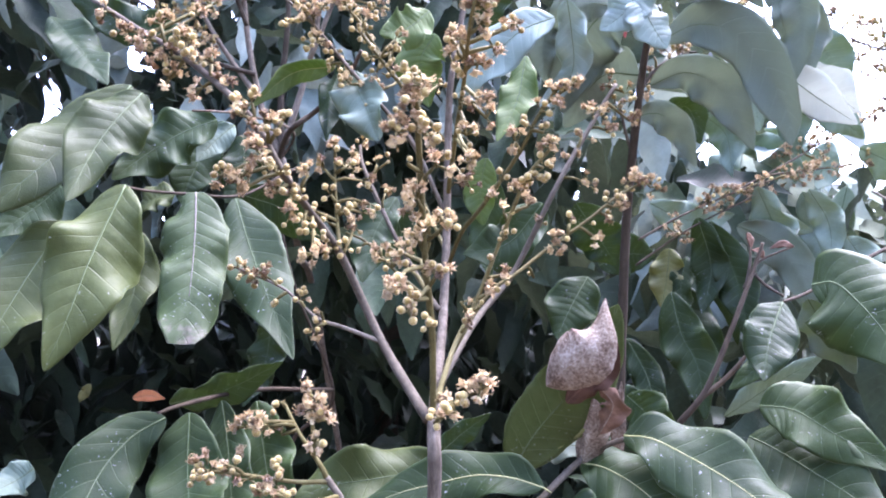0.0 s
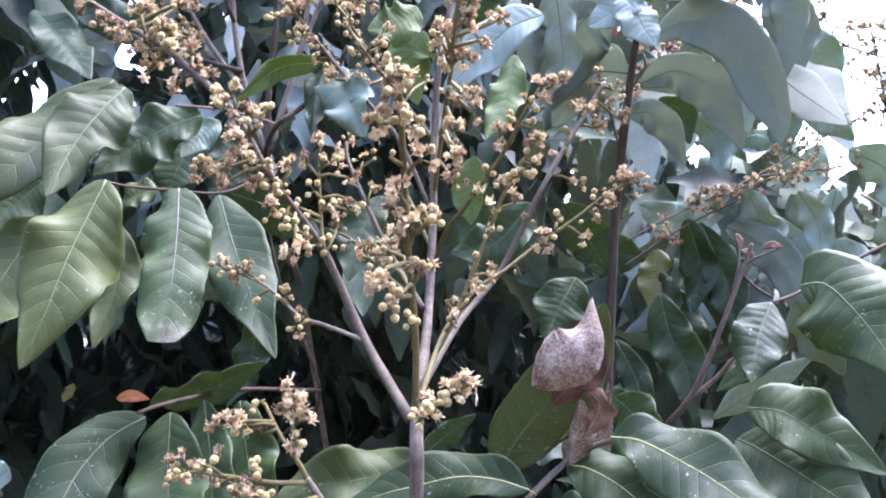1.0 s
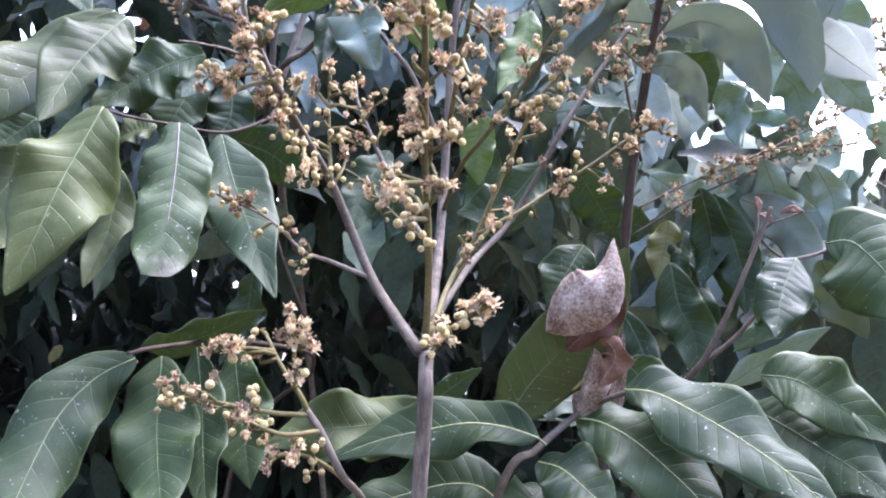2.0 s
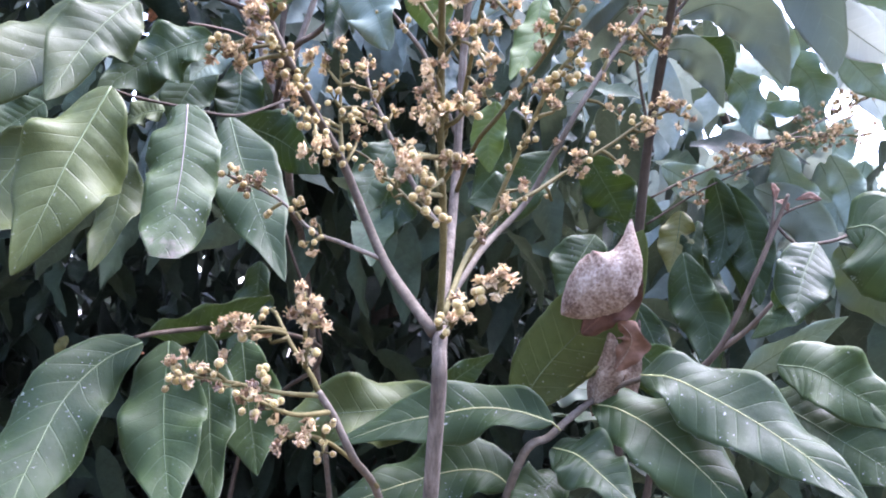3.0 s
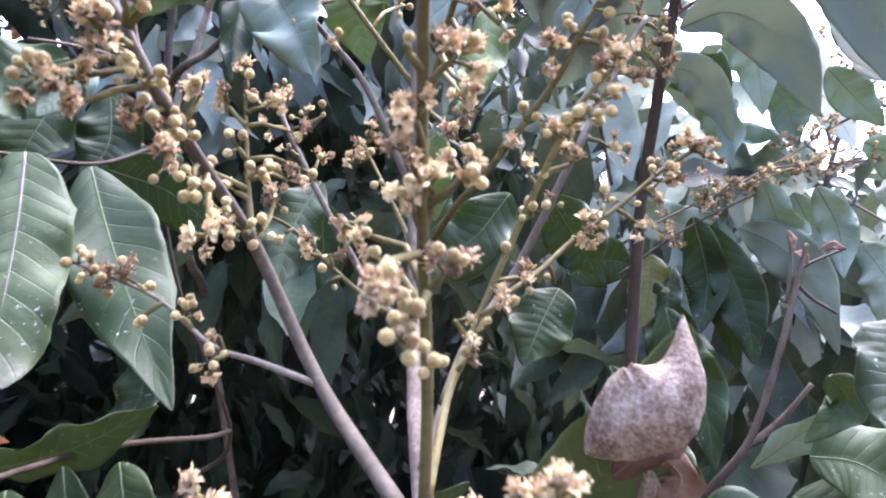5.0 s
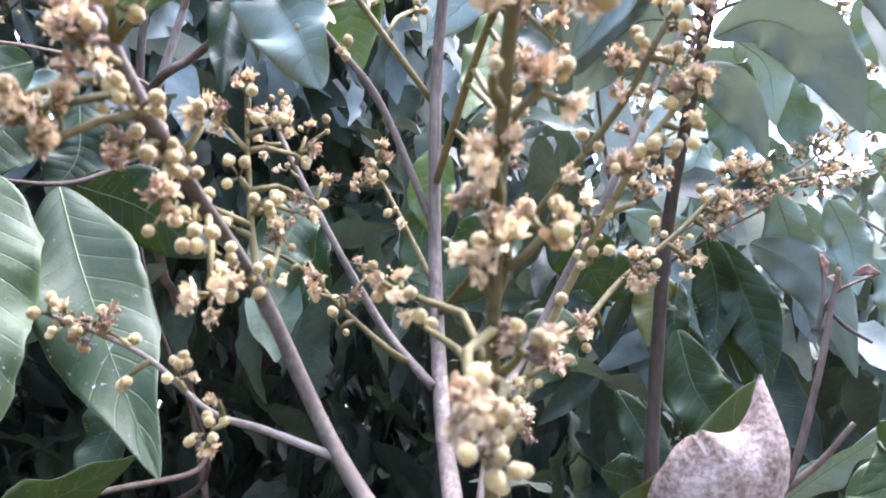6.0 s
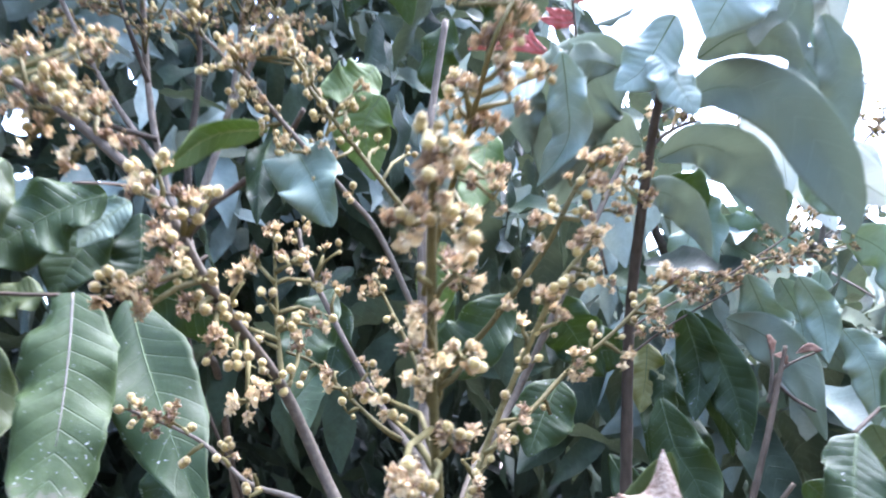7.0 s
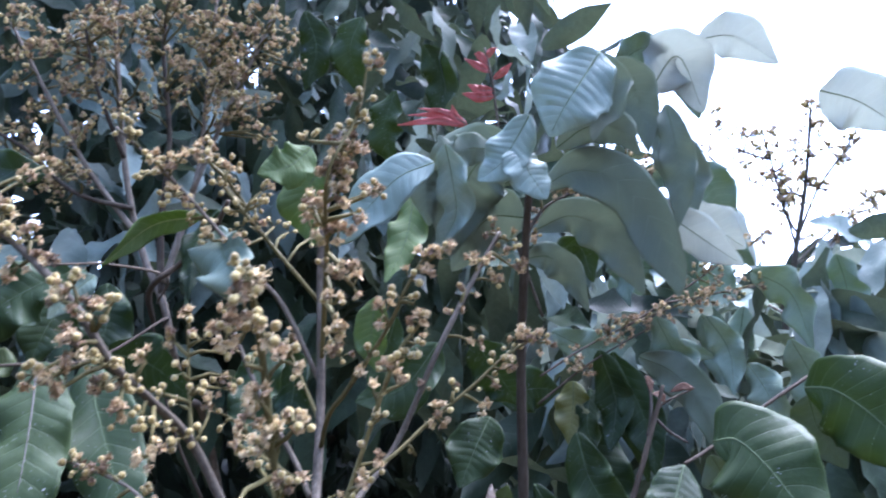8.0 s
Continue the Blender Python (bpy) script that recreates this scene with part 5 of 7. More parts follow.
leaf(sapling, (0.2598, 0.4887, 1.7824), (0.2854, 0.4861, 1.7830), (0.3154, 0.4873, 1.7634), 0.0320, (0.24, 0.72, 0.65), seed=273, upper=LEAF_THIN_HAZE, under=LEAF_THIN_HAZE)
leaf(sapling, (0.4514, 0.6485, 1.8136), (0.4880, 0.6475, 1.8014), (0.5294, 0.6495, 1.7734), 0.0592, (0.32, 0.70, 0.64), seed=274, upper=LEAF_THIN_HAZE, under=LEAF_THIN_HAZE)
leaf(sapling, (0.2263, 0.4765, 1.6614), (0.2475, 0.4777, 1.6461), (0.2688, 0.4789, 1.6308), 0.0309, (-0.39, -0.70, -0.60), seed=275, upper=LEAF_THIN_HAZE, under=LEAF_THIN_HAZE)
leaf(sapling, (0.0674, 0.4463, 1.6819), [(0.0462, 0.4480, 1.6736), (0.0257, 0.4559, 1.6556)], (0.0066, 0.4665, 1.6384), 0.0347, (-0.10, -0.92, 0.38), seed=276, upper=LEAF_SKY_SHEEN, fold=0.15, wave=0.08, acute=0.1)
leaf(sapling, (0.0734, 0.4340, 1.6889), [(0.0772, 0.4425, 1.6711), (0.0790, 0.4520, 1.6497)], (0.0665, 0.4675, 1.6305), 0.0220, (-0.45, -0.84, 0.20), seed=277, upper=LEAF_SKY_SHEEN, fold=0.3, wave=0.26, curl=0.2)
leaf(sapling, (0.1242, 0.4676, 1.6525), (0.1014, 0.4797, 1.6545), (0.0802, 0.4980, 1.6260), 0.0427, (0.36, 0.85, 0.37), seed=278, upper=LEAF_UNDER)
leaf(sapling, (0.1064, 0.4511, 1.6899), [(0.0922, 0.4471, 1.6909), (0.0782, 0.4440, 1.6879)], (0.0702, 0.4427, 1.6975), 0.0207, (-0.19, 0.97, 0.15), seed=279, wave=0.14, upper=LEAF_UNDER)
leaf(sapling, (0.0706, 0.4749, 1.6908), (0.0649, 0.4783, 1.6772), (0.0659, 0.4834, 1.6527), 0.0227, (0.40, 0.90, 0.15), seed=280, upper=LEAF_UNDER)
leaf(sapling, (0.1086, 0.4881, 1.6873), (0.1029, 0.4896, 1.6684), (0.1142, 0.4925, 1.6344), 0.0269, (0.38, 0.92, 0.12), seed=281, upper=LEAF_UNDER)
leaf(sapling, (0.1184, 0.4542, 1.6944), [(0.0976, 0.4627, 1.6880), (0.0857, 0.4761, 1.6686)], (0.0782, 0.4914, 1.6340), 0.0532, (0.20, 0.93, 0.10), seed=604, fold=0.1, upper=LEAF_UNDER)

# leaves further back

bush = thing("bush", (-0.0530, 0.7587, 1.4171), "dense bush of dark glossy leaves behind the panicle", "bush")
branch(bush, "bs", [(-0.3000, 0.9500, -0.0200), (-0.2800, 0.9200, 0.6000), (-0.2250, 0.8700, 1.2336), (-0.1700, 0.8200, 1.3600), (-0.1171, 0.7680, 1.4160), (-0.1530, 0.7382, 1.5300), (-0.1753, 0.7288, 1.6417)], 0.0034, 0.0010, BARK_DARK, "trunk")
branch(bush, "bs3", [(0.1591, 0.6195, 1.5607), (0.1920, 0.6184, 1.5794), (0.2343, 0.6175, 1.5981), (0.2977, 0.6166, 1.6192)], 0.0010, 0.0006, BARK_DARK, "twig")
branch(bush, "bs4", [(0.1567, 0.6212, 1.5396), (0.2014, 0.6193, 1.5700), (0.2530, 0.6179, 1.5958)], 0.0010, 0.0006, BARK_DARK, "twig")
leaf(bush, (0.1804, 0.6033, 1.5167), [(0.1851, 0.5959, 1.4844), (0.1935, 0.5831, 1.4588)], (0.1941, 0.5712, 1.4198), 0.0371, (-0.49, -0.84, 0.21), seed=282, wave=0.16)
leaf(bush, (0.2261, 0.6390, 1.5785), [(0.2292, 0.6364, 1.5501), (0.2360, 0.6292, 1.5163)], (0.2416, 0.6277, 1.4741), 0.0292, (-0.65, -0.76, -0.01), seed=283, wave=0.16)
leaf(bush, (0.2413, 0.6197, 1.5724), [(0.2629, 0.6109, 1.5598), (0.2776, 0.5932, 1.5334)], (0.2879, 0.5871, 1.4869), 0.0327, (0.61, 0.79, 0.03), seed=284, wave=0.16)
leaf(bush, (0.1204, 0.6414, 1.5311), (0.1052, 0.6332, 1.5069), (0.0909, 0.6252, 1.4788), 0.0436, (-0.15, -0.92, 0.37), seed=285)
leaf(bush, (0.1965, 0.6604, 1.5569), (0.1940, 0.6624, 1.5320), (0.1890, 0.6646, 1.5046), 0.0305, (-0.43, -0.90, -0.01), seed=286, upper=LEAF_YELLOW, under=LEAF_YELLOW)
leaf(bush, (0.2358, 0.6809, 1.5586), (0.2306, 0.6829, 1.5329), (0.2280, 0.6850, 1.5072), 0.0251, (-0.47, -0.88, 0.00), seed=287, upper=LEAF_PALE_HAZED)
leaf(bush, (0.1340, 0.6608, 1.5420), (0.1590, 0.6603, 1.5520), (0.1840, 0.6609, 1.5495), 0.0381, (0.03, -0.98, -0.21), seed=288)
leaf(bush, (-0.0132, 0.5629, 1.7343), (-0.0293, 0.5540, 1.7174), (-0.0499, 0.5444, 1.7094), 0.0322, (0.34, -0.92, 0.18), seed=291, upper=LEAF_YOUNG, under=LEAF_YOUNG, bites=0.5)
leaf(bush, (-0.0093, 0.5839, 1.7241), (-0.0207, 0.5856, 1.7015), (-0.0139, 0.5886, 1.6653), 0.0387, (-0.28, -0.96, -0.05), seed=292, upper=LEAF_YOUNG, under=LEAF_UNDER)
leaf(bush, (0.0634, 0.5863, 1.7060), (0.0548, 0.5695, 1.6642), (0.0382, 0.5521, 1.6291), 0.0280, (-0.21, -0.87, 0.45), seed=293, upper=LEAF_YOUNG, under=LEAF_YOUNG)
leaf(bush, (-0.0412, 0.5941, 1.5928), (-0.0573, 0.5766, 1.5592), (-0.0637, 0.5593, 1.5234), 0.0335, (0.11, -0.90, 0.42), seed=294)
leaf(bush, (0.0769, 0.5961, 1.5883), (0.0496, 0.5983, 1.5566), (0.0133, 0.5985, 1.5475), 0.0435, (-0.19, -0.95, 0.24), seed=295)
leaf(bush, (0.1075, 0.6163, 1.5911), (0.1262, 0.6189, 1.5630), (0.1403, 0.6210, 1.5396), 0.0425, (-0.42, -0.84, -0.34), seed=296)
leaf(bush, (0.0315, 0.5925, 1.6245), (0.0269, 0.5947, 1.5973), (0.0292, 0.5969, 1.5702), 0.0277, (-0.21, -0.98, -0.07), seed=297, upper=LEAF_YOUNG)
leaf(bush, (0.1896, 0.6968, 1.6025), (0.2267, 0.6986, 1.5866), (0.2691, 0.6987, 1.5919), 0.0323, (-0.02, -0.94, -0.33), seed=298, upper=LEAF_PALE_HAZED)
leaf(bush, (0.3530, 0.7206, 1.5836), (0.3802, 0.7227, 1.5618), (0.4074, 0.7258, 1.5292), 0.0464, (-0.45, -0.72, -0.52), seed=299, upper=LEAF_PALE_HAZED)
leaf(bush, (0.2043, 0.6711, 1.5266), [(0.2128, 0.6547, 1.4786)], (0.2181, 0.6284, 1.4297), 0.0470, (-0.35, -0.85, 0.38), seed=601, wave=0.12)
leaf(bush, (0.2238, 0.6273, 1.5743), [(0.2360, 0.6201, 1.5376), (0.2403, 0.6121, 1.5105)], (0.2405, 0.6044, 1.4798), 0.0343, (-0.50, -0.85, 0.10), seed=602, wave=0.1, fold=0.35)
cluster("bs3", (0.1873, 0.6193, 1.5677), 0.0092, 5, 2, 0.90, 0.95, 300)
cluster("bs3", (0.1988, 0.6296, 1.5659), 0.0086, 4, 1, 0.90, 0.95, 301)
cluster("bs3", (0.2108, 0.6179, 1.5888), 0.0092, 5, 2, 0.90, 0.95, 302)
cluster("bs3", (0.2227, 0.6282, 1.5873), 0.0086, 4, 1, 0.90, 0.95, 303)
cluster("bs3", (0.2343, 0.6171, 1.6028), 0.0092, 5, 2, 0.90, 0.95, 304)
cluster("bs3", (0.2465, 0.6274, 1.6016), 0.0086, 4, 1, 0.90, 0.95, 305)
cluster("bs3", (0.2577, 0.6170, 1.6075), 0.0092, 5, 2, 0.90, 0.95, 306)
cluster("bs3", (0.2704, 0.6273, 1.6063), 0.0086, 4, 1, 0.90, 0.95, 307)
cluster("bs3", (0.2812, 0.6168, 1.6145), 0.0092, 5, 2, 0.90, 0.95, 308)
cluster("bs3", (0.2943, 0.6271, 1.6135), 0.0086, 4, 1, 0.90, 0.95, 309)
cluster("bs3", (0.2953, 0.6166, 1.6192), 0.0092, 5, 2, 0.90, 0.95, 310)
cluster("bs3", (0.3086, 0.6269, 1.6182), 0.0086, 4, 1, 0.90, 0.95, 311)
cluster("bs3", (0.2202, 0.6173, 1.5981), 0.0092, 5, 2, 0.90, 0.95, 312)
cluster("bs3", (0.2322, 0.6276, 1.5968), 0.0086, 4, 1, 0.90, 0.95, 313)
cluster("bs3", (0.2483, 0.6175, 1.6005), 0.0092, 5, 2, 0.90, 0.95, 314)
cluster("bs3", (0.2609, 0.6278, 1.5992), 0.0086, 4, 1, 0.90, 0.95, 315)
cluster("bs4", (0.1950, 0.6286, 1.5783), 0.0072, 2, 2, 0.90, 0.90, 316)
cluster("bs4", (0.2332, 0.6283, 1.5878), 0.0072, 2, 2, 0.90, 0.90, 317)
cluster("bs4", (0.2570, 0.6277, 1.5997), 0.0072, 2, 2, 0.90, 0.90, 318)

# second panicle, higher up behind

panicle_back = thing("flower_panicle", (-0.1618, 0.7449, 1.6366), "taller flowering panicle on purple stems, further back", "flowering branch")
branch(panicle_back, "K0", [(-0.1500, 1.7000, -0.0200), (-0.1600, 1.5000, 0.8000), (-0.1900, 1.1000, 1.4700), (-0.1720, 0.8600, 1.5650), (-0.1579, 0.7533, 1.5949), (-0.1612, 0.7226, 1.6442), (-0.1832, 0.7237, 1.6978), (-0.1988, 0.7194, 1.7733), (-0.2065, 0.7096, 1.8716), (-0.2112, 0.6989, 1.9724)], 0.0052, 0.0022, BARK_PURPLE, "main_stem")
branch(panicle_back, "K1", [(-0.1634, 0.7207, 1.6544), (-0.1643, 0.7177, 1.7173), (-0.1568, 0.7103, 1.7972), (-0.1620, 0.7013, 1.8904), (-0.1515, 0.6938, 1.9694)], 0.0036, 0.0014, BARK_PURPLE, "side_branch")
branch(panicle_back, "K2", [(-0.1605, 0.7183, 1.6643), (-0.1406, 0.7135, 1.7264), (-0.1283, 0.7112, 1.7802), (-0.1199, 0.7022, 1.8673), (-0.1083, 0.6913, 1.9619)], 0.0034, 0.0014, BARK_PURPLE, "side_branch")
branch(panicle_back, "K3", [(-0.1854, 0.7217, 1.7081), (-0.2290, 0.7017, 1.7736), (-0.2680, 0.6776, 1.8567), (-0.2869, 0.6708, 1.8974)], 0.0028, 0.0012, BARK_PURPLE, "side_branch")
branch(panicle_back, "K4", [(-0.1348, 0.7087, 1.7465), (-0.0958, 0.6880, 1.8264), (-0.0627, 0.6722, 1.8862), (-0.0467, 0.6701, 1.9370)], 0.0026, 0.0012, BARK_PURPLE, "side_branch")
branch(panicle_back, "K5", [(-0.1898, 0.7166, 1.7339), (-0.2360, 0.6980, 1.7459), (-0.2756, 0.6834, 1.7841), (-0.3148, 0.6826, 1.8056)], 0.0024, 0.0012, BARK_PURPLE, "side_branch")
branch(panicle_back, "K6", [(-0.1995, 0.7173, 1.7838), (-0.2165, 0.6857, 1.8435), (-0.2250, 0.6747, 1.8994)], 0.0022, 0.0012, BARK_PURPLE, "side_branch")
cluster("K0", (-0.1984, 0.7155, 1.8291), 0.0105, 4, 5, 0.70, 1.10, 319)
cluster("K0", (-0.1793, 0.6893, 1.8480), 0.0102, 2, 5, 0.70, 1.10, 320)
cluster("K0", (-0.2118, 0.6879, 1.8423), 0.0101, 2, 4, 0.70, 1.10, 321)
cluster("K0", (-0.1860, 0.6688, 1.8164), 0.0098, 2, 4, 0.70, 1.10, 322)
cluster("K0", (-0.2119, 0.7164, 1.8221), 0.0104, 2, 3, 0.70, 1.10, 323)
cluster("K0", (-0.2038, 0.6771, 1.8183), 0.0099, 2, 3, 0.70, 1.10, 324)
cluster("K0", (-0.2221, 0.7123, 1.9092), 0.0106, 2, 4, 0.70, 1.10, 325)
cluster("K0", (-0.2156, 0.7057, 1.9064), 0.0105, 4, 3, 0.70, 1.10, 326)
cluster("K0", (-0.2075, 0.6736, 1.8567), 0.0099, 3, 4, 0.70, 1.10, 327)
cluster("K0", (-0.2291, 0.7120, 1.9002), 0.0106, 3, 3, 0.70, 1.10, 328)
cluster("K0", (-0.2096, 0.6943, 1.8733), 0.0103, 4, 5, 0.70, 1.10, 329)
cluster("K0", (-0.1893, 0.6736, 1.8947), 0.0101, 3, 4, 0.70, 1.10, 330)
cluster("K0", (-0.1936, 0.6738, 1.9296), 0.0102, 2, 3, 0.70, 1.10, 331)
cluster("K0", (-0.2219, 0.7087, 1.9162), 0.0106, 3, 4, 0.70, 1.10, 332)
cluster("K0", (-0.2187, 0.6751, 1.9042), 0.0101, 4, 3, 0.70, 1.10, 333)
cluster("K0", (-0.2069, 0.6876, 1.9147), 0.0103, 2, 3, 0.70, 1.10, 334)
cluster("K0", (-0.2013, 0.7065, 1.9154), 0.0106, 3, 5, 0.70, 1.10, 335)
cluster("K0", (-0.2138, 0.6950, 1.9270), 0.0104, 2, 5, 0.70, 1.10, 336)
cluster("K1", (-0.1513, 0.7133, 1.8366), 0.0105, 2, 4, 0.70, 1.10, 337)
cluster("K1", (-0.1348, 0.6769, 1.8503), 0.0100, 4, 4, 0.70, 1.10, 338)
cluster("K1", (-0.1448, 0.7125, 1.8562), 0.0106, 4, 3, 0.70, 1.10, 339)
cluster("K1", (-0.1571, 0.6715, 1.8385), 0.0099, 2, 5, 0.70, 1.10, 340)
cluster("K1", (-0.1780, 0.7224, 1.8456), 0.0106, 2, 5, 0.70, 1.10, 341)
cluster("K1", (-0.1743, 0.6985, 1.8224), 0.0102, 3, 3, 0.70, 1.10, 342)
cluster("K1", (-0.1727, 0.7026, 1.8870), 0.0105, 3, 5, 0.70, 1.10, 343)
cluster("K1", (-0.1660, 0.7025, 1.9109), 0.0106, 2, 4, 0.70, 1.10, 344)
cluster("K1", (-0.1709, 0.7078, 1.9070), 0.0106, 4, 3, 0.70, 1.10, 345)
cluster("K1", (-0.1456, 0.6619, 1.8579), 0.0098, 3, 4, 0.70, 1.10, 346)
cluster("K1", (-0.1673, 0.6747, 1.8621), 0.0100, 3, 5, 0.70, 1.10, 347)
cluster("K1", (-0.1426, 0.6825, 1.8601), 0.0101, 3, 5, 0.70, 1.10, 348)
cluster("K1", (-0.1379, 0.6605, 1.9146), 0.0100, 3, 3, 0.70, 1.10, 349)
cluster("K1", (-0.1664, 0.6789, 1.9105), 0.0102, 2, 5, 0.70, 1.10, 350)
cluster("K1", (-0.1287, 0.6567, 1.8959), 0.0099, 3, 4, 0.70, 1.10, 351)
cluster("K1", (-0.1496, 0.6736, 1.9194), 0.0102, 2, 4, 0.70, 1.10, 352)
cluster("K1", (-0.1465, 0.6884, 1.9229), 0.0104, 3, 5, 0.70, 1.10, 353)
cluster("K1", (-0.1416, 0.6698, 1.9288), 0.0102, 4, 5, 0.70, 1.10, 354)
cluster("K1", (-0.1777, 0.6918, 1.8891), 0.0103, 4, 3, 0.70, 1.10, 355)
cluster("K1", (-0.1647, 0.6713, 1.8857), 0.0100, 3, 4, 0.70, 1.10, 356)
cluster("K1", (-0.1778, 0.6894, 1.9074), 0.0103, 3, 4, 0.70, 1.10, 357)
cluster("K1", (-0.1829, 0.7031, 1.9219), 0.0106, 3, 4, 0.70, 1.10, 358)
cluster("K1", (-0.1550, 0.6953, 1.9253), 0.0105, 3, 4, 0.70, 1.10, 359)
cluster("K1", (-0.1488, 0.6791, 1.9009), 0.0102, 2, 3, 0.70, 1.10, 360)
cluster("K2", (-0.1062, 0.6912, 1.8094), 0.0102, 4, 3, 0.70, 1.10, 361)
cluster("K2", (-0.1068, 0.6723, 1.8103), 0.0099, 4, 5, 0.70, 1.10, 362)
cluster("K2", (-0.1141, 0.6959, 1.8335), 0.0103, 4, 4, 0.70, 1.10, 363)
cluster("K2", (-0.1058, 0.6659, 1.8365), 0.0099, 3, 5, 0.70, 1.10, 364)
cluster("K2", (-0.1152, 0.6978, 1.8430), 0.0104, 4, 5, 0.70, 1.10, 365)
cluster("K2", (-0.1333, 0.6755, 1.8227), 0.0099, 2, 3, 0.70, 1.10, 366)
cluster("K2", (-0.1312, 0.6863, 1.8454), 0.0102, 4, 3, 0.70, 1.10, 367)
cluster("K2", (-0.1207, 0.6904, 1.8738), 0.0103, 2, 5, 0.70, 1.10, 368)
cluster("K2", (-0.1257, 0.6777, 1.8519), 0.0101, 3, 4, 0.70, 1.10, 369)
cluster("K2", (-0.1021, 0.7044, 1.8583), 0.0105, 4, 5, 0.70, 1.10, 370)
cluster("K2", (-0.1214, 0.6851, 1.8848), 0.0103, 2, 4, 0.70, 1.10, 371)
cluster("K2", (-0.1145, 0.6852, 1.8717), 0.0103, 3, 3, 0.70, 1.10, 372)
cluster("K2", (-0.1117, 0.6835, 1.8960), 0.0103, 3, 4, 0.70, 1.10, 373)
cluster("K2", (-0.1215, 0.6782, 1.9027), 0.0102, 2, 3, 0.70, 1.10, 374)
cluster("K2", (-0.1064, 0.6930, 1.9218), 0.0105, 2, 4, 0.70, 1.10, 375)
cluster("K2", (-0.1235, 0.6810, 1.9055), 0.0103, 2, 4, 0.70, 1.10, 376)
cluster("K2", (-0.1003, 0.6685, 1.8845), 0.0101, 3, 3, 0.70, 1.10, 377)
cluster("K2", (-0.1091, 0.6842, 1.9111), 0.0104, 3, 3, 0.70, 1.10, 378)
cluster("K2", (-0.1273, 0.7022, 1.9133), 0.0106, 3, 4, 0.70, 1.10, 379)
cluster("K2", (-0.1349, 0.7036, 1.9114), 0.0106, 3, 4, 0.70, 1.10, 380)
cluster("K2", (-0.1409, 0.6837, 1.9136), 0.0103, 3, 3, 0.70, 1.10, 381)
cluster("K2", (-0.1382, 0.6991, 1.8883), 0.0105, 2, 4, 0.70, 1.10, 382)
cluster("K2", (-0.1293, 0.7000, 1.9115), 0.0106, 2, 3, 0.70, 1.10, 383)
cluster("K2", (-0.1289, 0.6930, 1.8824), 0.0104, 3, 4, 0.70, 1.10, 384)
cluster("K2", (-0.1005, 0.6826, 1.8592), 0.0102, 4, 5, 0.70, 1.10, 385)
cluster("K2", (-0.0795, 0.6511, 1.8842), 0.0099, 3, 5, 0.70, 1.10, 386)
cluster("K2", (-0.0938, 0.6908, 1.8796), 0.0104, 2, 4, 0.70, 1.10, 387)
cluster("K2", (-0.1092, 0.6972, 1.8800), 0.0105, 2, 3, 0.70, 1.10, 388)
cluster("K2", (-0.1215, 0.6901, 1.8821), 0.0104, 2, 5, 0.70, 1.10, 389)
cluster("K2", (-0.1001, 0.6889, 1.9051), 0.0104, 3, 5, 0.70, 1.10, 390)
cluster("K3", (-0.2628, 0.7115, 1.8298), 0.0103, 3, 4, 0.70, 1.10, 391)
cluster("K3", (-0.2690, 0.7167, 1.8332), 0.0104, 3, 4, 0.70, 1.10, 392)
cluster("K3", (-0.2568, 0.7171, 1.8600), 0.0105, 4, 4, 0.70, 1.10, 393)
cluster("K3", (-0.2584, 0.7016, 1.8281), 0.0102, 3, 3, 0.70, 1.10, 394)
cluster("K3", (-0.2860, 0.7279, 1.8375), 0.0105, 3, 5, 0.70, 1.10, 395)
cluster("K3", (-0.2843, 0.7224, 1.8400), 0.0105, 2, 5, 0.70, 1.10, 396)
cluster("K3", (-0.2960, 0.7176, 1.8622), 0.0104, 4, 3, 0.70, 1.10, 397)
cluster("K3", (-0.2716, 0.6719, 1.8569), 0.0098, 3, 5, 0.70, 1.10, 398)
cluster("K3", (-0.2668, 0.6720, 1.8696), 0.0099, 4, 5, 0.70, 1.10, 399)
cluster("K3", (-0.2736, 0.7154, 1.8922), 0.0105, 3, 5, 0.70, 1.10, 400)
cluster("K3", (-0.2627, 0.6990, 1.8821), 0.0103, 3, 3, 0.70, 1.10, 401)
cluster("K3", (-0.2952, 0.6993, 1.8797), 0.0102, 4, 4, 0.70, 1.10, 402)
cluster("K3", (-0.2394, 0.7101, 1.8079), 0.0103, 2, 5, 0.70, 1.10, 403)
cluster("K3", (-0.2399, 0.6809, 1.7828), 0.0098, 2, 4, 0.70, 1.10, 404)
cluster("K3", (-0.2369, 0.6992, 1.7950), 0.0101, 4, 4, 0.70, 1.10, 405)
cluster("K3", (-0.2262, 0.6921, 1.8066), 0.0100, 4, 5, 0.70, 1.10, 406)
cluster("K3", (-0.2508, 0.7323, 1.8162), 0.0106, 4, 5, 0.70, 1.10, 407)
cluster("K3", (-0.2516, 0.6903, 1.8094), 0.0100, 3, 5, 0.70, 1.10, 408)
cluster("K3", (-0.2827, 0.7137, 1.8955), 0.0105, 3, 5, 0.70, 1.10, 409)
cluster("K3", (-0.2818, 0.6613, 1.8965), 0.0098, 3, 3, 0.70, 1.10, 410)
cluster("K3", (-0.2981, 0.7084, 1.9272), 0.0105, 4, 5, 0.70, 1.10, 411)
cluster("K3", (-0.2921, 0.6888, 1.9007), 0.0102, 3, 3, 0.70, 1.10, 412)
cluster("K3", (-0.2852, 0.6997, 1.9225), 0.0104, 2, 3, 0.70, 1.10, 413)
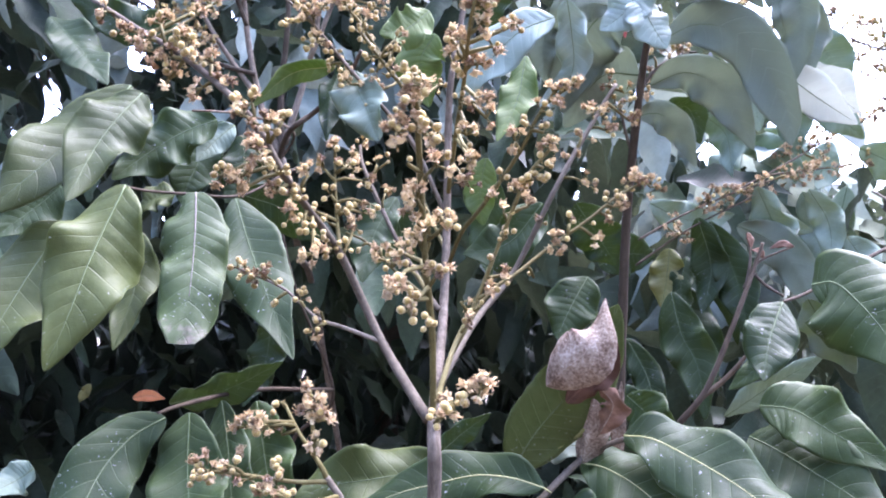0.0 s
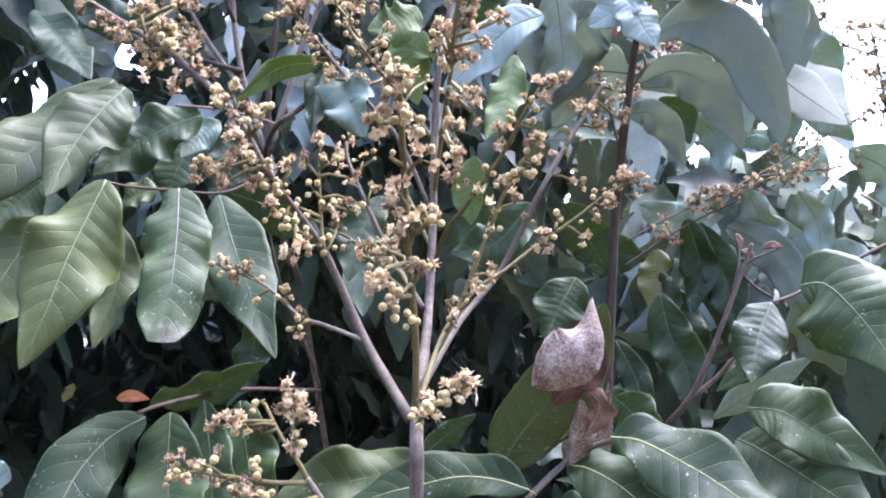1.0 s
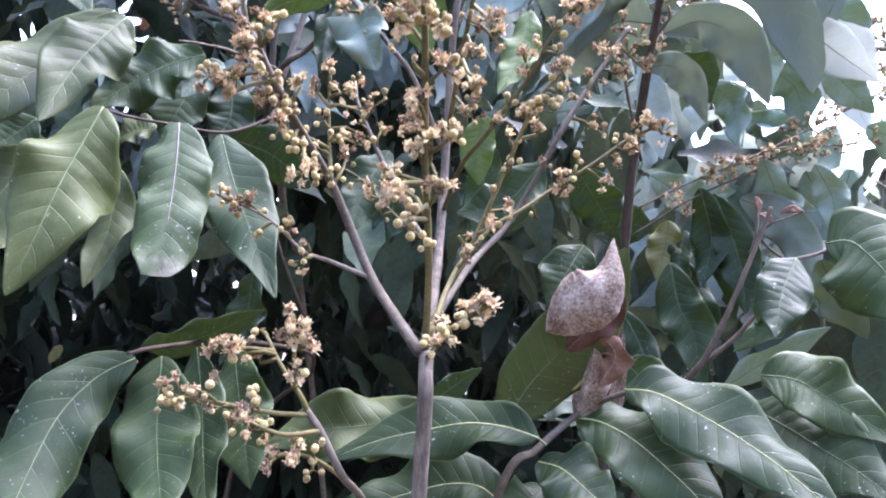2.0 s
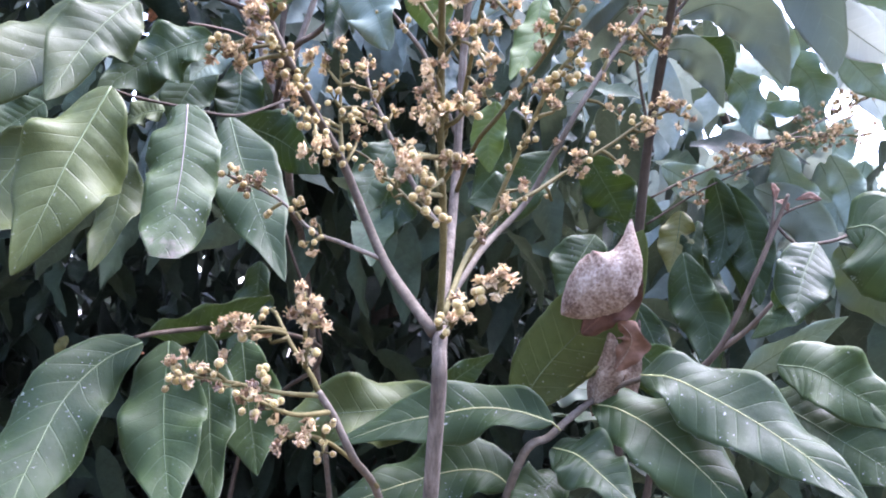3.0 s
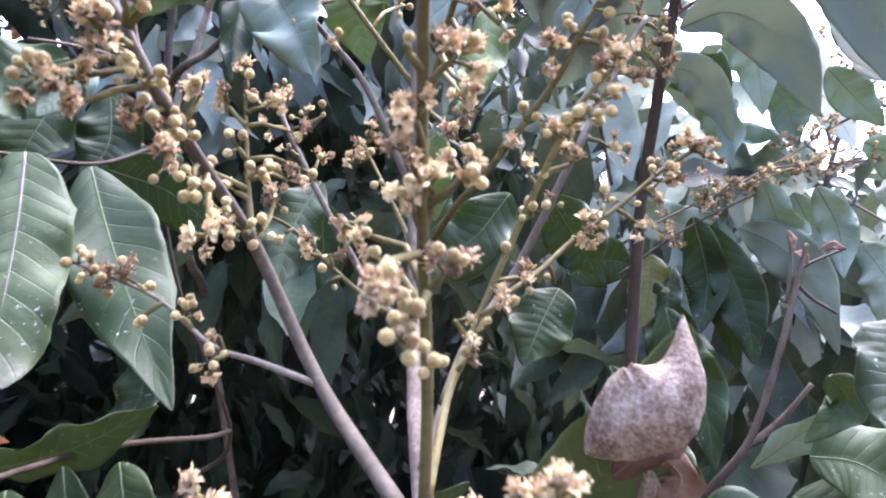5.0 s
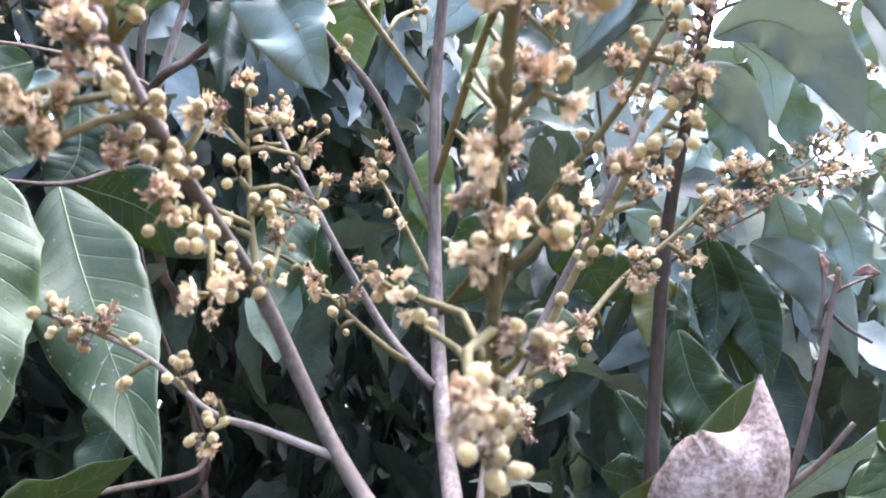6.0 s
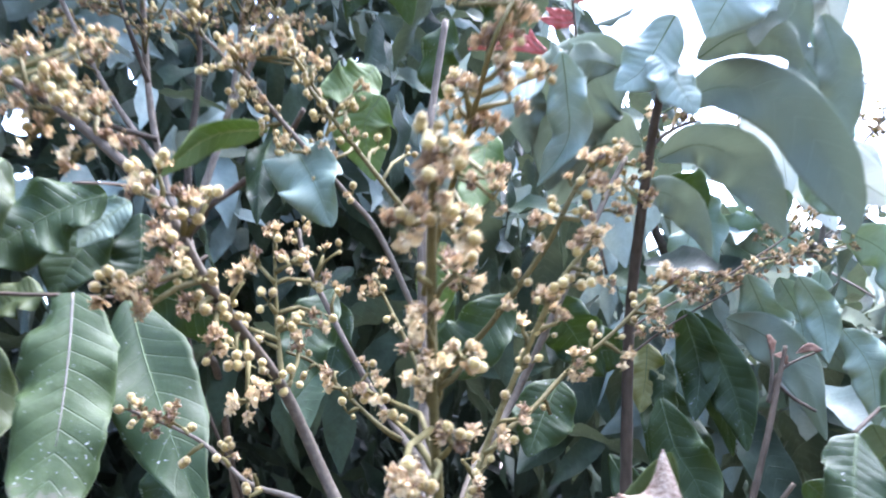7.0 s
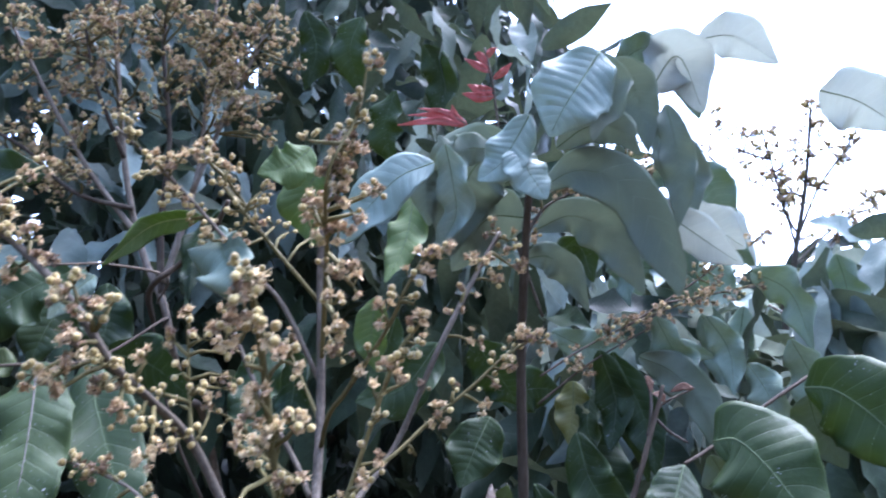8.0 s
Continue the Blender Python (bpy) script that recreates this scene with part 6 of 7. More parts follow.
cluster("K3", (-0.2816, 0.7066, 1.9086), 0.0105, 4, 3, 0.70, 1.10, 414)
cluster("K4", (-0.1180, 0.6939, 1.8062), 0.0102, 2, 3, 0.70, 1.10, 415)
cluster("K4", (-0.0966, 0.7071, 1.8343), 0.0105, 3, 4, 0.70, 1.10, 416)
cluster("K4", (-0.0873, 0.7068, 1.8198), 0.0105, 3, 3, 0.70, 1.10, 417)
cluster("K4", (-0.0900, 0.6759, 1.8216), 0.0100, 4, 4, 0.70, 1.10, 418)
cluster("K4", (-0.0782, 0.6603, 1.8145), 0.0098, 4, 3, 0.70, 1.10, 419)
cluster("K4", (-0.0873, 0.6647, 1.8152), 0.0098, 2, 3, 0.70, 1.10, 420)
cluster("K4", (-0.1001, 0.7008, 1.8810), 0.0105, 3, 5, 0.70, 1.10, 421)
cluster("K4", (-0.0734, 0.6749, 1.8695), 0.0102, 4, 4, 0.70, 1.10, 422)
cluster("K4", (-0.0883, 0.6644, 1.8449), 0.0099, 4, 3, 0.70, 1.10, 423)
cluster("K4", (-0.1062, 0.7073, 1.8475), 0.0105, 3, 3, 0.70, 1.10, 424)
cluster("K4", (-0.0852, 0.6962, 1.8755), 0.0105, 3, 5, 0.70, 1.10, 425)
cluster("K4", (-0.0900, 0.6557, 1.8400), 0.0098, 3, 4, 0.70, 1.10, 426)
cluster("K4", (-0.0467, 0.6820, 1.8831), 0.0103, 3, 3, 0.70, 1.10, 427)
cluster("K4", (-0.0760, 0.6631, 1.8742), 0.0100, 4, 3, 0.70, 1.10, 428)
cluster("K4", (-0.0510, 0.6519, 1.8895), 0.0099, 2, 5, 0.70, 1.10, 429)
cluster("K4", (-0.0719, 0.6640, 1.8999), 0.0101, 4, 4, 0.70, 1.10, 430)
cluster("K4", (-0.0541, 0.6612, 1.8937), 0.0101, 2, 5, 0.70, 1.10, 431)
cluster("K4", (-0.0449, 0.6856, 1.8947), 0.0104, 2, 5, 0.70, 1.10, 432)
cluster("K4", (-0.0921, 0.6889, 1.8519), 0.0103, 4, 4, 0.70, 1.10, 433)
cluster("K4", (-0.1021, 0.6995, 1.8563), 0.0104, 3, 3, 0.70, 1.10, 434)
cluster("K4", (-0.1035, 0.7156, 1.8421), 0.0106, 4, 5, 0.70, 1.10, 435)
cluster("K4", (-0.0812, 0.6583, 1.8354), 0.0098, 3, 3, 0.70, 1.10, 436)
cluster("K4", (-0.0602, 0.6658, 1.8404), 0.0100, 2, 4, 0.70, 1.10, 437)
cluster("K4", (-0.0811, 0.6683, 1.8415), 0.0100, 3, 4, 0.70, 1.10, 438)
cluster("K4", (-0.0564, 0.6467, 1.8693), 0.0098, 2, 3, 0.70, 1.10, 439)
cluster("K4", (-0.0433, 0.6586, 1.8507), 0.0099, 2, 3, 0.70, 1.10, 440)
cluster("K4", (-0.0340, 0.6533, 1.8419), 0.0098, 2, 5, 0.70, 1.10, 441)
cluster("K4", (-0.0711, 0.6861, 1.8606), 0.0103, 3, 5, 0.70, 1.10, 442)
cluster("K4", (-0.0605, 0.6906, 1.8761), 0.0104, 4, 5, 0.70, 1.10, 443)
cluster("K4", (-0.0690, 0.6872, 1.8925), 0.0104, 4, 4, 0.70, 1.10, 444)
cluster("K4", (-0.0637, 0.6957, 1.7912), 0.0102, 2, 4, 0.70, 1.10, 445)
cluster("K4", (-0.0768, 0.6785, 1.7941), 0.0100, 3, 4, 0.70, 1.10, 446)
cluster("K4", (-0.0923, 0.6896, 1.8088), 0.0102, 4, 3, 0.70, 1.10, 447)
cluster("K4", (-0.0682, 0.7022, 1.7951), 0.0103, 3, 3, 0.70, 1.10, 448)
cluster("K4", (-0.0800, 0.6993, 1.8249), 0.0104, 3, 4, 0.70, 1.10, 449)
cluster("K4", (-0.0645, 0.7003, 1.8327), 0.0104, 3, 5, 0.70, 1.10, 450)
cluster("K5", (-0.2747, 0.7443, 1.7697), 0.0106, 2, 5, 0.70, 1.10, 451)
cluster("K5", (-0.2669, 0.7279, 1.7704), 0.0104, 2, 5, 0.70, 1.10, 452)
cluster("K5", (-0.2518, 0.6953, 1.7483), 0.0098, 3, 5, 0.70, 1.10, 453)
cluster("K5", (-0.2498, 0.6959, 1.7630), 0.0099, 3, 4, 0.70, 1.10, 454)
cluster("K5", (-0.2266, 0.6895, 1.7516), 0.0098, 4, 5, 0.70, 1.10, 455)
cluster("K5", (-0.2741, 0.7446, 1.7768), 0.0106, 3, 4, 0.70, 1.10, 456)
cluster("K5", (-0.2688, 0.7249, 1.7633), 0.0103, 2, 5, 0.70, 1.10, 457)
cluster("K5", (-0.2776, 0.7046, 1.7812), 0.0100, 2, 3, 0.70, 1.10, 458)
cluster("K5", (-0.2827, 0.7317, 1.7709), 0.0104, 2, 4, 0.70, 1.10, 459)
cluster("K5", (-0.2836, 0.7253, 1.7966), 0.0104, 3, 4, 0.70, 1.10, 460)
cluster("K5", (-0.2627, 0.7006, 1.7895), 0.0100, 2, 4, 0.70, 1.10, 461)
cluster("K5", (-0.2634, 0.6857, 1.7820), 0.0098, 4, 3, 0.70, 1.10, 462)
cluster("K5", (-0.3018, 0.7226, 1.7845), 0.0103, 2, 3, 0.70, 1.10, 463)
cluster("K5", (-0.2749, 0.6847, 1.7931), 0.0098, 2, 3, 0.70, 1.10, 464)
cluster("K5", (-0.2888, 0.7216, 1.8150), 0.0104, 3, 4, 0.70, 1.10, 465)
cluster("K5", (-0.3100, 0.7297, 1.8200), 0.0105, 3, 5, 0.70, 1.10, 466)
cluster("K5", (-0.3076, 0.7322, 1.7967), 0.0104, 3, 4, 0.70, 1.10, 467)
cluster("K5", (-0.2924, 0.7243, 1.7915), 0.0103, 2, 5, 0.70, 1.10, 468)
cluster("K5", (-0.2505, 0.6956, 1.7568), 0.0099, 2, 4, 0.70, 1.10, 469)
cluster("K5", (-0.2610, 0.7091, 1.7718), 0.0101, 4, 4, 0.70, 1.10, 470)
cluster("K5", (-0.2503, 0.7321, 1.7746), 0.0105, 3, 4, 0.70, 1.10, 471)
cluster("K5", (-0.2556, 0.7281, 1.7456), 0.0103, 2, 4, 0.70, 1.10, 472)
cluster("K5", (-0.2540, 0.7206, 1.7750), 0.0103, 4, 3, 0.70, 1.10, 473)
cluster("K5", (-0.2507, 0.7238, 1.7794), 0.0103, 4, 4, 0.70, 1.10, 474)
cluster("K6", (-0.2230, 0.6971, 1.8544), 0.0102, 4, 4, 0.70, 1.10, 475)
cluster("K6", (-0.2267, 0.7017, 1.8442), 0.0103, 4, 5, 0.70, 1.10, 476)
cluster("K6", (-0.2223, 0.7115, 1.8595), 0.0105, 3, 5, 0.70, 1.10, 477)
cluster("K6", (-0.2349, 0.6813, 1.8359), 0.0099, 3, 3, 0.70, 1.10, 478)
cluster("K6", (-0.2442, 0.7048, 1.8464), 0.0103, 4, 4, 0.70, 1.10, 479)
cluster("K6", (-0.2256, 0.6856, 1.8311), 0.0100, 4, 3, 0.70, 1.10, 480)
cluster("K6", (-0.2504, 0.6997, 1.8905), 0.0103, 3, 4, 0.70, 1.10, 481)
cluster("K6", (-0.2273, 0.7023, 1.8880), 0.0104, 4, 5, 0.70, 1.10, 482)
cluster("K6", (-0.2499, 0.7102, 1.9065), 0.0105, 2, 4, 0.70, 1.10, 483)
cluster("K6", (-0.2081, 0.6791, 1.8885), 0.0101, 2, 5, 0.70, 1.10, 484)
cluster("K6", (-0.2365, 0.6928, 1.9120), 0.0103, 2, 5, 0.70, 1.10, 485)
cluster("K6", (-0.2158, 0.6627, 1.8865), 0.0098, 4, 5, 0.70, 1.10, 486)
cluster("K6", (-0.2224, 0.6801, 1.8483), 0.0100, 2, 3, 0.70, 1.10, 487)
cluster("K6", (-0.2505, 0.7116, 1.8715), 0.0105, 2, 3, 0.70, 1.10, 488)
cluster("K6", (-0.2438, 0.6738, 1.8692), 0.0099, 4, 3, 0.70, 1.10, 489)
cluster("K6", (-0.2355, 0.7001, 1.8732), 0.0103, 4, 5, 0.70, 1.10, 490)
cluster("K6", (-0.2379, 0.6883, 1.8844), 0.0102, 4, 3, 0.70, 1.10, 491)
cluster("K6", (-0.2450, 0.6961, 1.8863), 0.0103, 3, 3, 0.70, 1.10, 492)
cluster("K6", (-0.2118, 0.6708, 1.9009), 0.0100, 4, 5, 0.70, 1.10, 493)
cluster("K6", (-0.2073, 0.6744, 1.8907), 0.0100, 2, 5, 0.70, 1.10, 494)
cluster("K6", (-0.1934, 0.6585, 1.8865), 0.0098, 3, 3, 0.70, 1.10, 495)
cluster("K6", (-0.1972, 0.6773, 1.8700), 0.0100, 3, 5, 0.70, 1.10, 496)
cluster("K6", (-0.2271, 0.7114, 1.8898), 0.0105, 4, 4, 0.70, 1.10, 497)
cluster("K6", (-0.2029, 0.6895, 1.9179), 0.0103, 2, 3, 0.70, 1.10, 498)

# thin flowering shrub against the sky

shrub_far = thing("flowering_shrub", (0.8681, 1.4574, 1.6837), "thin bare flowering shrub standing against the bright sky", "shrub")
branch(shrub_far, "Z0", [(0.7200, 1.4200, -0.0200), (0.8541, 1.4774, 1.5955), (0.8713, 1.4359, 1.7836), (0.8988, 1.4005, 1.9379), (0.9149, 1.3662, 2.0928)], 0.0080, 0.0030, TWIG_GREY, "main_stem")
branch(shrub_far, "Z1", [(0.8780, 1.4282, 1.8166), (0.8475, 1.4073, 1.9293), (0.8224, 1.3882, 2.0307)], 0.0030, 0.0015, TWIG_GREY, "side_branch")
branch(shrub_far, "Z2", [(0.8809, 1.4233, 1.8387), (0.9270, 1.3981, 1.9365), (0.9860, 1.3766, 2.0114)], 0.0030, 0.0015, TWIG_GREY, "side_branch")
branch(shrub_far, "Z3", [(0.8713, 1.4359, 1.7836), (0.9585, 1.4119, 1.8571), (1.0503, 1.3947, 1.8970)], 0.0030, 0.0015, TWIG_GREY, "side_branch")
cluster("Z0", (0.9062, 1.3881, 1.9931), 0.0204, 4, 5, 0.60, 2.60, 499)
cluster("Z0", (0.9147, 1.3756, 2.0483), 0.0204, 4, 5, 0.60, 2.60, 500)
cluster("Z0", (0.9136, 1.3674, 2.0873), 0.0204, 4, 5, 0.60, 2.60, 501)
cluster("Z0", (0.8999, 1.4004, 1.9379), 0.0204, 4, 5, 0.60, 2.60, 502)
cluster("Z1", (0.8426, 1.4030, 1.9518), 0.0204, 4, 5, 0.60, 2.60, 503)
cluster("Z1", (0.8274, 1.3925, 2.0082), 0.0204, 4, 5, 0.60, 2.60, 504)
cluster("Z1", (0.8194, 1.3861, 2.0419), 0.0204, 4, 5, 0.60, 2.60, 505)
cluster("Z1", (0.8525, 1.4116, 1.9069), 0.0204, 4, 5, 0.60, 2.60, 506)
cluster("Z2", (0.9212, 1.3998, 1.9312), 0.0204, 4, 5, 0.60, 2.60, 507)
cluster("Z2", (0.9623, 1.3857, 1.9792), 0.0204, 4, 5, 0.60, 2.60, 508)
cluster("Z2", (0.9918, 1.3749, 2.0167), 0.0204, 4, 5, 0.60, 2.60, 509)
cluster("Z3", (0.9815, 1.4076, 1.8671), 0.0204, 4, 5, 0.60, 2.60, 510)
cluster("Z3", (1.0274, 1.3990, 1.8870), 0.0204, 4, 5, 0.60, 2.60, 511)
cluster("Z3", (0.9468, 1.4153, 1.8466), 0.0204, 4, 5, 0.60, 2.60, 512)
cluster("Z3", (1.0507, 1.3923, 1.9081), 0.0204, 4, 5, 0.60, 2.60, 513)
rnd_twig = random.Random(77)
for k in range(9):
    key = "Zt%d" % k
    trunk_line = BRANCHES[("Z0", "Z0", "Z1", "Z2", "Z3")[k % 5]][1]
    root = trunk_line[len(trunk_line) * (5 + k % 4) // 10] + shrub_far.location
    tip = root + Vector((rnd_twig.uniform(-0.16, 0.2), rnd_twig.uniform(-0.08, 0.08), rnd_twig.uniform(0.08, 0.2)))
    bow = (root + tip) * 0.5 + Vector((rnd_twig.uniform(-0.02, 0.02), 0, -0.015))
    branch(shrub_far, key, [root, bow, tip], 0.0024, 0.0012, TWIG_GREY, "side_branch")
    for f in (0.35, 0.6, 0.8, 1.0):
        at = root.lerp(tip, f) + Vector((rnd_twig.uniform(-0.02, 0.02), rnd_twig.uniform(-0.02, 0.02), rnd_twig.uniform(0, 0.015)))
        cluster(key, at, 0.018, 3, 3, 0.60, 2.30, 700 + k * 5 + int(f * 5))

# red young leaves

red_shoot = thing("red_shoot", (0.1354, 0.6102, 1.7498), "young shoot with narrow red leaves above the bush", "leafy branch")
branch(red_shoot, "rd", [(0.1864, 0.7151, 1.6193), (0.1570, 0.6641, 1.6794), (0.1391, 0.6167, 1.7175), (0.1368, 0.6071, 1.7636), (0.1333, 0.5996, 1.8005), (0.1277, 0.5938, 1.8307)], 0.0015, 0.0009, BARK_PURPLE, "twig")
branch(red_shoot, "rd2", [(0.1381, 0.6109, 1.7451), (0.1202, 0.6000, 1.7562), (0.1090, 0.5898, 1.7612)], 0.0012, 0.0008, BARK_PURPLE, "twig")
leaf(red_shoot, (0.1090, 0.5900, 1.7603), (0.0852, 0.5911, 1.7659), (0.0525, 0.5946, 1.7640), 0.0065, (-0.09, -0.97, -0.20), seed=514, upper=LEAF_RED, under=LEAF_RED, n_u=16, n_v=3, label="narrow red young leaf", rib_colour=DEAD)
leaf(red_shoot, (0.1082, 0.5897, 1.7621), (0.0931, 0.5891, 1.7717), (0.0697, 0.5903, 1.7765), 0.0051, (-0.09, -0.97, -0.21), seed=515, upper=LEAF_RED, under=LEAF_RED, n_u=16, n_v=3, label="narrow red young leaf", rib_colour=DEAD)
leaf(red_shoot, (0.1086, 0.5898, 1.7612), (0.0881, 0.5947, 1.7717), (0.0619, 0.6016, 1.7754), 0.0047, (-0.29, -0.95, -0.16), seed=516, upper=LEAF_RED, under=LEAF_RED, n_u=16, n_v=3, label="narrow red young leaf", rib_colour=DEAD)
leaf(red_shoot, (0.1090, 0.5898, 1.7612), (0.0993, 0.5893, 1.7679), (0.0969, 0.5874, 1.7778), 0.0069, (-0.05, -0.98, -0.18), seed=517, upper=LEAF_RED, under=LEAF_RED, n_u=16, n_v=3, label="narrow red young leaf", rib_colour=DEAD)
leaf(red_shoot, (0.1108, 0.5900, 1.7593), (0.1052, 0.5918, 1.7533), (0.0960, 0.5935, 1.7493), 0.0083, (-0.13, -0.98, -0.15), seed=518, upper=LEAF_RED, under=LEAF_RED, n_u=16, n_v=3, label="narrow red young leaf", rib_colour=DEAD)
leaf(red_shoot, (0.1349, 0.6015, 1.7912), (0.1217, 0.6028, 1.7910), (0.1078, 0.6034, 1.7944), 0.0086, (-0.10, -0.97, -0.23), seed=519, upper=LEAF_RED, under=LEAF_RED, n_u=16, n_v=3, label="narrow red young leaf", rib_colour=DEAD)
leaf(red_shoot, (0.1341, 0.6005, 1.7959), (0.1229, 0.6015, 1.7964), (0.1127, 0.6014, 1.8015), 0.0086, (-0.10, -0.96, -0.24), seed=520, upper=LEAF_RED, under=LEAF_RED, n_u=16, n_v=3, label="narrow red young leaf", rib_colour=DEAD)
leaf(red_shoot, (0.1317, 0.5976, 1.8107), (0.1225, 0.5974, 1.8157), (0.1106, 0.5971, 1.8228), 0.0067, (-0.12, -0.96, -0.26), seed=521, upper=LEAF_RED, under=LEAF_RED, n_u=16, n_v=3, label="narrow red young leaf", rib_colour=DEAD)
leaf(red_shoot, (0.1309, 0.5969, 1.8144), (0.1237, 0.5956, 1.8240), (0.1191, 0.5955, 1.8265), 0.0067, (-0.12, -0.96, -0.23), seed=522, upper=LEAF_RED, under=LEAF_RED, n_u=16, n_v=3, label="narrow red young leaf", rib_colour=DEAD)
leaf(red_shoot, (0.1334, 0.5987, 1.8051), (0.1420, 0.5967, 1.8102), (0.1492, 0.5946, 1.8172), 0.0062, (0.10, -0.90, -0.43), seed=523, upper=LEAF_RED, under=LEAF_RED, n_u=16, n_v=3, label="narrow red young leaf", rib_colour=DEAD)
leaf(red_shoot, (0.1293, 0.5956, 1.8214), (0.1322, 0.5941, 1.8272), (0.1380, 0.5929, 1.8301), 0.0057, (0.13, -0.91, -0.40), seed=524, upper=LEAF_RED, under=LEAF_RED, n_u=16, n_v=3, label="narrow red young leaf", rib_colour=DEAD)
leaf(red_shoot, (0.1376, 0.6080, 1.7589), (0.1471, 0.6094, 1.7483), (0.1498, 0.6128, 1.7307), 0.0105, (-0.37, -0.88, -0.31), seed=525, upper=LEAF_RED, under=LEAF_RED, n_u=16, n_v=3, label="narrow red young leaf", rib_colour=DEAD)

# bright leaf at the far right
leaf(shoot_right, (0.2695, 0.4361, 1.5415), [(0.2795, 0.4253, 1.5395), (0.2911, 0.4165, 1.5274), (0.2996, 0.4041, 1.5093)], (0.3062, 0.3973, 1.4900), 0.0500, (-0.64, -0.76, 0.08), seed=526, wave=0.1, camber=0.25)
leaf(shoot_right, (0.2770, 0.4466, 1.5370), (0.2829, 0.4502, 1.5175), (0.2921, 0.4437, 1.4955), 0.0312, (0.71, 0.67, 0.21), seed=527)
leaf(bush, (-0.4569, 0.9546, 1.4085), (-0.4641, 0.9554, 1.3978), (-0.4713, 0.9563, 1.3856), 0.0132, (0.12, -0.98, -0.14), seed=528, upper=LEAF_YELLOW, under=LEAF_YELLOW)
leaf(bush, (-0.3815, 0.9065, 1.3965), (-0.3631, 0.9064, 1.3999), (-0.3427, 0.9070, 1.3958), 0.0138, (0.01, -1.00, -0.06), seed=529, upper=LEAF_ORANGE, under=LEAF_ORANGE)
leaf(bush, (-0.4898, 0.7897, 1.5805), (-0.4777, 0.7889, 1.5925), (-0.4674, 0.7877, 1.6094), 0.0160, (0.48, -0.77, -0.42), seed=530, upper=LEAF_ORANGE, under=LEAF_ORANGE)
leaf(bush, (-0.4780, 1.1664, 1.8864), (-0.4707, 1.1654, 1.9000), (-0.4688, 1.1639, 1.9181), 0.0148, (0.54, -0.81, -0.22), seed=531, upper=LEAF_ORANGE, under=LEAF_ORANGE)

# more of the sapling, far leaves with haze put into their colour
leaf(sapling, (0.1958, 0.4796, 1.7573), (0.2112, 0.4758, 1.7684), (0.2320, 0.4733, 1.7703), 0.0231, (0.02, -0.87, -0.48), seed=532, upper=LEAF_PALE_HAZED, under=LEAF_PALE_HAZED)
leaf(sapling, (0.2482, 0.5178, 1.7955), (0.2641, 0.5208, 1.7743), (0.2726, 0.5274, 1.7392), 0.0317, (-0.56, -0.74, -0.37), seed=533, upper=LEAF_PALE_HAZED, under=LEAF_PALE_HAZED)
leaf(sapling, (0.2717, 0.5440, 1.7099), (0.2855, 0.5467, 1.6905), (0.3007, 0.5512, 1.6628), 0.0323, (0.50, 0.76, 0.42), seed=534, under=LEAF_PALE_HAZED, upper=LEAF_UNDER)
leaf(sapling, (0.2930, 0.5899, 1.6773), (0.3106, 0.5917, 1.6608), (0.3349, 0.5939, 1.6396), 0.0277, (-0.36, -0.80, -0.48), seed=535, upper=LEAF_PALE_HAZED, under=LEAF_PALE_HAZED)
branch(sapling, "sp2", [(0.1231, 0.4706, 1.6390), (0.1370, 0.4753, 1.6590), (0.1559, 0.4813, 1.6702), (0.1650, 0.4802, 1.6716)], 0.0012, 0.0008, BARK_DARK, "twig")
branch(sapling, "sp3", [(0.1749, 0.4955, 1.6916), (0.2013, 0.4925, 1.6940), (0.2160, 0.4940, 1.6803)], 0.0012, 0.0008, BARK_DARK, "twig")
cluster("sp2", (0.1355, 0.4738, 1.6667), 0.0086, 4, 4, 0.60, 0.90, 536)
cluster("sp2", (0.1474, 0.4772, 1.6693), 0.0087, 4, 4, 0.60, 0.90, 537)
cluster("sp2", (0.1577, 0.4810, 1.6712), 0.0080, 3, 4, 0.60, 0.90, 538)
cluster("sp2", (0.1369, 0.4763, 1.6544), 0.0073, 3, 3, 0.60, 0.90, 539)
cluster("sp2", (0.1284, 0.4747, 1.6415), 0.0072, 3, 3, 0.60, 0.90, 540)
cluster("sp2", (0.1649, 0.4810, 1.6680), 0.0069, 3, 2, 0.60, 0.90, 541)
cluster("sp3", (0.2017, 0.4902, 1.7044), 0.0069, 2, 3, 0.50, 0.90, 542)
cluster("sp3", (0.2127, 0.4915, 1.6934), 0.0075, 2, 4, 0.50, 0.90, 543)
cluster("sp3", (0.2142, 0.4937, 1.6823), 0.0078, 3, 3, 0.50, 0.90, 544)
cluster("sp3", (0.2050, 0.4929, 1.6901), 0.0069, 2, 3, 0.50, 0.90, 545)

# drying leaf hanging at the edge
branch(bush, "bs5", [(0.4765, 0.8377, 1.6359), (0.5154, 0.8109, 1.5994), (0.5867, 0.7935, 1.5524)], 0.0016, 0.0010, BARK_PURPLE, "twig")
leaf(bush, (0.5265, 0.7779, 1.6532), (0.5474, 0.7856, 1.6077), (0.5699, 0.7943, 1.5562), 0.0283, (-0.60, -0.70, -0.39), seed=546, upper=DEAD, under=DEAD, label="drying pinkish-brown hanging leaf", rib_colour=DEAD)

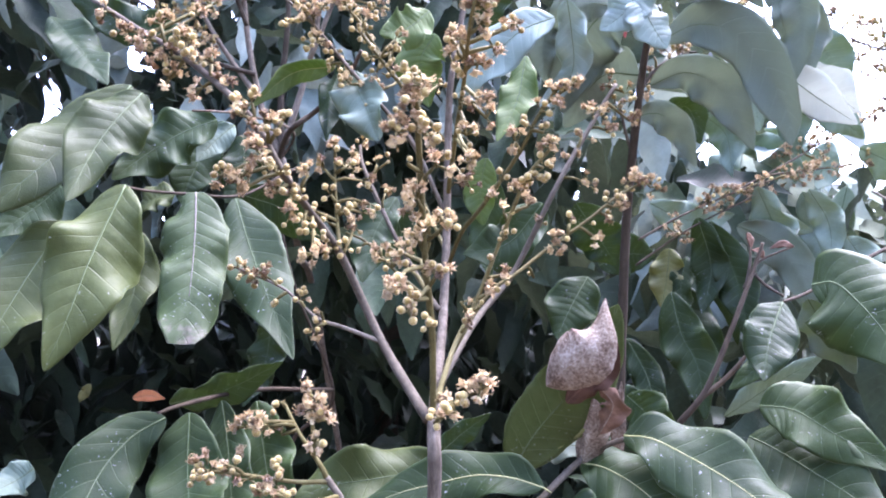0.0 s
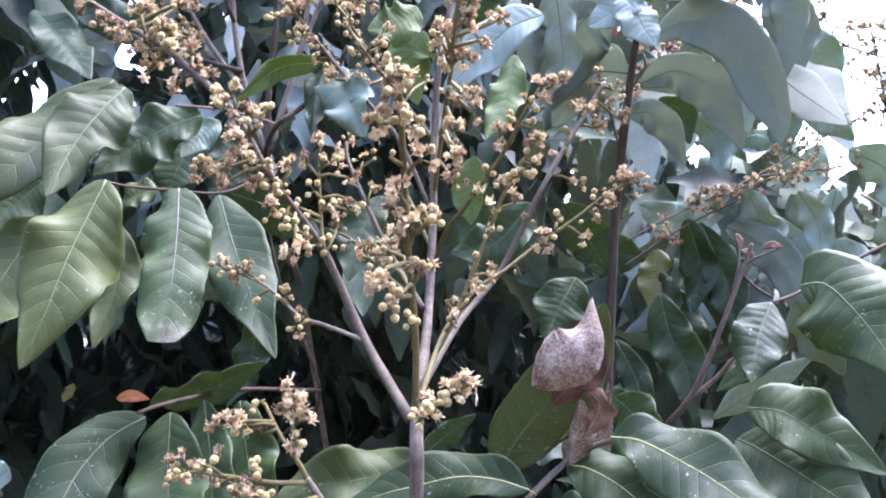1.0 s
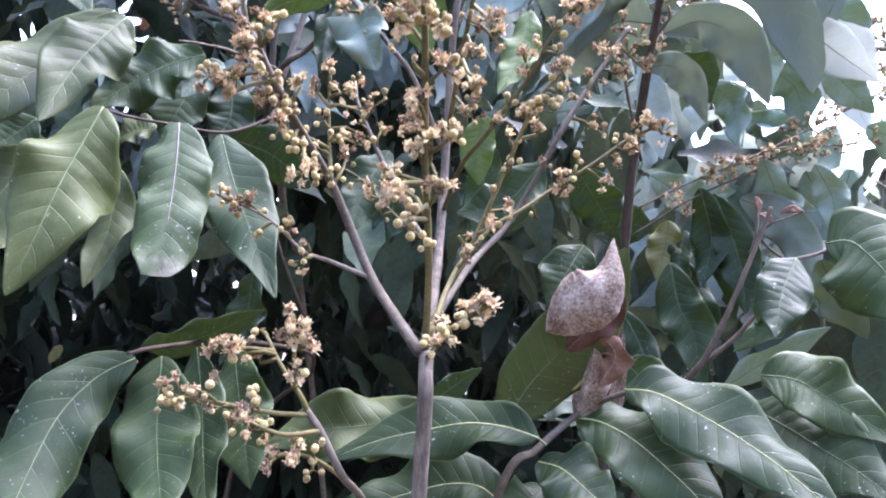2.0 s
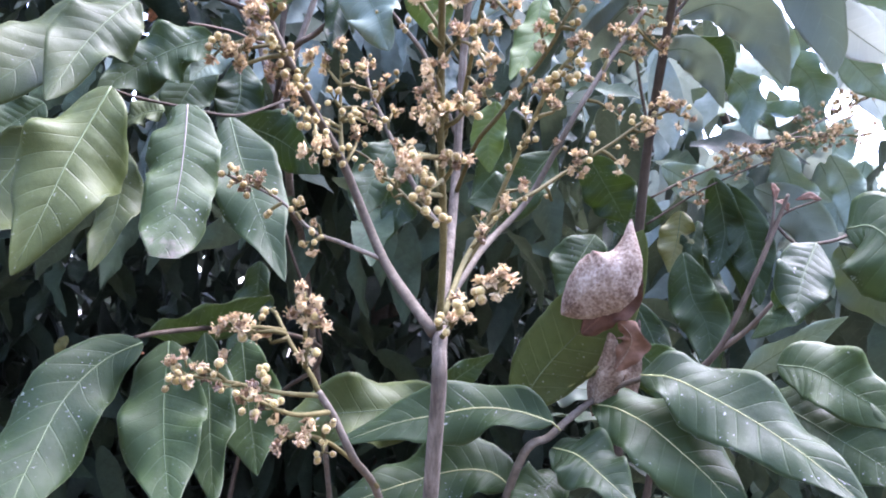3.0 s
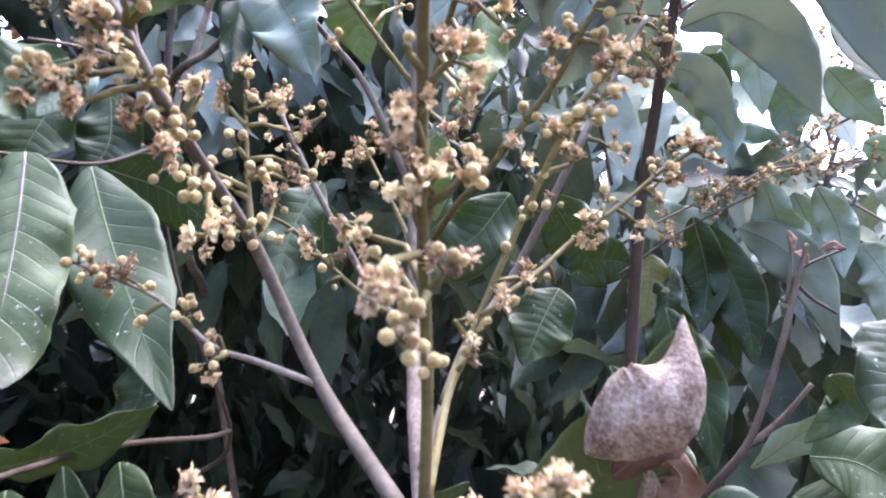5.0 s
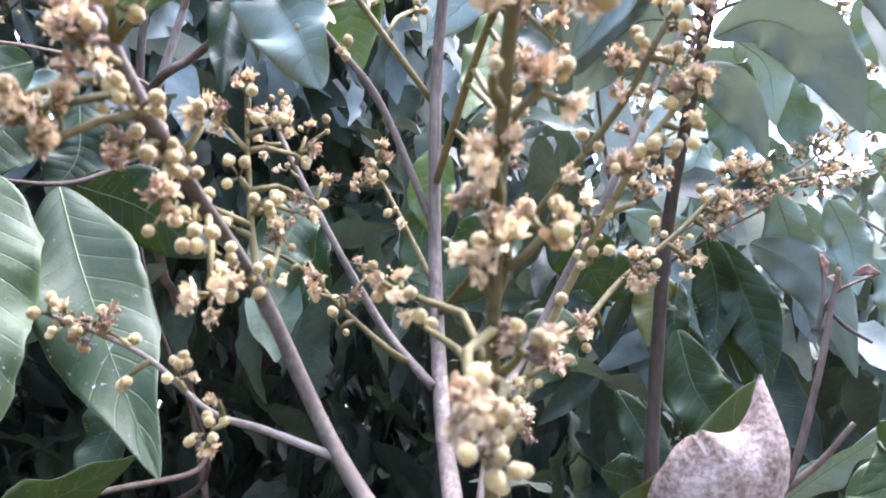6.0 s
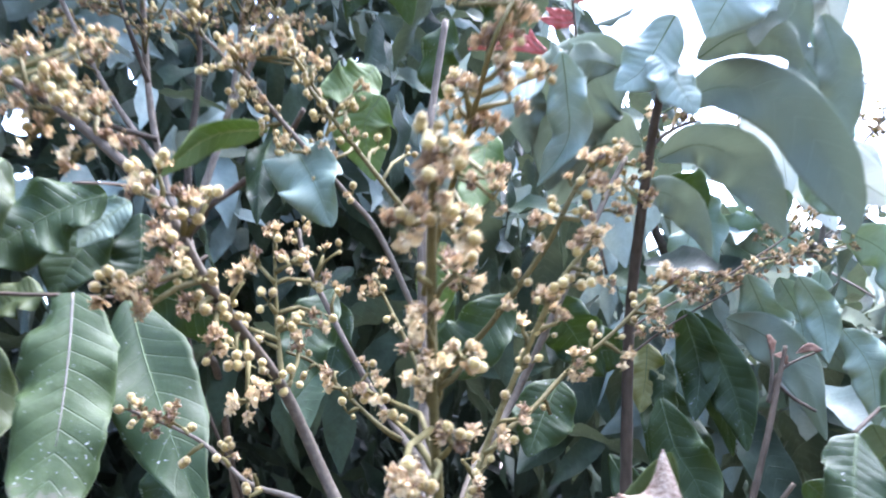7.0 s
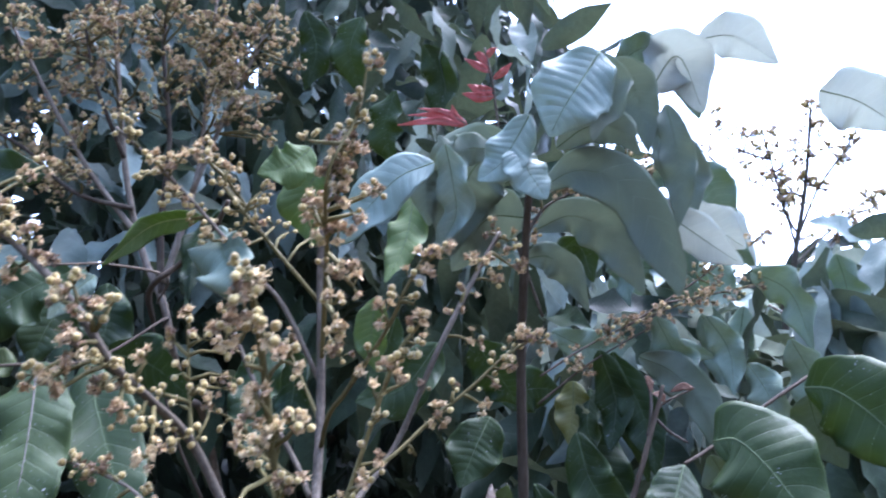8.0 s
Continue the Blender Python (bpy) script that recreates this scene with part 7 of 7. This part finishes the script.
# leaves of the bush in the middle distance; grey-green ones are coloured for haze
leaf(bush, (0.1496, 0.6260, 1.4788), (0.1631, 0.6090, 1.4433), (0.1613, 0.5920, 1.4059), 0.0245, (-0.54, -0.79, 0.28), seed=547, wave=0.17, n_u=40, n_v=5)
leaf(bush, (0.2690, 0.6606, 1.5669), (0.2915, 0.6601, 1.5769), (0.3240, 0.6610, 1.5719), 0.0239, (0.04, -0.94, -0.34), seed=548, wave=0.17, n_u=40, n_v=5, upper=LEAF_PALE_HAZED)
leaf(bush, (0.3328, 0.6979, 1.6130), (0.3486, 0.7007, 1.5813), (0.3413, 0.6840, 1.5380), 0.0348, (-0.83, -0.56, 0.01), seed=549, wave=0.17, n_u=40, n_v=5, upper=LEAF_PALE_HAZED)
leaf(bush, (0.3857, 0.7180, 1.6216), (0.3748, 0.7209, 1.5836), (0.3433, 0.7029, 1.5523), 0.0306, (-0.53, -0.70, 0.48), seed=550, wave=0.17, n_u=40, n_v=5, upper=LEAF_PALE_HAZED)
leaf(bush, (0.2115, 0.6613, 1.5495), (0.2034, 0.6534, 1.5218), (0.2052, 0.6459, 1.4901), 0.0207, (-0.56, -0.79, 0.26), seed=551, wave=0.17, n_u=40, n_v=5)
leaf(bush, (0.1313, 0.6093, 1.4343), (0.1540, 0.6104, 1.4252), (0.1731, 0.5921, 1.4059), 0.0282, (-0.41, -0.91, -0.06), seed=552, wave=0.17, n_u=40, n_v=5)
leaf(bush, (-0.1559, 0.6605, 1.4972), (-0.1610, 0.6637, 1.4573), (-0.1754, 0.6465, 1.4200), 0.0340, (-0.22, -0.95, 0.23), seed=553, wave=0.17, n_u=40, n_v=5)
leaf(bush, (0.3372, 0.7916, 1.6952), (0.3675, 0.7940, 1.6710), (0.3856, 0.7976, 1.6288), 0.0370, (-0.45, -0.80, -0.40), seed=554, wave=0.17, n_u=40, n_v=5, upper=LEAF_PALE_HAZED)
leaf(bush, (0.4099, 0.7936, 1.6831), (0.3978, 0.7963, 1.6469), (0.3674, 0.7979, 1.6227), 0.0399, (-0.63, -0.67, 0.40), seed=555, wave=0.17, n_u=40, n_v=5, upper=LEAF_PALE_HAZED)
leaf(bush, (0.3069, 0.7922, 1.6831), (0.2948, 0.7949, 1.6469), (0.3008, 0.7985, 1.6046), 0.0352, (-0.65, -0.76, -0.01), seed=556, wave=0.17, n_u=40, n_v=5, upper=LEAF_PALE_HAZED)
leaf(bush, (0.3328, 0.6217, 1.5630), (0.3381, 0.6040, 1.5339), (0.3403, 0.6074, 1.4932), 0.0324, (-0.79, -0.61, 0.04), seed=557, wave=0.17, n_u=40, n_v=5, upper=LEAF_PALE_HAZED)
leaf(bush, (0.3627, 0.6517, 1.6447), (0.3858, 0.6340, 1.6210), (0.3919, 0.6233, 1.5716), 0.0374, (-0.88, -0.43, -0.18), seed=558, upper=LEAF_PALE_HAZED, wave=0.17, n_u=40, n_v=5)
leaf(bush, (0.2545, 0.6092, 1.6036), (0.2714, 0.6153, 1.5672), (0.2773, 0.6037, 1.5226), 0.0318, (-0.78, -0.60, -0.18), seed=559, upper=LEAF_PALE_HAZED, wave=0.17, n_u=40, n_v=5)
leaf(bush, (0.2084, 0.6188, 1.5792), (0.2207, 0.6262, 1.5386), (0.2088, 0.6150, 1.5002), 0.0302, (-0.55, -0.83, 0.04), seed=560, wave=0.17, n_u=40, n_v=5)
leaf(bush, (0.4625, 0.6794, 1.6626), (0.4719, 0.6863, 1.6258), (0.4529, 0.6766, 1.5834), 0.0365, (-0.88, -0.46, 0.12), seed=561, upper=LEAF_PALE_HAZED, wave=0.17, n_u=40, n_v=5)
leaf(bush, (0.3040, 0.6250, 1.6036), (0.3218, 0.6293, 1.5751), (0.3158, 0.6172, 1.5383), 0.0268, (-0.61, -0.79, -0.01), seed=562, upper=LEAF_PALE_HAZED, wave=0.17, n_u=40, n_v=5)
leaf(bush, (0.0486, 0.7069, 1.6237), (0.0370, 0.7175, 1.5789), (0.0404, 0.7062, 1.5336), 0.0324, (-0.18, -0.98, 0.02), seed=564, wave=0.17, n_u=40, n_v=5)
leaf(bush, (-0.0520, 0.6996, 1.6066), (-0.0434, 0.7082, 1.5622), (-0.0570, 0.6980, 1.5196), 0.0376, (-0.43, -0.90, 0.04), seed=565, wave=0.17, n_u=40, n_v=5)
leaf(bush, (0.3624, 0.6038, 1.5804), (0.3794, 0.6099, 1.5440), (0.3620, 0.6001, 1.5012), 0.0365, (-0.91, -0.41, 0.02), seed=566, upper=LEAF_PALE_HAZED, wave=0.17, n_u=40, n_v=5)
leaf(bush, (0.0259, 0.7164, 1.9280), (0.0135, 0.7245, 1.8953), (0.0234, 0.7331, 1.8503), 0.0386, (-0.44, -0.88, -0.18), seed=567, wave=0.17, n_u=40, n_v=5)
leaf(bush, (-0.0329, 0.7477, 1.9522), (-0.0224, 0.7554, 1.9112), (-0.0354, 0.7651, 1.8714), 0.0351, (-0.14, -0.97, -0.20), seed=568, wave=0.17, n_u=40, n_v=5)
leaf(bush, (0.0564, 0.7010, 1.8417), (0.0444, 0.7099, 1.8049), (0.0541, 0.7170, 1.7671), 0.0359, (-0.56, -0.81, -0.16), seed=569, wave=0.17, n_u=40, n_v=5)
leaf(bush, (0.0872, 0.7170, 1.8972), (0.1031, 0.7227, 1.8631), (0.0961, 0.7328, 1.8189), 0.0348, (-0.44, -0.87, -0.22), seed=570, wave=0.17, n_u=40, n_v=5)
branch(bush, "bs6", [(0.2343, 0.6175, 1.5981), (0.2950, 0.6358, 1.6302), (0.3441, 0.6543, 1.6576), (0.4007, 0.6729, 1.6843)], 0.0010, 0.0006, BARK_DARK, "twig")
branch(bush, "bs7", [(0.2714, 0.6265, 1.6163), (0.3192, 0.6466, 1.6248), (0.3745, 0.6667, 1.6336)], 0.0010, 0.0006, BARK_DARK, "twig")
cluster("bs6", (0.2897, 0.6456, 1.6322), 0.0089, 4, 2, 0.90, 0.95, 571)
cluster("bs6", (0.2988, 0.6501, 1.6391), 0.0082, 3, 2, 0.90, 0.95, 572)
cluster("bs6", (0.3094, 0.6449, 1.6435), 0.0089, 4, 2, 0.90, 0.95, 573)
cluster("bs6", (0.3187, 0.6495, 1.6505), 0.0082, 3, 2, 0.90, 0.95, 574)
cluster("bs6", (0.3266, 0.6443, 1.6543), 0.0089, 4, 2, 0.90, 0.95, 575)
cluster("bs6", (0.3360, 0.6488, 1.6613), 0.0082, 3, 2, 0.90, 0.95, 576)
cluster("bs6", (0.3488, 0.6440, 1.6616), 0.0089, 4, 2, 0.90, 0.95, 577)
cluster("bs6", (0.3584, 0.6485, 1.6688), 0.0082, 3, 2, 0.90, 0.95, 578)
cluster("bs6", (0.3685, 0.6434, 1.6714), 0.0089, 4, 2, 0.90, 0.95, 579)
cluster("bs6", (0.3782, 0.6480, 1.6787), 0.0082, 3, 2, 0.90, 0.95, 580)
cluster("bs6", (0.3192, 0.6458, 1.6346), 0.0089, 4, 2, 0.90, 0.95, 581)
cluster("bs6", (0.3286, 0.6503, 1.6416), 0.0082, 3, 2, 0.90, 0.95, 582)
cluster("bs7", (0.3143, 0.6467, 1.6224), 0.0089, 4, 2, 0.90, 0.95, 583)
cluster("bs7", (0.3389, 0.6468, 1.6248), 0.0089, 4, 2, 0.90, 0.95, 584)
cluster("bs7", (0.3611, 0.6465, 1.6322), 0.0089, 4, 2, 0.90, 0.95, 585)
cluster("bs7", (0.2995, 0.6470, 1.6160), 0.0089, 4, 2, 0.90, 0.95, 586)
leaf(bush, (0.2289, 0.6065, 1.7048), (0.2523, 0.6080, 1.6876), (0.2584, 0.6117, 1.6493), 0.0292, (-0.46, -0.82, -0.32), seed=587, wave=0.17, n_u=40, n_v=5, upper=LEAF_PALE_HAZED, under=LEAF_PALE_HAZED)
leaf(bush, (0.2788, 0.6571, 1.6954), (0.3042, 0.6586, 1.6768), (0.3155, 0.6621, 1.6405), 0.0362, (-0.70, -0.50, -0.51), seed=588, wave=0.17, n_u=40, n_v=5, upper=LEAF_PALE_HAZED, under=LEAF_PALE_HAZED)
leaf(bush, (0.2195, 0.6303, 1.6696), (0.2390, 0.6318, 1.6516), (0.2371, 0.6156, 1.6123), 0.0301, (-0.83, -0.55, -0.11), seed=589, wave=0.17, n_u=40, n_v=5, upper=LEAF_PALE_HAZED, under=LEAF_PALE_HAZED)
leaf(bush, (0.3144, 0.7005, 1.7602), (0.3475, 0.7031, 1.7298), (0.3546, 0.7074, 1.6852), 0.0407, (-0.54, -0.76, -0.36), seed=590, wave=0.17, n_u=40, n_v=5, upper=LEAF_THIN_HAZE, under=LEAF_THIN_HAZE)
leaf(bush, (0.2758, 0.7105, 1.6637), (0.3133, 0.7110, 1.6546), (0.3463, 0.7133, 1.6268), 0.0298, (-0.20, -0.87, -0.45), seed=591, wave=0.17, n_u=40, n_v=5, upper=LEAF_PALE_HAZED, under=LEAF_PALE_HAZED)
leaf(bush, (0.3527, 0.7240, 1.7205), (0.3862, 0.7256, 1.7001), (0.3982, 0.7099, 1.6552), 0.0361, (-0.67, -0.67, -0.32), seed=592, wave=0.17, n_u=40, n_v=5, upper=LEAF_THIN_HAZE, under=LEAF_THIN_HAZE)

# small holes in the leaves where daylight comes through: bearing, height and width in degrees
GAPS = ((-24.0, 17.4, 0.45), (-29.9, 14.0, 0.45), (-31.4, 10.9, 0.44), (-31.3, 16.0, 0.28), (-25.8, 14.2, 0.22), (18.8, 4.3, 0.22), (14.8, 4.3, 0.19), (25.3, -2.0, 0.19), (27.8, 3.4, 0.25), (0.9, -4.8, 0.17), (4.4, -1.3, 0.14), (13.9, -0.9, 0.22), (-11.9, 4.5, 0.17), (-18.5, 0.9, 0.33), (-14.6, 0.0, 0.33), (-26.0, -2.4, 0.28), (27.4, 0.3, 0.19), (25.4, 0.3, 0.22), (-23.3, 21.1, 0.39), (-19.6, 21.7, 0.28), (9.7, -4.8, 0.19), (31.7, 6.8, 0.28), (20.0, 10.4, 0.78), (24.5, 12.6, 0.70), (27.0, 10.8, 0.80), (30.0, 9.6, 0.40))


# ---- masses of leaves too many to count ----
def leaf_template(nu=9, cols=(-1, -0.5, 0, 0.5, 1)):
    """Places of a folded, drooping blade one unit long and its faces."""
    n = len(cols)
    v, uv, f = [], [], []
    for i in range(nu + 1):
        u = i / nu
        w = 0.16 * math.sin(math.pi * (0.02 + 0.97 * u)) ** 0.6 * (1 - 0.5 * max(0, u - 0.75) / 0.25)
        for s in cols:
            v.append((u, s * w, 0.3 * abs(s) * w - 0.25 * u * u + 0.3 * w * abs(s) * math.sin(15 * u + (2.5 if s > 0 else 0.4))))
            uv.append((u, s * 0.5 + 0.5))
    for i in range(nu):
        for j in range(n - 1):
            a = i * n + j
            f.append((a, a + 1, a + n + 1, a + n))
    return np.array(v), np.array(uv), np.array(f)


def leaf_mass(name, places, label, category, material, seed, fine=False):
    """One object of many blades: places are (x, y, z, length)."""
    rs = np.random.RandomState(seed)
    tv, tuv, tf = leaf_template() if fine else leaf_template(5, (-1, 0, 1))
    vs, fs, us = [], [], []
    for x, y, z, ln in places:
        yaw, droop, roll = rs.uniform(0, 6.283), rs.normal(0.75, 0.6), rs.normal(0, 0.8)
        m = Euler((roll, droop, yaw)).to_matrix()
        sc = np.array(tv)
        sc[:, 1] *= rs.uniform(0.75, 1.2)
        sc[:, 2] += rs.uniform(-0.1, 0.1) * sc[:, 0] ** 2
        blade = sc * ln @ np.array(m.transposed()) + np.array((x, y, z))
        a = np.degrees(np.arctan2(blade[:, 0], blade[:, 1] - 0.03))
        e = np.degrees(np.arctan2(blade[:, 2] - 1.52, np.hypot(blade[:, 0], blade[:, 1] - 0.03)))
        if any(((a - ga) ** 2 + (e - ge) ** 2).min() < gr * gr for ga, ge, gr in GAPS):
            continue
        fs.append(tf + len(vs) * len(tv))
        vs.append(blade)
        us.append(tuv)
    me = bpy.data.meshes.new(name)
    v, f, u = np.concatenate(vs), np.concatenate(fs), np.concatenate(us)
    me.from_pydata(v.tolist(), [], f.tolist())
    lay = me.uv_layers.new(name="UVMap")
    lay.data.foreach_set("uv", u[f.ravel()].ravel())
    me.materials.append(material)
    me.shade_smooth()
    return tagged(new(name, me), label, category, kind="stuff")


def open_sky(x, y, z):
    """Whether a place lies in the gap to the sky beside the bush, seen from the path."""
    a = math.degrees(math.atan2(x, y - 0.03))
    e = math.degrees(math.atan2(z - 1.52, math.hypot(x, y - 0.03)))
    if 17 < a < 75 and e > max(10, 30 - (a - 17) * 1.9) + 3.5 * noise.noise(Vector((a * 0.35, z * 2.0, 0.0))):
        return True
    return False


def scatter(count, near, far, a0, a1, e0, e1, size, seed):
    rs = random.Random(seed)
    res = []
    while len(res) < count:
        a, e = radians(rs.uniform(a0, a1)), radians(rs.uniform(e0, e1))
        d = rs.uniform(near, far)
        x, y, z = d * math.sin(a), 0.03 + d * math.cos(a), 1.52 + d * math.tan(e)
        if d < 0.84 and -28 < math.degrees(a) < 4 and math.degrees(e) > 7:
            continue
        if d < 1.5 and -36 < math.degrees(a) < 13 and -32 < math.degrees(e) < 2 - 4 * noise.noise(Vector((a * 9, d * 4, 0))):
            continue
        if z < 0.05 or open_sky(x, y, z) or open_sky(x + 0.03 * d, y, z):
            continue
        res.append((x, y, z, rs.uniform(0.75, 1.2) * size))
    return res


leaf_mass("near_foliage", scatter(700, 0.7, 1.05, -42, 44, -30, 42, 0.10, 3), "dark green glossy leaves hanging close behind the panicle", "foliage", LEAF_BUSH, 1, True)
# hazy right and upper parts: the haze is in the leaf colour
leaf_mass("outer_foliage", scatter(260, 0.74, 1.15, 15, 42, 0, 17, 0.10, 31) + scatter(150, 0.86, 1.2, -33, -9, 9, 30, 0.10, 32) + scatter(90, 0.9, 1.3, -9, 15, 14, 32, 0.10, 33), "outer leaves with bright haze painted in as a grey-green colour", "foliage", LEAF_OUTER_HAZE, 9, True)
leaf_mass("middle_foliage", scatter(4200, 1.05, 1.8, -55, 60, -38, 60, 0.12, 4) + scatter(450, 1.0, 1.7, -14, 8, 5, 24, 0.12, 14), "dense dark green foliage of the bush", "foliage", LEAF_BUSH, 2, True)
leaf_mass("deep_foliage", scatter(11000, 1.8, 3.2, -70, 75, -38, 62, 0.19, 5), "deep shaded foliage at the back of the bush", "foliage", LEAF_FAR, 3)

# added ring of leaves, never in view, blocks low light from behind
leaf_mass("rear_foliage", scatter(8000, 2.6, 4.2, 75, 290, -32, 40, 0.26, 6), "added foliage behind the path, out of view, that cuts low light", "foliage", LEAF_FAR, 4)
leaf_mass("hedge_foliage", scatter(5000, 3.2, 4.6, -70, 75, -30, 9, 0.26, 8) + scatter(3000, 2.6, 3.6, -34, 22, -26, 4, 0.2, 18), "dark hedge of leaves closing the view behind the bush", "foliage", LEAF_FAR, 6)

# unseen leaves added overhead to keep sky light off the bush
rs = random.Random(12)
shade_canopy = [(rs.uniform(-4.0, 0.6), rs.uniform(0.85, 4.0), rs.uniform(2.7, 3.9), rs.uniform(0.15, 0.24)) for _ in range(2200)]
leaf_mass("canopy_foliage", shade_canopy, "added overhead leaves, out of view, that block light from above", "foliage", LEAF_FAR, 5)

# ---- ground ----
bm = bmesh.new()
bmesh.ops.create_grid(bm, x_segments=60, y_segments=60, size=400)
for v in bm.verts:
    if v.co.length < 380:
        v.co.z = 0.02 * noise.noise(v.co * 0.3)
tagged(part("ground", bm, SOIL), "dry brown earth under the bush", "ground", kind="structure")


# ---- unseen wood, added to carry the crown ----
def crown_tree(at, height, seed):
    """A trunk with forking limbs up into the leaves."""
    rnd = random.Random(seed)
    tree = thing("added_tree", at, "added tree with a dark trunk and rising limbs under the leaf masses", "tree", "orchard trees")
    line = glide([(0, 0, -0.05), (0.05, 0.02, height * 0.3), (rnd.uniform(-0.1, 0.1), 0.05, height * 0.6)], 14)
    bm = bmesh.new()
    tube(bm, line, 0.075, 0.045, 12, 0.12)
    part("trunk", bm, BARK_DARK, tree)
    for k in range(7):
        a = k * 2.4 + seed
        root = line[8 + k % 7]
        end = root + Vector((math.cos(a) * rnd.uniform(0.6, 1.1), math.sin(a) * rnd.uniform(0.5, 0.9), rnd.uniform(0.5, 1.2)))
        bm = bmesh.new()
        tube(bm, glide([root, (root + end) * 0.5 + Vector((0, 0, -0.1)), end], 10), 0.035, 0.008, 8, 0.15)
        part("limb", bm, BARK_DARK, tree)
    return tree


crown_tree((-1.9, 2.5, 0.0), 3.2, 1)
crown_tree((-0.3, 2.6, 0.0), 3.2, 2)
crown_tree((1.4, 2.3, 0.0), 2.2, 3)
crown_tree((2.8, -1.4, 0.0), 3.0, 4)
crown_tree((-2.9, -1.3, 0.0), 3.0, 5)
